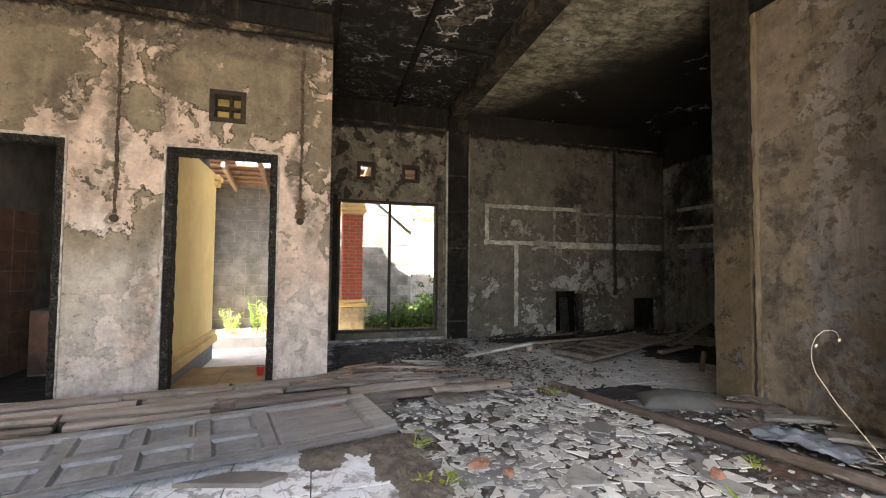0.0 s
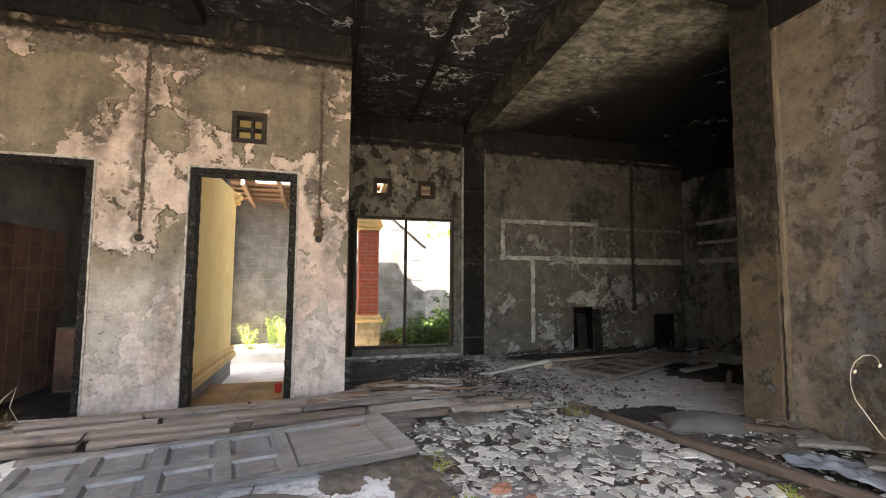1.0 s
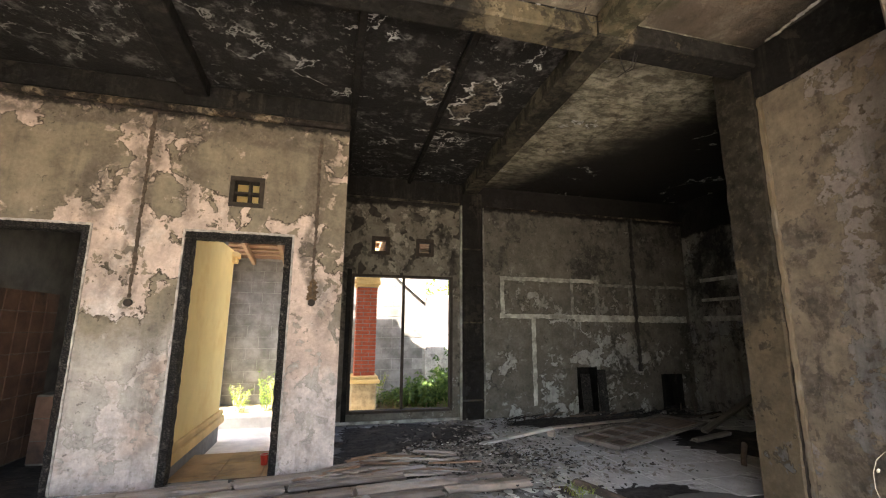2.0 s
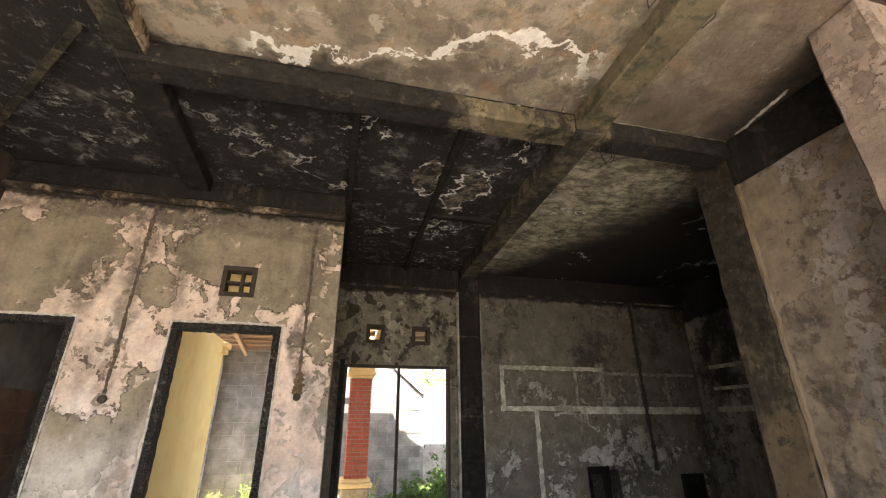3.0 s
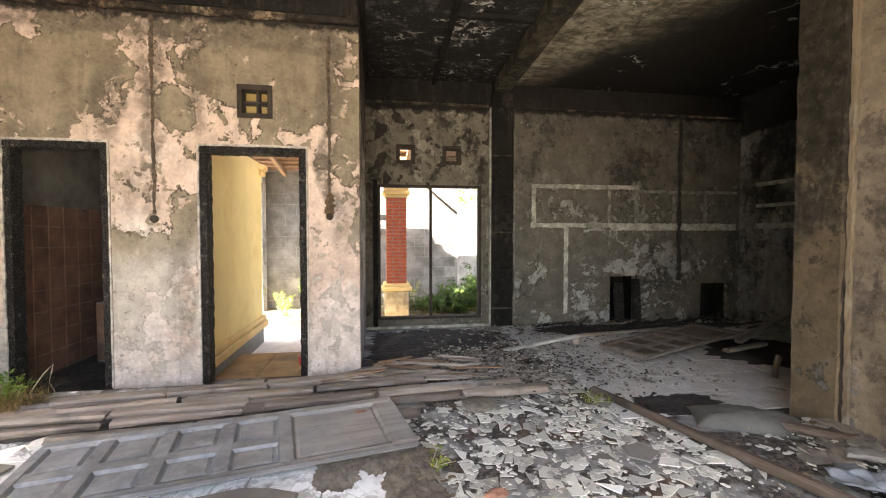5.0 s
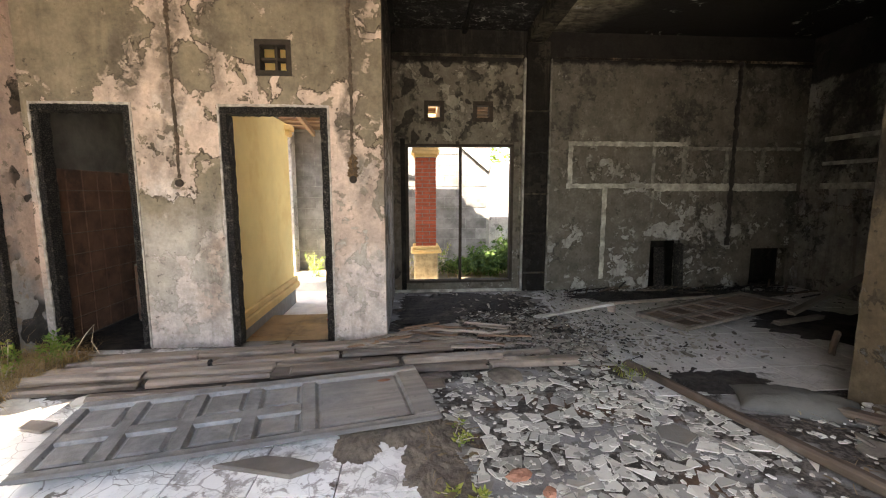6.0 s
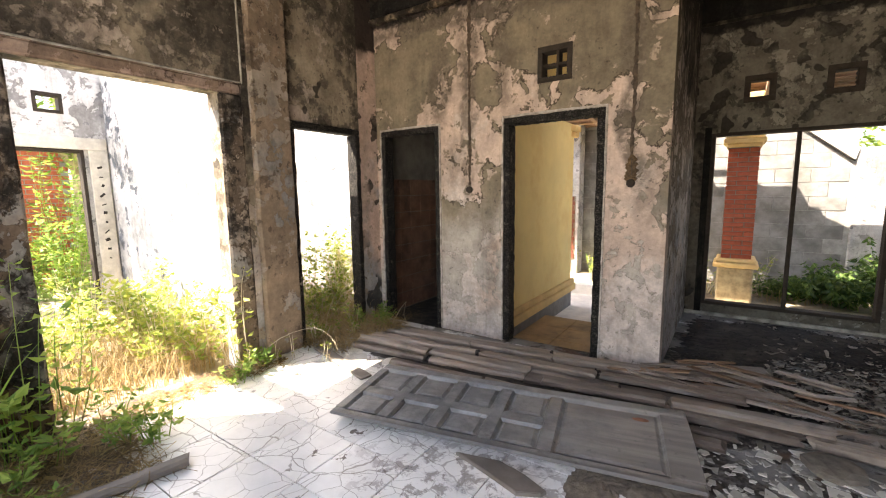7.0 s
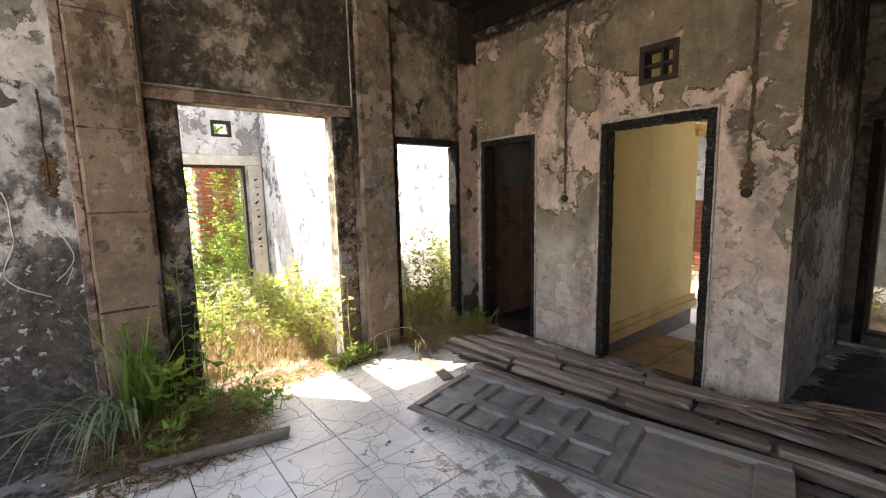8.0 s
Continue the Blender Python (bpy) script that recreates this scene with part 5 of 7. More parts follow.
for i in range(11):
    z = 0.62 + 0.118 * i
    w = 0.014 + 0.02 * ((i * 5) % 4) / 3
    o = part("painted_mark", box_mesh((-5.9595, 2.50 - w, z), (-5.957, 2.50 + w, z + 0.014 + 0.012 * (i % 3)), 0.0), M_PIPE, casing, "dark painted mark")
    o.matrix_world = Matrix.Translation((0, 2.50, z)) @ Matrix.Rotation(radians(-28 + 23 * (i % 4)), 4, "X") @ Matrix.Translation((0, -2.50, -z))
v4 = empty("vent_4", pose(0, 0, 0), "small dark square vent frame in the outer wall", "vent", kind="structure")
for a, b in (((1.93, 2.45), (2.21, 2.49)), ((1.93, 2.65), (2.21, 2.69)), ((1.93, 2.49), (1.97, 2.65)), ((2.17, 2.49), (2.21, 2.65))):
    part("frame", box_mesh((-6.12, a[0], a[1]), (-5.99, b[0], b[1]), 0.004), M_FRAME, v4)
pier = empty("brick_pier", pose(-9.0, 2.5, 0), "red brick pier behind the outer doorway", "pier")
brick_mesh = bpy.data.meshes.new("brick")
bm = box_mesh((0.0, -0.1125, 0.0), (0.3, 0.1125, 0.065), 0.003)
bm.to_mesh(brick_mesh)
bm.free()
brick_mesh.materials.append(M_BRICK)
for r in range(31):
    for c in range(3):
        ob = new("brick", brick_mesh)
        ob.parent = pier
        ob.matrix_world = pose(-9.0, 2.5 - 0.3025 + 0.24 * c + (0.11 if r % 2 else 0.0), 0.078 * r - 0.06)
part("core", box_mesh((0.01, -0.40, -0.06), (0.29, 0.40, 2.36)), M_MORTAR, pier)

# ---- fallen doors ----
def panel_door(name, label, paint=M_DOOR, field=None):
    """A panelled door lying flat: four pairs of small panels, one long panel, stiles and rails."""
    ob = empty(name, pose(0, 0, 0), label, "door")
    L, W = 2.08, 0.77
    board = part("board", box_mesh((0.04, 0.04, 0.004), (L - 0.04, W - 0.04, 0.020), 0.003), paint, ob)
    rails = [(0.0, 0.06), (0.305, 0.38), (0.63, 0.705), (0.955, 1.035), (1.285, 1.365), (1.93, L)]
    for a, b in rails:
        part("rail", box_mesh((a, 0.075, 0.0 if a == 0 or b == L else 0.020), (b, W - 0.095, 0.046), 0.004), paint, ob)
    for y0, y1 in ((0.0, 0.073), (W - 0.093, W)):
        bm = box_mesh((0, y0, 0.0), (L, y1, 0.0475), 0.012)
        bmesh.ops.subdivide_edges(bm, edges=[e for e in bm.edges if e.calc_length() > 1.0], cuts=30, use_grid_fill=True)
        for v in bm.verts:
            # undercut turns the near side face downwards so that it stays dark
            if y0 == 0.0 and v.co.z < 0.02 and v.co.y < 0.03:
                v.co.y += 0.04
            v.co += Vector((0, 0.0025 * noise.noise(Vector((v.co.x * 9, y0, 1))), 0.002 * noise.noise(Vector((v.co.x * 7, y0, 5)))))
        part("stile", bm, paint, ob)
    part("mid_rail", box_mesh((0.062, 0.305, 0.020), (1.285, 0.395, 0.045), 0.004), paint, ob)
    for (a0, a1), (b0, b1) in zip(rails, rails[1:]):
        spans = [(0.075, W - 0.095)] if b0 > 1.8 else [(0.075, 0.305), (0.395, W - 0.095)]
        for s0, s1 in spans:
            bm = bmesh.new()
            last = None
            # lip, groove, slope and flat field
            for inset, z in ((0.002, 0.0445), (0.009, 0.034), (0.013, 0.028), (0.021, 0.028), (0.036, 0.040)):
                ring = [bm.verts.new((x, y, z)) for x, y in ((a1 + inset, s0 + inset), (b0 - inset, s0 + inset), (b0 - inset, s1 - inset), (a1 + inset, s1 - inset))]
                if last:
                    for j in range(4):
                        bm.faces.new((last[j], last[(j + 1) % 4], ring[(j + 1) % 4], ring[j]))
                last = ring
            bm.faces.new(last)
            part("panel", bm, field or paint, board)
    return ob


fallen = panel_door("fallen_door", "dusty grey panelled wooden door lying on the tiles")
fallen.matrix_world = pose(-1.14, 2.025, 0.036, 1.0, 0.3, 12.6)
bm = bmesh.new()
ring = [bm.verts.new((1.82 + 0.045 * math.cos(a) * (1 + 0.5 * noise.noise(Vector((a * 2, 0, 0)))), 0.57 + 0.022 * math.sin(a) * (1 + 0.5 * noise.noise(Vector((0, a * 2, 0)))), 0.0445)) for a in (2 * math.pi * k / 18 for k in range(18))]
bm.faces.new(ring)
part("paint_mark", bm, M_RED_CLAY, next(o for o in fallen.children if o.name.startswith("board")), "smear of red paint")
second = panel_door("fallen_door", "burnt brown panelled door lying on kitchen rubble", M_DOOR_BURNT, M_WOOD_DARK)
second.matrix_world = pose(3.36, 3.88, 0.04, 0, -1.5, 20.5) @ Matrix.Diagonal((0.88, 0.84, 1, 1))

# ---- planks ----
def plank(a, b, width, height, z, seed, material=None, roll=0.0, name="wood_plank", label="weathered grey-brown plank in the heap"):
    va, vb = Vector((*a, z)), Vector((*b, z))
    if len(a) == 3:
        va, vb = Vector(a), Vector(b)
    d = vb - va
    bm = rough_box((d.length, width, height), min(0.014, height * 0.3), seed, 0.0035, 9, 0.018)
    if material is None:
        # ends burnt black where the heap was alight
        burnt = [s for i, s in enumerate((-1, 1)) if (seed >> i) % 5 == 0]
        for f in bm.faces:
            x = f.calc_center_median().x
            if abs(x) > d.length / 2 - 0.018 and math.copysign(1, x) in burnt:
                f.material_index = 1
    ob = mesh_object(name, bm, [material or M_WOOD, M_CHAR])
    yaw = math.atan2(d.y, d.x)
    pitch = math.asin(max(-1, min(1, d.z / d.length)))
    ob.matrix_world = Matrix.Translation((va + vb) / 2) @ Euler((radians(roll), -pitch, yaw)).to_matrix().to_4x4()
    return tagged(ob, label, "plank", "planks in the heap")


# rows of the heap: start, end, pieces, width, height, base
ROWS = [((-2.02, 3.07), (1.30, 3.46), 4, 0.078, 0.05, 0.0), ((-1.98, 3.22), (1.89, 3.56), 5, 0.075, 0.055, 0.0), ((-2.03, 3.36), (0.95, 3.80), 4, 0.08, 0.05, 0.0),
        ((-1.98, 3.53), (0.62, 3.90), 3, 0.08, 0.055, 0.0), ((-1.85, 3.68), (0.30, 3.88), 2, 0.085, 0.045, 0.0), ((-1.44, 2.97), (0.11, 3.08), 2, 0.085, 0.04, 0.0),
        ((-0.55, 2.96), (0.63, 3.14), 1, 0.09, 0.045, 0.0), ((-2.0, 3.13), (-0.3, 3.30), 2, 0.075, 0.045, 0.05), ((-0.2, 3.20), (1.45, 3.42), 2, 0.08, 0.05, 0.05), ((-1.75, 3.46), (0.4, 3.72), 3, 0.075, 0.045, 0.052), ((0.55, 3.58), (1.25, 3.74), 1, 0.09, 0.04, 0.05), ((0.50, 3.05), (0.95, 3.02), 1, 0.08, 0.04, 0.0), ((0.72, 3.12), (1.0, 3.16), 1, 0.07, 0.035, 0.0), ((0.63, 3.28), (2.05, 3.36), 2, 0.10, 0.06, 0.0),
        ((-1.60, 3.28), (1.05, 3.60), 3, 0.075, 0.04, 0.056), ((-1.1, 3.60), (0.5, 3.80), 2, 0.07, 0.04, 0.056), ((0.55, 3.95), (1.28, 4.15), 1, 0.09, 0.03, 0.0), ((0.52, 3.75), (1.35, 3.82), 1, 0.08, 0.03, 0.0),
        ((0.60, 4.12), (1.20, 4.38), 1, 0.10, 0.03, 0.0), ]
rnd = random.Random(11)
for a, b, n, w, h, base in ROWS:
    va, vb = Vector(a), Vector(b)
    cuts = [0.0] + [(i + rnd.uniform(-0.15, 0.15)) / n for i in range(1, n)] + [1.0]
    for u, v in zip(cuts, cuts[1:]):
        gap = 0.017 / max(0.4, (vb - va).length)
        p, q = va.lerp(vb, u + gap), va.lerp(vb, v - gap)
        jog, skew = Vector((0, rnd.uniform(-0.015, 0.015))), Vector((0, rnd.uniform(-0.014, 0.014)))
        plank(p + jog + skew, q + jog - skew, w * rnd.uniform(1.05, 1.4), h * rnd.uniform(0.9, 1.25), base + h / 2 + 0.001, rnd.randint(0, 9999), M_WOOD_MID if p.x + q.x > 0.1 and rnd.random() < 0.65 else None, roll=rnd.uniform(-11, 11))
for i in range(34):
    x, y = rnd.uniform(0.1, 1.35), rnd.uniform(3.5, 4.25)
    if x < 0.35:
        y = rnd.uniform(3.5, 3.8)
    if x < 0.55 and y > 3.85:
        y -= 0.3
    ang = rnd.uniform(-0.5, 0.5)
    ln = rnd.uniform(0.2, 0.55)
    plank((x, y), (x + ln * math.cos(ang), y + ln * math.sin(ang)), rnd.uniform(0.015, 0.05), 0.012, 0.07 + 0.006 * i % 0.03, i + 40, M_RED_WOOD if i % 3 == 0 else M_WOOD, name="wood_splinter", label="split wooden lath on the plank heap")
for i in range(46):
    x, y = rnd.uniform(2.75, 5.9), 5.86 - abs(rnd.gauss(0, 0.22))
    ang, ln, lift = rnd.uniform(-1.2, 1.2), rnd.uniform(0.12, 0.5), rnd.uniform(0.0, 0.11)
    far = Vector((x + ln * math.cos(ang), min(5.9, y + ln * math.sin(ang)), 0.012 + lift))
    plank((x, y, 0.012), tuple(far), rnd.uniform(0.012, 0.04), 0.014, 0, 700 + i, M_CHAR if i % 3 else M_WOOD_DARK, rnd.uniform(-20, 20), "charred_stick", "charred stick in the debris under the kitchen wall")
LONE = [("fallen_beam", (2.41, 3.26, 0.03), (2.735, 2.14, 0.03), 0.06, 0.055, "sooty brown timber lying across the rubble"),
        ("fallen_beam", (2.72, 2.20, 0.03), (3.0, 1.2, 0.035), 0.065, 0.06, "sooty brown timber lying across the rubble"),
        ("fallen_batten", (2.05, 4.55, 0.03), (3.02, 4.78, 0.10), 0.07, 0.03, "pale grey batten propped on kitchen rubble"),
        ("fallen_batten", (3.0, 4.79, 0.10), (4.5, 5.14, 0.07), 0.05, 0.03, "dark batten propped on kitchen rubble"),
        ("prop_block", (2.98, 4.80, 0.045), (3.04, 4.74, 0.045), 0.05, 0.08, "grey block under the propped batten"),
        ("leaning_timber", (4.75, 4.28, 0.09), (6.05, 4.68, 0.41), 0.09, 0.045, "long sooty timber leaning in the kitchen"),
        ("fallen_batten", (4.35, 4.02, 0.07), (4.95, 4.14, 0.09), 0.08, 0.04, "grey batten by the second door"),
        ("floor_timber", (-1.62, 0.56, 0.030), (-1.455, 1.33, 0.030), 0.075, 0.05, "grey timber on the edge of the weeds"),
        ("floor_board", (-2.25, 2.86, 0.016), (-1.40, 2.62, 0.016), 0.10, 0.02, "pale tan board on the sunlit tiles"),
        ("wall_timber", (3.50, 2.10, 0.08), (3.15, 2.62, 0.03), 0.09, 0.05, "brown timber at the foot of the column"),
        ("wall_slab", (3.30, 1.62, 0.09), (3.58, 1.25, 0.12), 0.13, 0.025, "grey slab of fallen render by the brown wall"),
        ("wall_slab", (3.28, 1.98, 0.08), (3.55, 1.75, 0.11), 0.10, 0.025, "grey slab of fallen render by the brown wall"),
        ("burnt_post", (4.25, 3.35, 0.02), (4.3, 3.36, 0.20), 0.05, 0.04, "short burnt post end in the ash")]
for i, (n, a, b, w, h, lab) in enumerate(LONE):
    plank(a, b, w, h, 0, 300 + i, M_WOOD_DARK if n in ("fallen_beam", "wall_timber", "burnt_post") else M_SHARD_GREY if n == "wall_slab" else M_BOARD if n in ("floor_board", "leaning_timber", "floor_timber") or lab.startswith("grey batten") else M_PALE_WOOD if lab.startswith("pale grey batten") else M_WOOD, 0, n, lab)
outline = [(-0.29, 2.19), (-0.05, 2.25), (0.10, 2.22), (0.235, 2.165), (0.225, 2.13), (0.165, 2.10), (0.12, 2.075), (-0.05, 2.125)]
bm = bmesh.new()
lo = [bm.verts.new((x + 0.004 * (i % 2), y, 0.002)) for i, (x, y) in enumerate(outline)]
hi = [bm.verts.new((x, y, 0.024)) for x, y in outline]
bm.faces.new(hi)
bm.faces.new(lo[::-1])
for i in range(len(outline)):
    j = (i + 1) % len(outline)
    bm.faces.new((lo[i], lo[j], hi[j], hi[i]))
bmesh.ops.recalc_face_normals(bm, faces=bm.faces)
bmesh.ops.bevel(bm, geom=[e for e in bm.edges if e.verts[0].co.z > 0.02 and e.verts[1].co.z > 0.02], offset=0.004, segments=2, affect="EDGES")
tagged(mesh_object("floor_board", bm, M_BOARD), "broken grey-brown board pointing from under the fallen door", "board")
for x0, x1, z1, lean, lab in ((4.17, 4.32, 0.60, 6, "black charred board leaning in the wall recess"), (4.46, 4.60, 0.66, 5, "narrow charred board leaning on the kitchen wall")):
    ob = mesh_object("charred_board", box_mesh((-(x1 - x0) / 2, -0.015, 0), ((x1 - x0) / 2, 0.015, z1), 0.005), M_CHAR)
    ob.matrix_world = pose((x0 + x1) / 2, BACK - 0.12, 0.0, -lean, 0, 0)
    tagged(ob, lab, "board")

# ---- rubble ----
def shard_mesh(seed, material, size, thick):
    rnd = random.Random(seed)
    n = rnd.randint(4, 7)
    bm = bmesh.new()
    angs = sorted(rnd.uniform(0, 2 * math.pi) for _ in range(n))
    if max((b - a) % (2 * math.pi) for a, b in zip(angs, angs[1:] + angs[:1])) > 2.6:
        angs = [2 * math.pi * i / n + rnd.uniform(-0.3, 0.3) for i in range(n)]
    sx, sy = rnd.uniform(0.7, 1.25), rnd.uniform(0.6, 1.0)
    pts = [(math.cos(a) * size * sx * rnd.uniform(0.8, 1.1), math.sin(a) * size * sy * rnd.uniform(0.8, 1.1)) for a in angs]
    lo = [bm.verts.new((x, y, 0)) for x, y in pts]
    hi = [bm.verts.new((x * 0.97, y * 0.97, thick)) for x, y in pts]
    bm.faces.new(hi)
    bm.faces.new(lo[::-1])
    for j in range(n):
        bm.faces.new((lo[j], lo[(j + 1) % n], hi[(j + 1) % n], hi[j]))
    bmesh.ops.recalc_face_normals(bm, faces=bm.faces)
    me = bpy.data.meshes.new("tile_shard")
    bm.to_mesh(me)
    bm.free()
    me.materials.append(material)
    return me


def rubble_at(rnd):
    """A random place in the rubble field, thickest in its middle."""
    while True:
        r = rnd.random()
        if r < 0.62:
            x, y = rnd.uniform(0.75, 3.0), rnd.uniform(0.6, 3.2)
            if x < 0.95 + 0.25 * math.sin(y * 3) and y < 2.5:
                continue
            if x > 2.42 + (3.2 - y) * 0.26 or (x > 2.36 and y < 1.95 and rnd.random() < 0.6):
                continue
        elif r < 0.78:
            x, y = rnd.uniform(1.2, 2.9), rnd.uniform(3.4, 5.4)
            if (x - 1.9) ** 2 / 0.7 + (y - 4.3) ** 2 / 1.3 > rnd.uniform(0.5, 1.0):
                continue
        elif r < 0.88:
            x = 3.55 - abs(rnd.gauss(0, 0.28))
            y = rnd.uniform(0.6, 2.45)
            if x < 2.55:
                continue
        elif r < 0.937:
            x, y = rnd.gauss(0.84, 0.11), rnd.uniform(0.8, 2.75)
        elif r < 0.945:
            x, y = rnd.uniform(-2.4, -1.65), rnd.uniform(-0.1, 1.25)
        else:
            x, y = rnd.uniform(0.6, 6.2), rnd.uniform(4.6, 5.9)
        return x, y


rubble = empty("tile_rubble", pose(0, 0, 0), "broken white floor tile and mortar over sooty earth", "rubble")
rnd = random.Random(21)
joined = {0: ([], []), 1: ([], [])}


def join(me_vertices, me_faces, m, key):
    vs, fs = joined[key]
    base = len(vs)
    vs.extend(tuple(m @ Vector(v)) for v in me_vertices)
    fs.extend(tuple(base + k for k in f) for f in me_faces)


# tiles cracked to pieces and still nearly in place
STEP = 0.09
grid = {}


def corner(i, j):
    if (i, j) not in grid:
        grid[i, j] = Vector(((i + rnd.uniform(-0.46, 0.46)) * STEP, (j + rnd.uniform(-0.46, 0.46)) * STEP))
    return grid[i, j]


count = 0
for i in range(7, 37):
    for j in range(2, 43):
        q = [corner(i, j), corner(i + 1, j), corner(i + 1, j + 1), corner(i, j + 1)]
        c = sum(q, Vector((0, 0))) / 4
        limit = 2.50 + max(0, 3.2 - c.y) * 0.25
        if c.x > limit + 0.25 * noise.noise(Vector((c.x * 2, c.y * 2, 3))) or c.x < 0.86 + 0.16 * noise.noise(Vector((c.x, c.y * 3, 1))) or (c.y > 3.25 and c.x < 1.6):
            continue
        hold = noise.noise(Vector((c.x * 2.1, c.y * 2.1, 9))) * 0.9 + (0.28 if c.y > 2.75 else 0.0)
        if ((c.x - 1.36) / 0.30) ** 2 + ((c.y - 2.68) / 0.10) ** 2 < 1 and rnd.random() < 0.85:
            continue
        if c.x < 1.25 and c.y > 2.3 and rnd.random() < 0.6:
            continue
        if rnd.random() > 0.76 + hold - (0.5 if c.x > 2.36 and c.y < 1.95 else 0.0):
            continue
        if rnd.random() < 0.15:
            q = q[:3] if rnd.random() < 0.5 else q[:2] + q[3:]
            c = sum(q, Vector((0, 0))) / 3
        shrink = rnd.uniform(0.80, 0.97)
        th = rnd.uniform(0.004, 0.008)
        pts = [(p - c) * shrink for p in q]
        if rnd.random() < 0.5 and len(pts) == 4:
            k = rnd.randrange(4)
            a, b, z = pts[k], pts[(k + 1) % 4], pts[k - 1]
            pts[k:k + 1] = [a.lerp(z, rnd.uniform(0.2, 0.5)), a.lerp(b, rnd.uniform(0.2, 0.5))]
        n = len(pts)
        verts = [(p.x, p.y, 0) for p in pts] + [(p.x * 0.98, p.y * 0.98, th) for p in pts]
        faces = [tuple(range(n, 2 * n)), tuple(range(n - 1, -1, -1))] + [(k, (k + 1) % n, n + (k + 1) % n, n + k) for k in range(n)]
        loose = rnd.random() < 0.2
        m = pose(c.x + rnd.gauss(0, 0.006), c.y + rnd.gauss(0, 0.006), -0.012 + (rnd.random() * 0.012 if loose else 0), rnd.gauss(0, 5 if loose else 1.0), rnd.gauss(0, 5 if loose else 1.0),
                 rnd.uniform(-60, 60) if loose else rnd.gauss(0, 5))
        key = 1 if rnd.random() < 0.22 else 0
        if count < 290 and 1.05 < c.x < 2.35 and 1.1 < c.y < 2.75:
            me = bpy.data.meshes.new("tile_shard")
            me.from_pydata(verts, [], faces)
            me.materials.append(M_SHARD_GREY if key else M_SHARD)
            ob = new("tile_shard", me)
            ob.parent, ob.matrix_world = rubble, m
            count += 1
        else:
            join(verts, faces, m, key)
# loose chips
kinds = [shard_mesh(i, M_SHARD if i % 5 < 3 else M_SHARD_GREY, 0.007 + 0.0018 * (i % 16), 0.005) for i in range(40)]
for i in range(3200):
    x, y = rubble_at(rnd)
    me = kinds[rnd.randrange(40)]
    pile = 0.07 * math.exp(-((3.55 - x) / 0.25) ** 2) if y < 2.5 else 0.0
    m = pose(x, y, -0.010 + pile + rnd.random() ** 3 * 0.012, rnd.gauss(0, 6), rnd.gauss(0, 6), rnd.uniform(0, 360))
    join([v.co for v in me.vertices], [tuple(p.vertices) for p in me.polygons], m, 0 if me.materials[0] == M_SHARD else 1)
for key, mat, lab in ((0, M_SHARD, "small chips of broken white tile"), (1, M_SHARD_GREY, "small lumps of grey mortar")):
    me = bpy.data.meshes.new("rubble_chips")
    me.from_pydata(joined[key][0], [], joined[key][1])
    me.materials.append(mat)
    ob = new("rubble_chips", me)
    ob.parent = rubble
    tagged(ob, lab, kind="stuff")


for i, (x, y, r) in enumerate(((-1.75, 2.86, 0.16), (-1.45, 2.98, 0.13), (-1.2, 2.90, 0.11), (-0.95, 2.98, 0.09), (-1.9, 3.0, 0.12), (2.2, 2.3, 0.14), (1.7, 1.75, 0.16), (2.35, 1.5, 0.12))):
    ob = new("plaster_sheet", shard_mesh(500 + i, M_SHARD_GREY if i > 4 else M_SHARD, r, 0.008))
    ob.matrix_world = pose(x, y, 0.003, 0, 0, 40 * i)
    tagged(ob, "thin broken sheet of plaster lying on the floor", "plaster piece", "plaster pieces on the floor")


for i in range(90):
    x, y = 3.56 - abs(rnd.gauss(0, 0.17)), rnd.uniform(1.0, 2.3)
    ob = new("plaster_piece", shard_mesh(700 + i % 24, M_SLAB, 0.035 + 0.0028 * (i % 24), 0.011))
    ob.matrix_world = pose(x, y, 0.012 + 0.11 * math.exp(-((3.58 - x) / 0.24) ** 2) * rnd.uniform(0.5, 1), rnd.gauss(0, 10), rnd.gauss(0, 12), rnd.uniform(0, 360))
    tagged(ob, "grey-brown slab of fallen render at the wall foot", "plaster piece", "plaster pieces along the wall")


def lump(name, size, m, material, label, category, seed, rough=0.25, scale=1.0):
    """A rounded, uneven lump."""
    bm = bmesh.new()
    bmesh.ops.create_icosphere(bm, subdivisions=2, radius=1)
    for v in bm.verts:
        d = 1 + rough * (noise.noise(v.co * 1.7 * scale + Vector((seed, 0, 0))) + 0.4 * noise.noise(v.co * 4.5 * scale + Vector((0, seed, 0))))
        v.co = Vector((v.co.x * size[0], v.co.y * size[1], v.co.z * size[2])) * d
    ob = mesh_object(name, bm, material)
    ob.matrix_world = m
    return tagged(ob, label, category)


lump("stone_slab", (0.16, 0.11, 0.035), pose(1.40, 3.12, 0.02, 8, 5, 30), M_SLAB, "flat grey-brown stone slab on the rubble", "stone", 3)
lump("clay_lump", (0.058, 0.04, 0.026), pose(1.22, 2.0, 0.02, 0, 0, 20), M_RED_CLAY, "broken lump of red clay on the rubble", "brick piece", 7, 0.4)
lump("clay_lump", (0.038, 0.03, 0.02), pose(1.33, 1.87, 0.02, 0, 0, 70), M_RED_CLAY, "broken lump of red clay on the rubble", "brick piece", 9, 0.4)
lump("clay_lump", (0.04, 0.035, 0.03), pose(2.35, 1.55, 0.02, 0, 0, 70), M_RED_CLAY, "broken lump of red clay on the rubble", "brick piece", 12, 0.4)

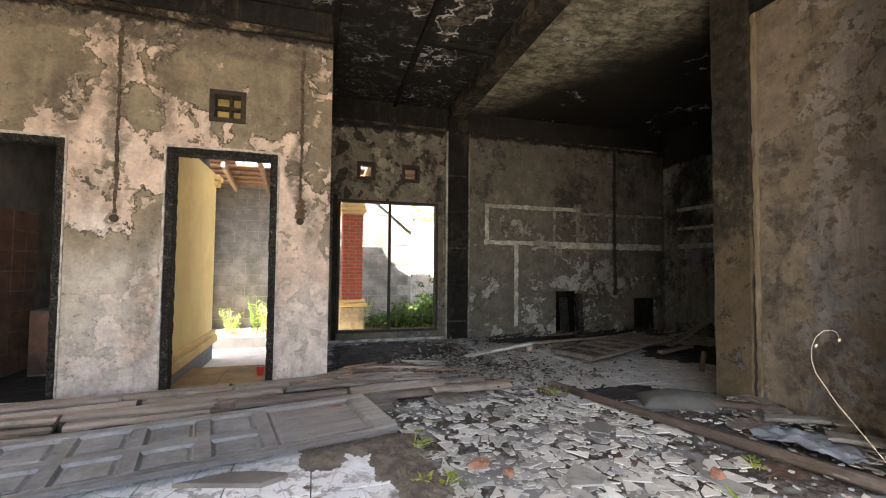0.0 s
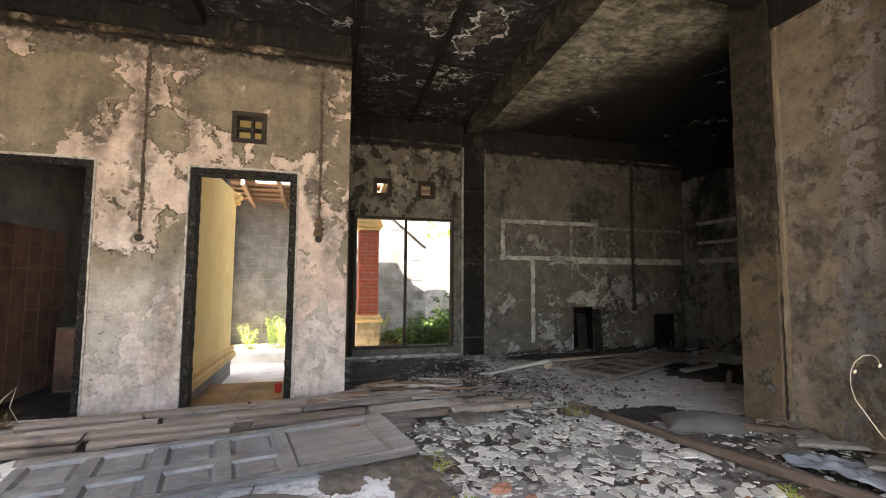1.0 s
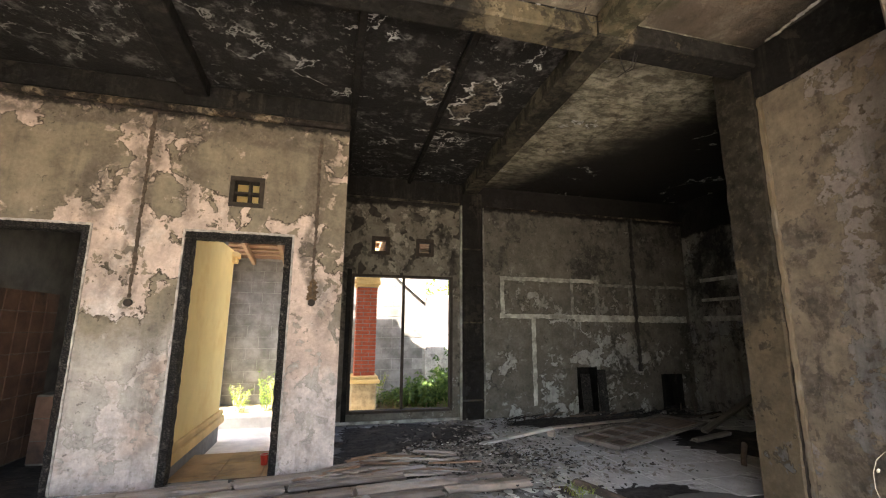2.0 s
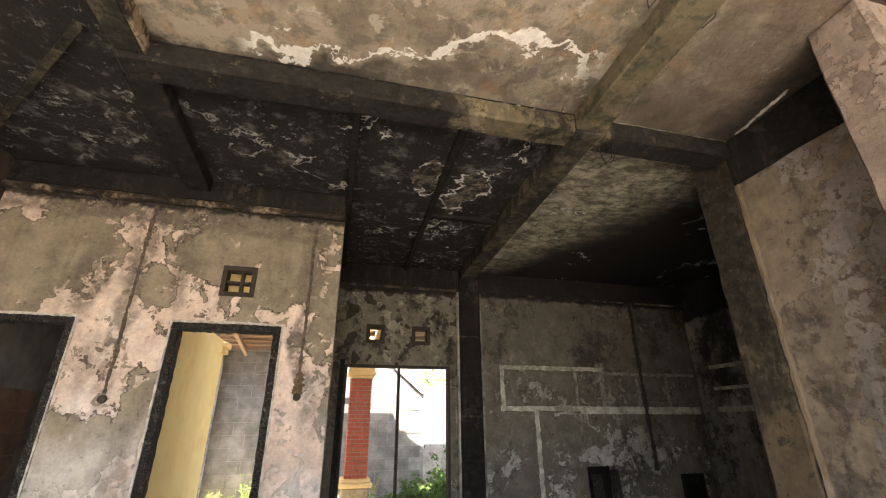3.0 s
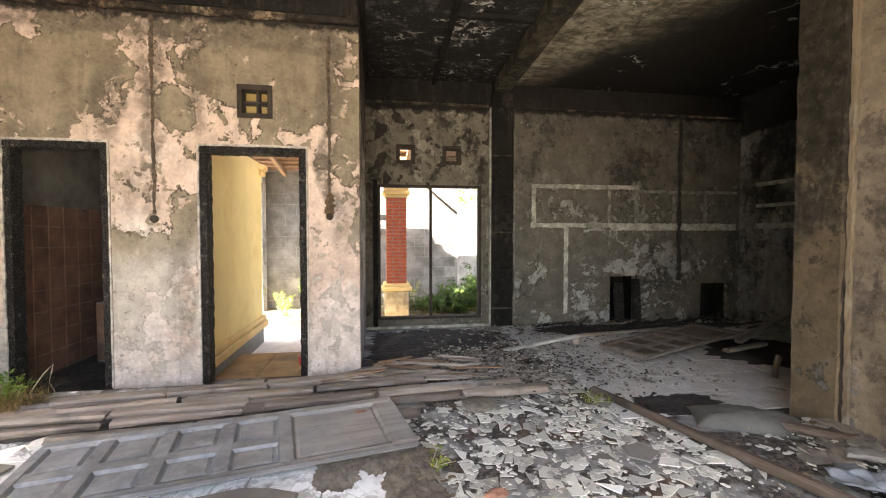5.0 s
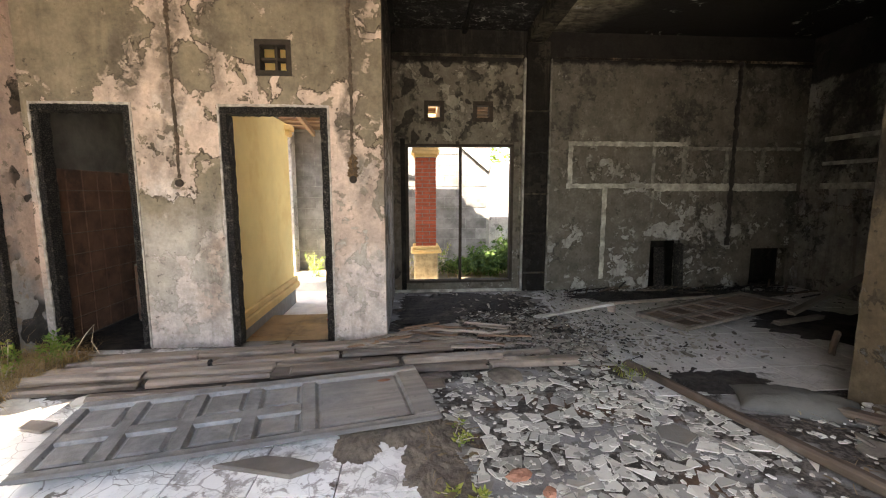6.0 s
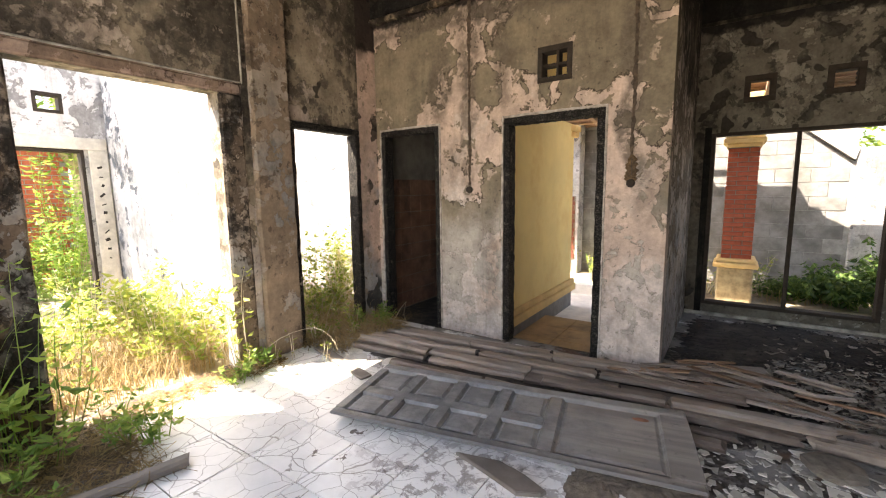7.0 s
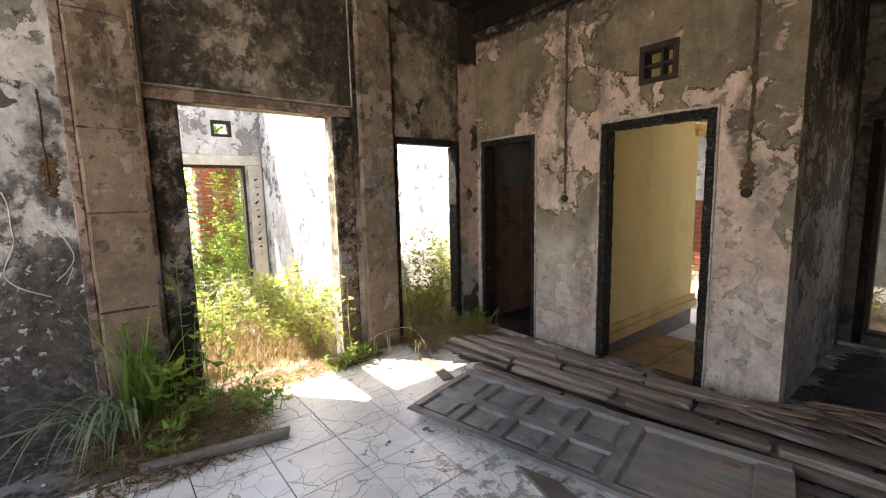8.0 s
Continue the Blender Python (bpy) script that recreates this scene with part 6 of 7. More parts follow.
# ash and charcoal on the kitchen tiles
def ash(cx, cy, rx, ry, seed, label, material=M_ASH, name="ash_patch", category="ash"):
    bm = bmesh.new()
    rings, sides = 7, 120
    mid = bm.verts.new((cx, cy, 0.018))
    prev = None
    for r in range(1, rings + 1):
        u = r / rings
        ring = []
        for k in range(sides):
            a = 2 * math.pi * k / sides
            d = u * (1 + 0.35 * noise.noise(Vector((math.cos(a) * 1.6, math.sin(a) * 1.6, seed))) + u ** 3 * (0.16 * noise.noise(Vector((math.cos(a) * 6, math.sin(a) * 6, seed))) + 0.10 * noise.noise(Vector((math.cos(a) * 17, math.sin(a) * 17, seed)))))
            z = 0.003 + 0.016 * (1 - u ** 2) + (0.008 * noise.noise(Vector((cx + u * 6 * math.cos(a), cy + u * 6 * math.sin(a), seed))) if r < rings else -0.002)
            ring.append(bm.verts.new((cx + rx * d * math.cos(a), cy + ry * d * math.sin(a), max(z, 0.0015))))
        for k in range(sides):
            if prev:
                bm.faces.new((prev[k], ring[k], ring[(k + 1) % sides], prev[(k + 1) % sides]))
            else:
                bm.faces.new((mid, ring[k], ring[(k + 1) % sides]))
        prev = ring
    bmesh.ops.recalc_face_normals(bm, faces=bm.faces)
    tagged(mesh_object(name, bm, material), label, category, kind="stuff")


for i, (x, y) in enumerate(((0.84, 1.0), (0.88, 1.3), (0.84, 1.62), (0.87, 1.9), (0.80, 2.12), (0.84, 2.4), (0.66, 2.52), (0.42, 2.40))):
    ash(x, y, 0.15, 0.22, 60 + i, "brown dust and soil over the broken tile edge", M_DIRT, "dirt_patch", "dirt")
ash(2.95, 2.93, 0.40, 0.20, 1, "black wet ash spread on the kitchen tiles")
ash(5.2, 4.1, 0.9, 0.55, 2, "black ash and charcoal on the kitchen floor")
ash(1.30, 5.45, 0.78, 0.42, 3, "black ash under the window")
ash(4.2, 5.55, 1.5, 0.35, 4, "black ash along the kitchen wall")
ash(0.95, 5.0, 0.45, 0.42, 5, "black ash under the window")
ash(0.92, 4.55, 0.40, 0.30, 6, "black ash under the window")
ash(1.75, 5.35, 0.5, 0.4, 7, "black ash under the window")
for i in range(5):
    ash(-1.5 + 0.6 * i, 3.33 + 0.07 * i, 0.48, 0.36, 20 + i, "dark ash under the plank heap")
vs, fs = [], []
for i in range(1800):
    r = rnd.random()
    if r < 0.4:
        x, y = rnd.uniform(2.5, 6.1), 5.95 - abs(rnd.gauss(0, 0.5))
    elif r < 0.75:
        x, y = rnd.gauss(2.2, 0.55), rnd.gauss(4.0, 0.6)
    else:
        x, y = rnd.uniform(0.6, 2.2), rnd.uniform(4.3, 5.8)
    if x < 0.55 or y > 5.93 or (x > 3.5 and y < 2.75):
        continue
    ln, w = 0.004 + 0.032 * rnd.random() ** 3, rnd.uniform(0.003, 0.012)
    m = pose(x, y, 0.004 + rnd.random() ** 3 * 0.03, rnd.gauss(0, 8), rnd.gauss(0, 8), rnd.uniform(0, 360))
    b = len(vs)
    vs.extend(tuple(m @ Vector((sx * ln, sy * w, sz * 0.006))) for sx in (-1, 1) for sy in (-1, 1) for sz in (0, 1))
    fs.extend(tuple(b + k for k in f) for f in ((0, 1, 3, 2), (4, 6, 7, 5), (0, 4, 5, 1), (2, 3, 7, 6), (1, 5, 7, 3), (0, 2, 6, 4)))
me = bpy.data.meshes.new("charcoal_splinters")
me.from_pydata(vs, [], fs)
me.materials.append(M_CHAR)
tagged(new("charcoal_splinters", me), "charred splinters scattered over the kitchen floor", "charcoal", kind="stuff")

# curled flakes of paint and plaster come down from the ceiling
vs, fs = [], []
for i in range(2300):
    r = rnd.random()
    if r < 0.55:
        x, y = rnd.gauss(1.72, 0.32), rnd.gauss(4.05, 0.45)
    elif r < 0.64:
        u = rnd.random()
        x, y = 2.2 + 1.6 * u + rnd.gauss(0, 0.16), 3.95 - 0.55 * u + rnd.gauss(0, 0.2)
    else:
        x, y = rnd.uniform(0.6, 3.0), rnd.uniform(3.3, 5.85)
        if x > 2.15 and rnd.random() < 0.6:
            continue
    if x < 1.15 or y > 5.93 or (x > 3.5 and y < 2.75) or y < 3.3 or (x < 1.9 and y > 4.6 and rnd.random() < 0.7):
        continue
    size = 0.011 + 0.034 * rnd.random() ** 2
    n = rnd.randint(4, 6)
    m = pose(x, y, 0.006 + rnd.random() ** 2 * 0.03, rnd.gauss(0, 14), rnd.gauss(0, 14), rnd.uniform(0, 360))
    b = len(vs)
    curl = rnd.uniform(2.0, 9.0)
    rim = [(math.cos(2 * math.pi * k / n + rnd.uniform(-0.4, 0.4)) * size * rnd.uniform(0.7, 1.5), math.sin(2 * math.pi * k / n) * size * rnd.uniform(0.4, 0.8)) for k in range(n)]
    for dz in (0.0, 0.004):
        vs.extend(tuple(m @ Vector((p, q, dz + curl * p * p))) for p, q in rim)
        vs.append(tuple(m @ Vector((0, 0, dz))))
    for k in range(n):
        l = (k + 1) % n
        fs.extend(((b + n, b + l, b + k), (b + 2 * n + 1, b + n + 1 + k, b + n + 1 + l), (b + k, b + l, b + n + 1 + l, b + n + 1 + k)))
me = bpy.data.meshes.new("plaster_flakes")
me.from_pydata(vs, [], fs)
me.materials.append(M_FLAKE)
tagged(new("plaster_flakes", me), "curled grey-brown flakes of plaster on the sooty floor", "plaster flakes", kind="stuff")

# sack with pinched corners
bm = bmesh.new()
bmesh.ops.create_grid(bm, x_segments=28, y_segments=16, size=1)
top_faces = list(bm.faces)
for v in bm.verts:
    u, w = v.co.x, v.co.y
    puff = max(0.0, (1 - abs(u) ** 2.6) * (1 - abs(w) ** 2.2)) ** 0.6
    pinch = 1 - 0.13 * (1 - u * u) * abs(w) ** 2 + 0.0
    v.co = Vector((u * 0.31 * (1 - 0.06 * (1 - w * w)), w * 0.17 * pinch, 0.012 + puff * 0.09 + 0.012 * noise.noise(Vector((u * 3, w * 3, 2)))))
    v.co.z += 0.008 * noise.noise(Vector((u * 9, w * 5, 7)))
out = bmesh.ops.extrude_face_region(bm, geom=top_faces)
for g in out["geom"]:
    if isinstance(g, bmesh.types.BMVert):
        g.co.z = 0.0
bmesh.ops.recalc_face_normals(bm, faces=bm.faces)
for f in bm.faces:
    f.smooth = True
sack = mesh_object("sack", bm, M_SACK)
sack.matrix_world = pose(3.19, 2.545, 0.0, 2, 0, -27) @ Matrix.Diagonal((1.15, 1.0, 1.0, 1))
tagged(sack, "flattened dusty grey sack lying on ash", "sack")

# crumpled plastic by the brown wall
bm = bmesh.new()
bmesh.ops.create_grid(bm, x_segments=26, y_segments=18, size=1)
for v in bm.verts:
    u, w = v.co.x, v.co.y
    q = Vector((u * 2.2, w * 2.2, 4))
    v.co = Vector((u * 0.26 * (1 + 0.25 * noise.noise(q)), w * 0.13 * (1 + 0.3 * noise.noise(q + Vector((5, 0, 0)))),
                   0.045 + 0.04 * noise.noise(q * 1.6) + 0.02 * noise.noise(q * 4) - 0.03 * (u * u + w * w) / 2))
for f in bm.faces:
    f.smooth = True
tarp = mesh_object("plastic_sheet", bm, M_TARP)
mod = tarp.modifiers.new("thick", "SOLIDIFY")
mod.thickness = 0.003
tarp.matrix_world = pose(3.17, 1.66, 0.03, 0, 0, -68)
tagged(tarp, "crumpled blue-grey plastic sheet on rubble", "plastic sheet")

# ---- traces on the walls ----
def torn(rows, seed):
    """A ragged, slightly proud ribbon on a wall facing -y: rows of half width and height."""
    rnd = random.Random(seed)
    bm = bmesh.new()
    last = None
    for w, z in rows:
        c = 0.010 * noise.noise(Vector((seed, 0, z * 3.0)))
        ring = [bm.verts.new((c + w * u * (1 + 0.8 * noise.noise(Vector((u, seed, z * 14.0))) + 0.6 * noise.noise(Vector((u, seed, z * 45.0)))), -d * rnd.uniform(0.4, 1.3), z)) for u, d in ((-1, 0.0), (-0.7, 0.004), (-0.1, 0.002), (0.55, 0.005), (1, 0.0))]
        if last:
            for a in range(4):
                bm.faces.new((last[a], last[a + 1], ring[a + 1], ring[a]))
        last = ring
    bmesh.ops.recalc_face_normals(bm, faces=bm.faces)
    return bm


def wall_run(name, xs, zs, radius, label, material=M_PIPE, y=FRONT - 0.002, box_z=None):
    rnd = random.Random(int(xs * 100))
    n = 60
    drift = lambda z: 0.012 * noise.noise(Vector((xs, 0, z * 3.0)))
    pts = [(xs + drift(zs[0] + (zs[1] - zs[0]) * i / n) + rnd.uniform(-0.004, 0.004), y, zs[0] + (zs[1] - zs[0]) * i / n) for i in range(n + 1)]
    ob = empty(name, pose(0, 0, 0), label, "conduit")
    part("conduit", tube(pts, [radius * rnd.uniform(0.55, 1.35) for _ in pts], 7), material, ob)
    if material == M_SCAR:
        m = Matrix.Translation((xs, FRONT, 0))
        part("groove", torn([(0.006 + 0.008 * (1 + noise.noise(Vector((xs, 3, 9.0 * z)))) + 0.010 * max(0, z - 2.6), z) for z in (zs[0] + (zs[1] - zs[0]) * i / 220 for i in range(221))], int(xs * 50)), M_SCAR, ob, "crumbling brown groove cut in the plaster").matrix_world = m
        if xs > 0:
            part("torn_hole", torn([(0.042 * math.sin(math.pi * i / 40) ** 0.5 + 0.004, box_z + 0.22 - 0.25 * i / 40) for i in range(41)], int(xs * 70)), M_RUST, ob, "torn patch of rusty brown render").matrix_world = m @ Matrix.Translation((0.004, -0.002, 0))
    if box_z:
        bm = bmesh.new()
        bmesh.ops.create_cone(bm, cap_ends=True, segments=20, radius1=0.035, radius2=0.03, depth=0.03)
        o = part("junction_box", bm, M_FRAME, ob, "round black junction box")
        o.matrix_world = pose(xs, FRONT - 0.008, box_z, 90, 0, 0)
    return ob


wall_run("wall_conduit", -1.268, (3.2, 1.50), 0.0038, "burnt cable groove ending in a round box", M_SCAR, box_z=1.458)
wall_run("wall_conduit", 0.205, (3.12, 1.55), 0.0036, "burnt cable groove ending in a round box", M_SCAR, box_z=1.49)
wall_run("kitchen_pipe", 5.28, (3.16, 0.62), 0.03, "black burnt pipe on the kitchen wall", M_PIPE, BACK - 0.035)


scar = empty("wall_conduit", pose(0, 0, 0), "torn cable groove with brown stain in the chalky wall", "conduit")
rnd = random.Random(8)
part("groove", tube([(ROOM_W + 0.002, 0.29 + 0.02 * noise.noise(Vector((0, 0, 4 * z))), z) for z in (2.22 - 0.02 * i for i in range(30))], [0.006 * rnd.uniform(0.6, 1.3) for _ in range(30)], 6), M_SCAR, scar)
turn = Matrix.Translation((ROOM_W, 0.30, 0)) @ Matrix.Rotation(radians(90), 4, "Z")
part("torn_hole", torn([(0.036 * min(1.0, i / 6, (60 - i) / 4) * (1 + 0.45 * noise.noise(Vector((0, 5, i * 0.25)))) + 0.003, 1.84 - 0.28 * i / 60) for i in range(61)], 5), M_RUST, scar, "torn patch of rusty brown render").matrix_world = turn
scribble = empty("chalk_scribble", pose(0, 0, 0), "looping white chalk scribble on the sooty wall", "scribble")
for line in (((0.07, 1.60), (0.09, 1.52), (0.09, 1.40), (0.09, 1.28), (0.03, 1.11), (0.09, 1.01), (0.25, 0.92)), ((0.30, 1.36), (0.36, 1.19), (0.32, 1.09), (0.25, 1.02)),
             ((0.35, 1.11), (0.33, 1.05), (0.30, 0.99))):
    # a smooth stroke through a few turning points
    pts = []
    for i in range(len(line) - 1):
        p0, p1, p2, p3 = (Vector(line[max(0, min(len(line) - 1, i + k))]) for k in (-1, 0, 1, 2))
        for u in (0.0, 0.2, 0.4, 0.6, 0.8):
            q = 0.5 * (2 * p1 + (p2 - p0) * u + (2 * p0 - 5 * p1 + 4 * p2 - p3) * u * u + (3 * p1 - p0 - 3 * p2 + p3) * u ** 3)
            pts.append((ROOM_W + 0.001, q.x, q.y))
    part("stroke", tube(pts, [0.0045 * (1 + 0.6 * noise.noise(Vector((0, k * 0.7, 3)))) for k in range(len(pts))], 5), M_PALE, scribble)


def strip(x0, x1, z0, z1, proud=0.010):
    bm = bmesh.new()
    nx, nz = max(1, int((x1 - x0) / 0.05)), max(1, int((z1 - z0) / 0.05))
    add_box(bm, (x0, BACK - proud, z0), (x1, BACK + 0.004, z1))
    long_edges = [e for e in bm.edges if e.calc_length() > 0.3]
    bmesh.ops.subdivide_edges(bm, edges=long_edges, cuts=max(nx, nz))
    rnd = random.Random(int(x0 * 1000 + z0 * 77))
    for v in bm.verts:
        v.co.x += rnd.uniform(-0.009, 0.009)
        v.co.z += rnd.uniform(-0.009, 0.009)
    ob = mesh_object("trim_residue", bm, M_RESIDUE if x0 < 3.5 or z1 == 1.50 else M_RESIDUE_DIM)
    structure(ob, "pale strip of old tile adhesive on the wall", "adhesive strip")


for s in ((2.89, 4.60, 2.02, 2.075), (2.89, 2.95, 1.50, 2.02), (2.87, 4.15, 1.44, 1.50), (4.15, 6.3, 1.40, 1.50), (4.54, 4.60, 1.50, 2.02), (3.40, 3.46, 0.15, 1.44),
          (4.60, 6.3, 1.97, 2.01), (5.18, 5.23, 1.50, 1.97), (4.12, 4.155, 1.02, 1.40), (4.10, 4.14, 1.50, 2.02), (5.72, 5.78, 1.5, 1.97)):
    strip(*s)
for z0, z1, x in ((2.06, 2.12, 0), (1.74, 1.79, 0), (1.42, 1.50, 0)):
    structure(mesh_object("trim_residue", box_mesh((EAST - 0.010, 3.0, z0), (EAST + 0.003, 5.7, z1), 0.003), M_RESIDUE), "pale strip of old tile adhesive on the wall", "adhesive strip")

# ---- plants ----
def leaf_mesh(name, leaves, material, parent, label="", kind=""):
    """One mesh of many pointed, folded leaves: each is (place, way, side, length, width)."""
    vs, fs = [], []
    for p, d, s, ln, w in leaves:
        n = d.cross(s)
        b = len(vs)
        mid = p + d * ln * 0.45
        vs += [p, mid + s * w * 0.5 + n * w * 0.18, p + d * ln - n * ln * 0.12, mid - s * w * 0.5 + n * w * 0.18, mid]
        fs += [(b, b + 1, b + 4), (b + 1, b + 2, b + 4), (b + 2, b + 3, b + 4), (b + 3, b, b + 4)]
    me = bpy.data.meshes.new(name)
    me.from_pydata([tuple(v) for v in vs], [], fs)
    me.materials.append(material)
    ob = new(name, me)
    ob.parent = parent
    return tagged(ob, label, kind=kind)


def blade_mesh(name, blades, material, parent=None, sag=None, steps=4):
    """Grass blades: (root, way, height, width, droop). With sag they arch over and come down again."""
    vs, fs = [], []
    for p, d, h, w, droop in blades:
        side = Vector((-d.y, d.x, 0)) * w
        b = len(vs)
        for i in range(steps + 1):
            u = i / steps
            c = p + d * (droop * (u if sag else u * u)) * h + Vector((0, 0, h * (u - (sag or 0.42 * droop) * u * u)))
            k = 1 - u ** 1.5
            vs += [c + side * k, c - side * k]
        fs += [(b + 2 * i, b + 2 * i + 1, b + 2 * i + 3, b + 2 * i + 2) for i in range(steps)]
    me = bpy.data.meshes.new(name)
    me.from_pydata([tuple(v) for v in vs], [], fs)
    me.materials.append(material)
    ob = new(name, me)
    ob.parent = parent
    return ob


def random_way(rnd, up=0.3):
    a = rnd.uniform(0, 2 * math.pi)
    return Vector((math.cos(a), math.sin(a), rnd.uniform(-0.5, 1) * up)).normalized()


def weed(x, y, z, height, spread, stems, seed, material, size, label, leaves_per=16, droop=0.0):
    """A weed: thin branching stems with pointed leaves."""
    rnd = random.Random(seed)
    ob = empty("weed", pose(x, y, z), label, "weed", "weeds")
    lv = []
    all_stems = bmesh.new()
    for _ in range(stems):
        a = rnd.uniform(0, 2 * math.pi)
        out = spread * rnd.uniform(0.2, 1.0)
        h = height * rnd.uniform(0.55, 1.05)
        root = Vector((math.cos(a), math.sin(a), 0)) * rnd.uniform(0, 0.07)
        tip = root + Vector((math.cos(a) * out, math.sin(a) * out, h))
        kink = Vector((rnd.uniform(-1, 1), rnd.uniform(-1, 1), 0)) * 0.08 * height
        pts = [root.lerp(tip, u) + kink * math.sin(u * math.pi) + Vector((0, 0, 0.12 * h * math.sin(u * math.pi))) for u in (0, 0.25, 0.5, 0.75, 1)]
        st = tube(pts, [0.004, 0.0035, 0.003, 0.002, 0.001], 4)
        me = bpy.data.meshes.new("tmp")
        st.to_mesh(me)
        st.free()
        all_stems.from_mesh(me)
        bpy.data.meshes.remove(me)
        for i in range(leaves_per):
            u = rnd.uniform(0.12, 1.0) ** 0.8
            k = min(3, int(u * 4))
            p = pts[k].lerp(pts[k + 1], u * 4 - k)
            d = (random_way(rnd, 0.7) - Vector((0, 0, droop))).normalized()
            s = d.cross(Vector((0, 0, 1)) + Vector((rnd.uniform(-0.6, 0.6), rnd.uniform(-0.6, 0.6), 0))).normalized()
            ln = size * rnd.uniform(0.5, 1.2)
            lv.append((p + d * size * 0.25, d, s, ln, ln * rnd.uniform(0.4, 0.62)))
    tagged(part("stem", all_stems, M_STALK if material == M_LEAF else M_GRASS, ob), kind="stuff")
    leaf_mesh("foliage", lv, material, ob, kind="stuff")
    return ob


rnd = random.Random(77)
# thicket in the roofless rooms
for i in range(50):
    x = -2.85 - abs(rnd.gauss(0, 1.1))
    y = rnd.uniform(0.2, 2.45)
    weed(x, y, -0.06, rnd.uniform(0.35, 0.8) + 0.05 * (-2.75 - x), 0.28, rnd.randint(6, 9), 100 + i, M_LEAF, rnd.uniform(0.055, 0.10), "sunlit yellow-green weed in the roofless room")
for i in range(36):
    x = -2.75 - abs(rnd.gauss(0, 0.7))
    y = rnd.uniform(2.9, 4.25)
    weed(x, y, -0.06, rnd.uniform(0.35, 0.6) + (0.55 if y > 3.65 else 0.0), 0.3, rnd.randint(6, 9), 200 + i, M_LEAF, rnd.uniform(0.05, 0.09), "sunlit yellow-green weed in the roofless room")
for i in range(7):
    weed(-6.4 - rnd.random() * 2.2, rnd.uniform(1.2, 3.0), -0.26, rnd.uniform(1.3, 2.8), 0.5, 8, 300 + i, M_LEAF_FAR, 0.12, "tall sunlit shrub beyond the outer doorway", 24)
for i in range(9):
    weed(-6.5 - 0.25 * i, 1.3 + 0.55 * (i * 7 % 4) + rnd.random() * 0.3, -0.26, rnd.uniform(0.9, 1.9), 0.55, 9, 340 + i, M_LEAF_FAR, 0.11, "tall sunlit shrub beyond the outer doorway", 34, 0.3)
for i in range(12):
    weed(-9.8 - 0.3 * (i % 4), 0.6 + 0.5 * i, -0.26, rnd.uniform(2.6, 4.4), 0.8, 8, 380 + i, M_LEAF_FAR, 0.2, "tall sunlit shrub beyond the outer doorway", 34, 0.2)
tree = empty("tree", pose(-8.5, 2.92, -0.26) @ Matrix.Scale(1.35, 4), "small tree with a forked grey trunk beyond the outer doorway", "tree")
part("trunk", tube([(0, 0, 0), (0.03, 0.02, 0.7), (-0.02, 0.05, 1.3), (0.05, 0.02, 1.7)], [0.10, 0.085, 0.075, 0.06], 9), M_STONE, tree)
lv = []
rnd_tree = random.Random(61)
for i in range(6):
    a = 1.05 * i
    tip = Vector((0.8 * math.cos(a), 0.8 * math.sin(a), 2.7 + 0.8 * rnd_tree.random()))
    part("limb", tube([(0.05, 0.02, 1.55), tuple(tip * 0.5 + Vector((0, 0, 0.85))), tuple(tip)], [0.045, 0.03, 0.012], 6), M_STONE, tree)
    for _ in range(260):
        u = rnd_tree.uniform(0.25, 1.15)
        p = Vector((0.05, 0.02, 1.55)).lerp(tip, u) + Vector((rnd_tree.gauss(0, 0.22), rnd_tree.gauss(0, 0.22), rnd_tree.gauss(0, 0.2)))
        d = (random_way(rnd_tree, 0.6) - Vector((0, 0, 0.4))).normalized()
        ln = rnd_tree.uniform(0.08, 0.15)
        lv.append((p, d, d.cross(Vector((0.1, 0.2, 1))).normalized(), ln, ln * 0.45))
leaf_mesh("crown", lv, M_LEAF_FAR, tree, kind="stuff")
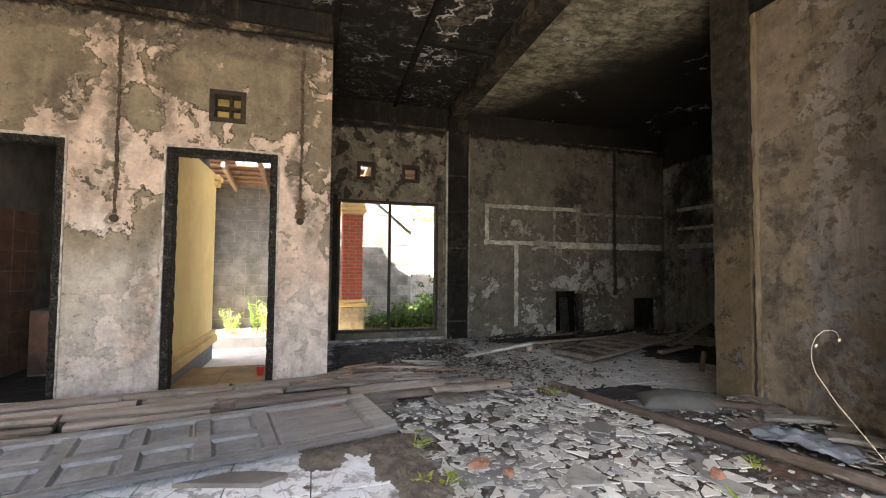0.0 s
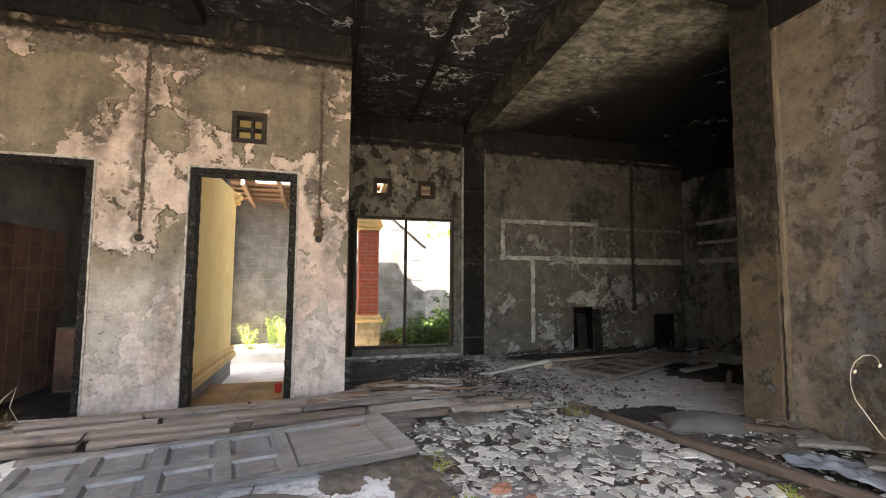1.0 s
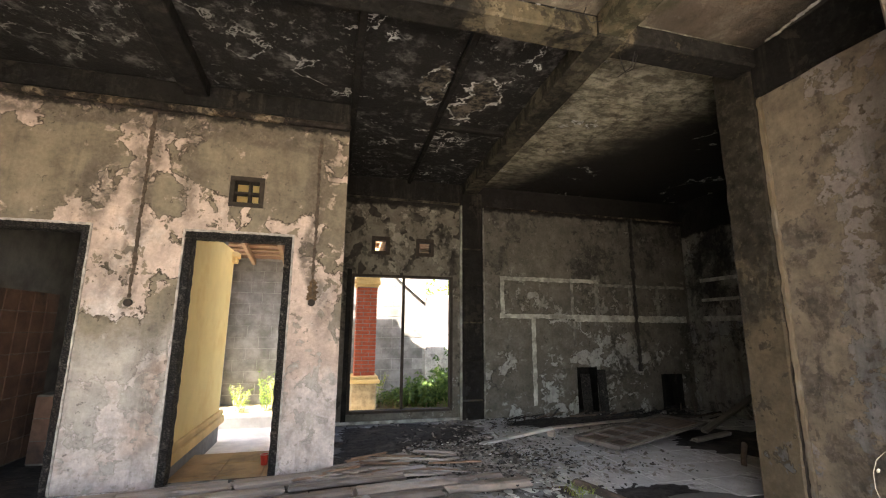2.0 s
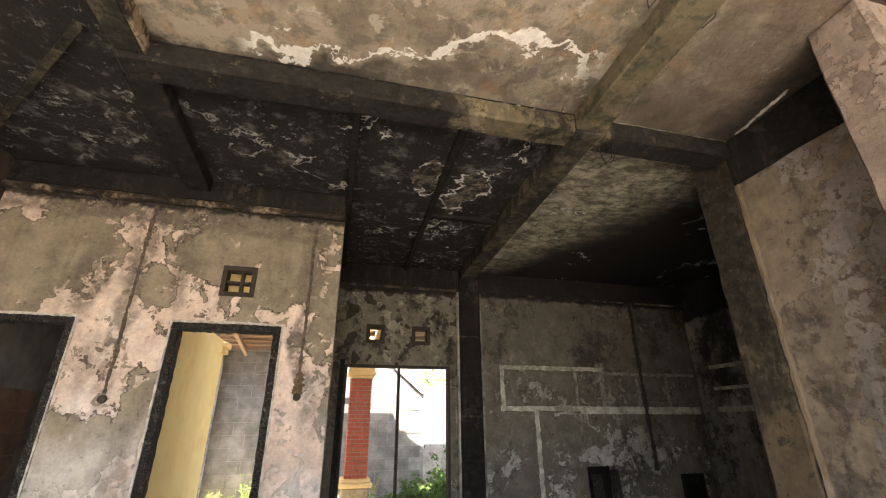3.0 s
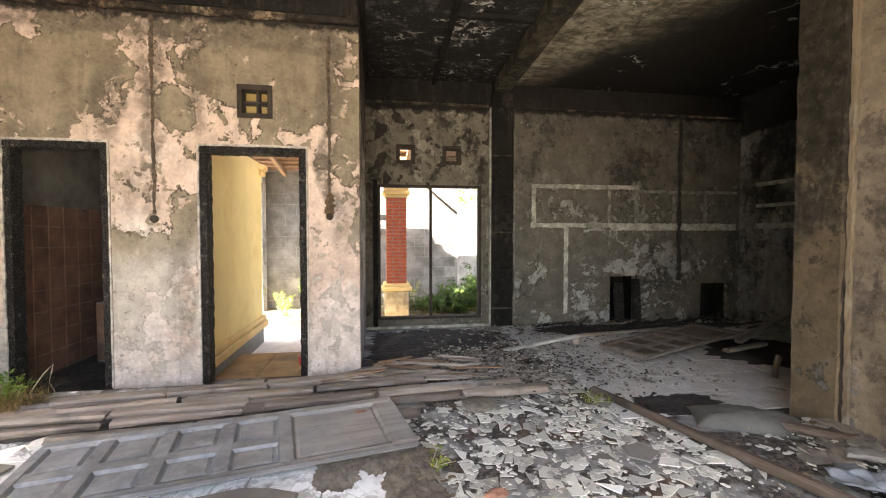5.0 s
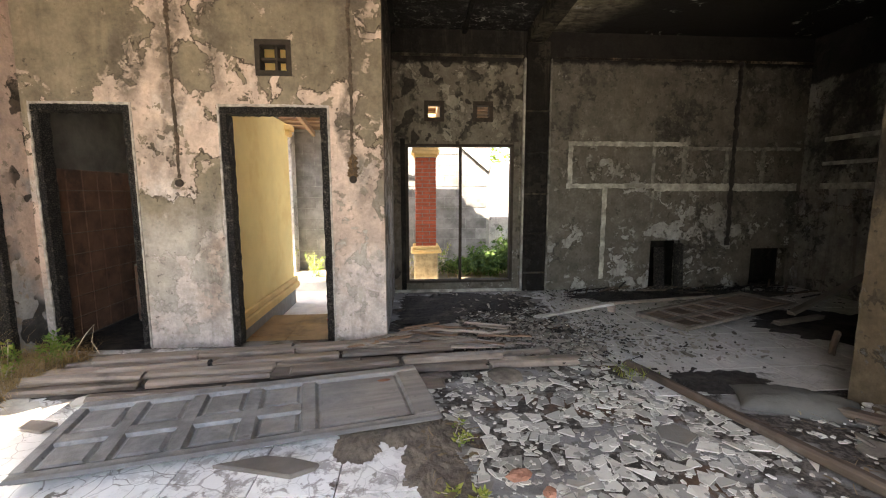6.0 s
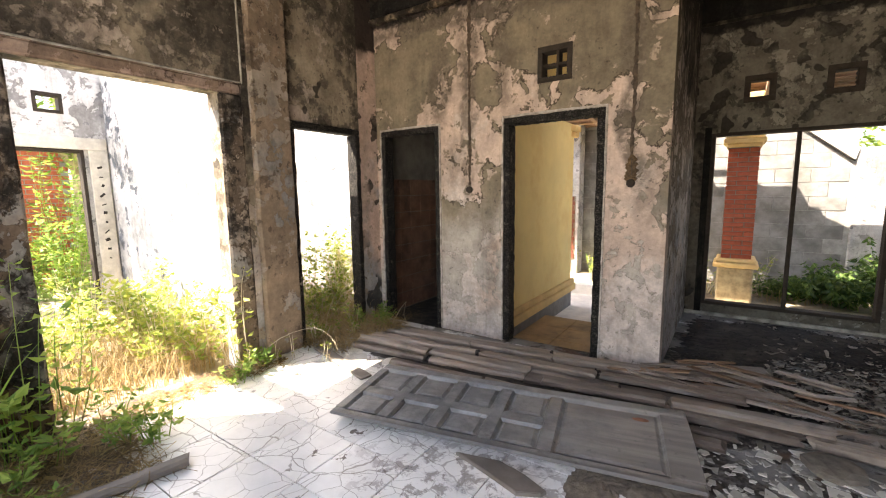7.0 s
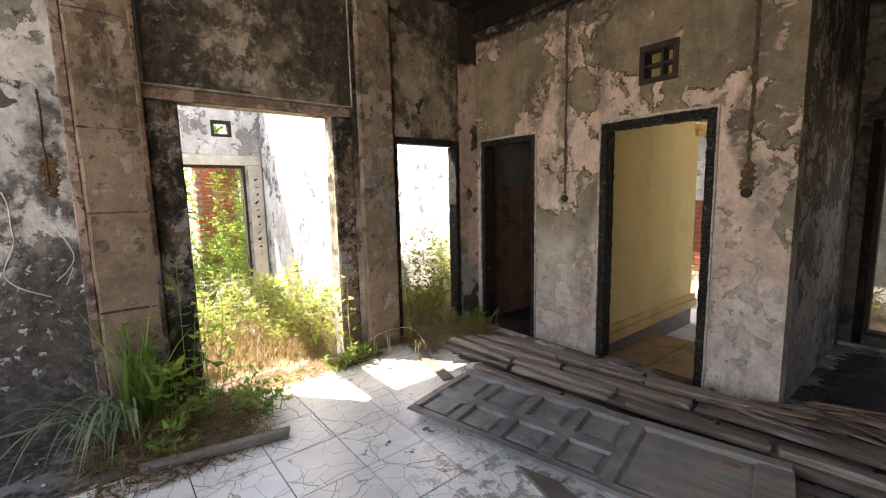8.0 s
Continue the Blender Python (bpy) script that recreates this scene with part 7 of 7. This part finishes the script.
# clumps that have grown into the room
for x, y, h, n, s, mat in ((-2.26, 1.02, 0.92, 3, 0.10, M_LEAF_DEEP), (-2.15, 0.88, 0.70, 3, 0.085, M_LEAF_DEEP), (-2.05, 1.2, 0.34, 3, 0.06, M_LEAF_DEEP), (-2.40, 0.90, 1.05, 3, 0.085, M_LEAF_DEEP), (-2.38, 0.62, 0.95, 3, 0.095, M_LEAF_DEEP),
                           (-2.22, 0.78, 0.60, 4, 0.11, M_LEAF_DEEP), (-2.05, 0.92, 0.33, 5, 0.08, M_LEAF_DEEP), (-1.92, 0.75, 0.20, 5, 0.06, M_LEAF_DEEP), (-1.72, 0.72, 0.15, 4, 0.05, M_LEAF_DEEP), (-1.84, 1.34, 0.28, 9, 0.065, M_LEAF_DEEP), (-1.95, 1.22, 0.20, 6, 0.06, M_LEAF_DEEP),
                           (-2.25, 2.12, 0.22, 6, 0.05, M_LEAF), (-2.36, 2.16, 0.72, 4, 0.085, M_LEAF), (-2.32, 2.35, 0.2, 6, 0.06, M_LEAF_DEEP), (-2.34, 2.22, 0.85, 3, 0.075, M_LEAF), (-2.2, 2.05, 0.18, 8, 0.05, M_LEAF_DEEP),
                           (-2.42, 2.98, 0.26, 6, 0.05, M_LEAF), (-2.42, 3.1, 0.25, 5, 0.05, M_LEAF), (-2.38, 3.45, 0.28, 5, 0.055, M_LEAF), (-2.30, 3.58, 0.24, 6, 0.05, M_LEAF_DEEP), (-2.15, 3.66, 0.2, 6, 0.045, M_LEAF_DEEP), (-2.3, 3.75, 0.24, 6, 0.05, M_LEAF_DEEP), (-2.25, 3.3, 0.18, 5, 0.045, M_LEAF),
                           (0.93, 2.35, 0.05, 5, 0.035, M_LEAF), (0.98, 1.9, 0.06, 5, 0.04, M_LEAF), (0.85, 1.42, 0.06, 5, 0.04, M_LEAF), (2.1, 1.12, 0.12, 3, 0.055, M_LEAF), (1.65, 1.1, 0.07, 4, 0.04, M_LEAF), (2.66, 1.56, 0.07, 2, 0.038, M_LEAF)):
    weed(x, y, 0.0, h, 0.12 if h < 0.5 else 0.16, n, int(x * 1000 + y * 10), mat, s, "green weed growing through the broken floor", 13)
# yard plants seen through the window and the passage
for i in range(20):
    x = rnd.uniform(1.7, 3.3)
    weed(x, rnd.uniform(7.3, 8.1), -0.06, rnd.uniform(0.25, 0.5) + 0.42 * (x - 1.7), 0.45, 9, 400 + i, M_LEAF_YARD, 0.105, "dark green shrub by the block wall", 26, 0.9)
for i in range(9):
    weed(1.75 + 0.26 * i, 8.85 + 0.35 * (i % 3), -0.26, rnd.uniform(2.9, 3.5), 0.5, 7, 420 + i, M_LEAF_FAR, 0.17, "tall sunlit shrub behind the boundary wall", 40, 0.4)
for i in range(14):
    weed(rnd.uniform(-2.2, 1.3), rnd.uniform(7.25, 8.2), -0.06, rnd.uniform(0.25, 0.6), 0.25, 8, 450 + i, M_LEAF, 0.05, "yellow-green weed along the yard kerb", 18)
for i in range(6):
    weed(rnd.uniform(-1.2, -0.3), rnd.uniform(7.3, 7.9), -0.06, rnd.uniform(0.25, 0.8), 0.18, 6, 520 + i, M_LEAF_DEEP, 0.042, "yellow-green weed along the yard kerb", 18)
for i in range(5):
    weed(rnd.uniform(1.25, 1.7), rnd.uniform(7.4, 7.9), -0.06, rnd.uniform(0.3, 0.5), 0.2, 7, 540 + i, M_LEAF_YARD, 0.08, "dark green shrub by the block wall", 18, 0.5)
for i in range(5):
    weed(rnd.uniform(2.3, 4.5), 9.2 + rnd.random(), -0.27, rnd.uniform(2.7, 3.3), 0.8, 9, 480 + i, M_LEAF, 0.2, "tall sunlit shrub behind the yard wall", 40)


def tuft(name, n, box, h, w, droop, material, seed, label, lean=1.0, fan=(0.0, 6.2832), sag=None):
    rnd = random.Random(seed)
    bl = []
    for _ in range(n):
        p = Vector((rnd.uniform(box[0], box[1]), rnd.uniform(box[2], box[3]), box[4]))
        a = rnd.uniform(*fan)
        bl.append((p, Vector((math.cos(a), math.sin(a), 0)) * lean, h * rnd.uniform(0.4, 1.1), w * rnd.uniform(0.6, 1.2), droop * rnd.uniform(0.4, 1.3)))
    return tagged(blade_mesh(name, bl, material, None, sag, 10 if sag else 4), label, "grass", kind="stuff")


tuft("tall_grass", 40, (-2.36, -2.18, 0.52, 0.74, -0.01), 1.0, 0.017, 0.38, M_GRASS, 1, "tall green grass against the smoked wall")
tuft("drooping_grass", 60, (-2.34, -2.14, 0.40, 0.62, -0.01), 1.2, 0.0125, 0.52, M_ARC, 8, "drooping grass blades on the floor edge", 1.0, (-2.3, 0.2), 0.93)
tuft("dry_grass", 2500, (-4.4, -2.72, 0.3, 2.5, -0.06), 0.42, 0.0028, 1.1, M_STRAW, 2, "dry yellow grass in the roofless room")
tuft("dry_grass", 1700, (-4.0, -2.45, 2.85, 4.2, -0.06), 0.48, 0.0028, 1.2, M_STRAW, 3, "dry yellow grass in the roofless room")
tuft("dry_grass", 500, (-2.45, -1.95, 0.3, 1.6, 0.0), 0.16, 0.0025, 2.0, M_STRAW, 4, "matted dry grass at the doorway")
tuft("dry_grass", 300, (-2.46, -2.25, 1.5, 2.4, 0.0), 0.16, 0.0022, 1.8, M_STRAW, 5, "matted dry grass at the doorway")
tuft("dry_grass", 700, (-2.46, -2.0, 2.85, 3.9, 0.0), 0.30, 0.0024, 1.5, M_STRAW, 6, "matted dry grass in the corner")
tuft("brown_grass", 500, (-2.47, -1.98, 2.84, 3.82, 0.0), 0.26, 0.0022, 1.7, M_RUSSET, 14, "matted brown grass heaped in the corner")
tuft("dry_grass", 480, (-2.9, -2.45, 2.85, 3.7, -0.06), 0.45, 0.0025, 1.1, M_STRAW, 15, "matted dry grass in the narrow doorway")
tuft("brown_grass", 420, (-2.35, -1.62, 0.45, 1.25, 0.0), 0.16, 0.002, 2.2, M_RUSSET, 16, "matted brown grass at the doorway")
tuft("brown_grass", 1400, (-4.2, -2.75, 0.3, 2.5, -0.06), 0.62, 0.0022, 0.7, M_RUSSET, 12, "tall russet seeding grass in the roofless room")
tuft("brown_grass", 1100, (-3.9, -2.5, 2.85, 4.2, -0.06), 0.72, 0.0022, 0.7, M_RUSSET, 13, "tall russet seeding grass in the roofless room")
tuft("yard_grass", 700, (0.4, 3.4, 7.2, 8.3, -0.06), 0.28, 0.003, 1.2, M_STRAW, 7, "dry grass by the block wall")
tuft("green_grass", 90, (2.25, 2.55, 3.0, 3.25, 0.0), 0.09, 0.003, 1.3, M_LEAF, 9, "small patch of green grass on ash")


def litter(name, n, boxes, seed, label, size=1.0, material=None):
    """Dead stems and leaves lying flat."""
    rnd = random.Random(seed)
    vs, fs = [], []
    for _ in range(n):
        x0, x1, y0, y1 = rnd.choice(boxes)
        ln, w = rnd.uniform(0.02, 0.10) * size, rnd.uniform(0.0012, 0.0035)
        if rnd.random() < 0.15:
            ln, w = rnd.uniform(0.02, 0.04), rnd.uniform(0.006, 0.014)
        m = pose(rnd.uniform(x0, x1), rnd.uniform(y0, y1), 0.004 + rnd.random() ** 2 * 0.045, rnd.gauss(0, 12), rnd.gauss(0, 12), rnd.uniform(0, 360))
        b = len(vs)
        bend = rnd.uniform(-0.25, 0.25) * ln
        vs.extend(tuple(m @ Vector(p)) for p in ((-ln, -w, 0), (-ln, w, 0), (0, bend - w, 0.004), (0, bend + w, 0.004), (ln, -w, 0), (ln, w, 0)))
        fs.extend(((b, b + 2, b + 3, b + 1), (b + 2, b + 4, b + 5, b + 3)))
    me = bpy.data.meshes.new(name)
    me.from_pydata(vs, [], fs)
    me.materials.append(material or M_LITTER)
    tagged(new(name, me), label, "plant litter", kind="stuff")


litter("plant_litter", 2600, ((-2.45, -1.75, 0.2, 1.3), (-2.45, -2.2, 1.2, 2.5), (-2.45, -1.95, 2.8, 3.8), (-2.3, -1.5, 0.5, 1.2), (-2.3, -1.42, 0.3, 0.9), (-2.2, -1.4, 0.6, 1.3)), 31, "dead stems and leaves lying by the doorway")
litter("dry_straw", 900, ((-2.45, -1.5, 0.25, 1.3), (-2.45, -2.2, 1.3, 2.5), (-2.2, -1.45, 0.5, 1.25), (-2.45, -1.95, 2.8, 3.8)), 33, "pale dry straw lying by the doorway", 1.5, M_STRAW)
litter("plant_litter", 260, ((0.75, 1.1, 1.0, 2.6), (2.6, 3.5, 0.7, 2.4)), 32, "dead stems scattered on the rubble", 0.45)


def stalk(pts, r, label, heads=()):
    bm = tube(pts, [r * (1 - 0.6 * i / (len(pts) - 1)) for i in range(len(pts))], 5)
    for p in heads:
        bmesh.ops.create_icosphere(bm, subdivisions=1, radius=1, matrix=pose(*p, 20, 0, 30) @ Matrix.Diagonal((0.005, 0.005, 0.009, 1)))
    ob = mesh_object("dry_stalk", bm, M_STALK)
    return tagged(ob, label, "stalk")


stalk([(2.50, 0.45, 0.0), (2.45, 0.66, 0.15), (2.395, 0.88, 0.36), (2.335, 1.0, 0.55), (2.30, 1.05, 0.66), (2.295, 1.06, 0.71), (2.305, 1.065, 0.76), (2.33, 1.065, 0.80), (2.37, 1.06, 0.825), (2.41, 1.055, 0.828), (2.435, 1.05, 0.815), (2.445, 1.05, 0.79)], 0.0017, "pale dry stalk with a drooping tip", ((2.445, 1.05, 0.785), (2.325, 1.062, 0.765)))
stalk([(-2.14, 2.66, 0.27), (-2.06, 2.68, 0.285), (-1.98, 2.70, 0.27), (-1.90, 2.71, 0.23), (-1.84, 2.71, 0.18), (-1.80, 2.70, 0.13)], 0.0032, "bare twig arching over the floor")
stalk([(-2.40, 2.30, 0.0), (-2.37, 2.35, 0.08), (-2.33, 2.41, 0.15), (-2.28, 2.48, 0.205), (-2.21, 2.57, 0.25), (-2.14, 2.66, 0.27)], 0.0045, "bare twig arching over the floor")
stalk([(-2.1, 3.72, 0.02), (-1.98, 3.75, 0.22), (-1.90, 3.74, 0.30), (-1.92, 3.72, 0.16), (-1.85, 3.7, 0.06)], 0.004, "thin dry twig by the dark doorway")
for x, y, z, sd in ((-2.21, 2.57, 0.22, 1), (-2.0, 2.69, 0.24, 2), (-2.3, 2.45, 0.16, 3)):
    weed(x, y, 0.0, z + 0.03, 0.04, 2, 900 + sd, M_LEAF, 0.05, "green weed growing through the broken floor", 5)
for pts in (((2.40, 2.33, 3.345), (2.44, 2.36, 3.27), (2.50, 2.40, 3.22), (2.56, 2.38, 3.25), (2.57, 2.33, 3.345)), ((2.52, 2.30, 3.345), (2.53, 2.36, 3.25), (2.46, 2.44, 3.20)),
            ((2.02, 2.16, 3.495), (1.98, 2.13, 3.42), (2.05, 2.16, 3.38), (2.14, 2.14, 3.40), (2.20, 2.16, 3.345)), ((1.80, 1.05, 3.495), (1.90, 1.10, 3.43), (2.02, 1.22, 3.40), (2.06, 1.14, 3.44), (2.05, 1.05, 3.495)),
            ((2.33, 1.28, 3.40), (2.42, 1.26, 3.41), (2.46, 1.20, 3.44), (2.44, 1.16, 3.495))):
    ob = mesh_object("bent_wire", tube(pts, 0.004, 5), M_PIPE)
    tagged(ob, "rusty bent wire hanging from a beam", "wire")

# ---- floor tiles and blocks ----
tile_mesh = bpy.data.meshes.new("tile")
bm = box_mesh((-0.197, -0.197, -0.011), (0.197, 0.197, 0.0), 0.0015)
bm.to_mesh(tile_mesh)
bm.free()
tile_mesh.materials.append(M_TILE)
rnd = random.Random(5)


def tiled(x, y):
    """Where tiles are still whole."""
    if x < -1.6 and y < 1.3:
        return False
    if y > 3.3 and x > 0.5:
        return not (x < 2.55 and y < 5.0) and not (x > 4.2 and y < 3.9 and x > 5.0)
    if 2.45 < x and y > 2.75:
        return True
    return x < 0.95


for i in range(-4, 24):
    for j in range(-2, 18):
        x, y = -0.85 + 0.4 * i + 0.2, 1.36 + 0.4 * j - 0.6 + 0.2
        if not (ROOM_W - 0.1 < x < EAST - 0.1 and y < BACK - 0.1) or not tiled(x, y) or (x < SIDE and y > FRONT - 0.1) or (x > ROOM_E and y < 2.6):
            continue
        ob = new("tile", tile_mesh)
        ob.parent = floor
        ob.matrix_world = pose(x, y, rnd.uniform(-0.0015, 0.001), rnd.gauss(0, 0.12), rnd.gauss(0, 0.12), 90 * rnd.randrange(4))

block_mesh = bpy.data.meshes.new("block")
bm = box_mesh((-0.1985, -0.05, -0.0965), (0.1985, 0.02, 0.0965), 0.004)
bm.to_mesh(block_mesh)
bm.free()
block_mesh.materials.append(M_BLOCK)
for i in range(14):
    for j in range(13):
        x = -3.3 + 0.405 * i + (0.2 if j % 2 else 0)
        if x > 2.05:
            continue
        ob = new("block", block_mesh)
        ob.parent = block_wall
        ob.matrix_world = pose(x, 8.385 + rnd.uniform(-0.003, 0.003), 0.0 + 0.2 * j, 0, 0, 0)
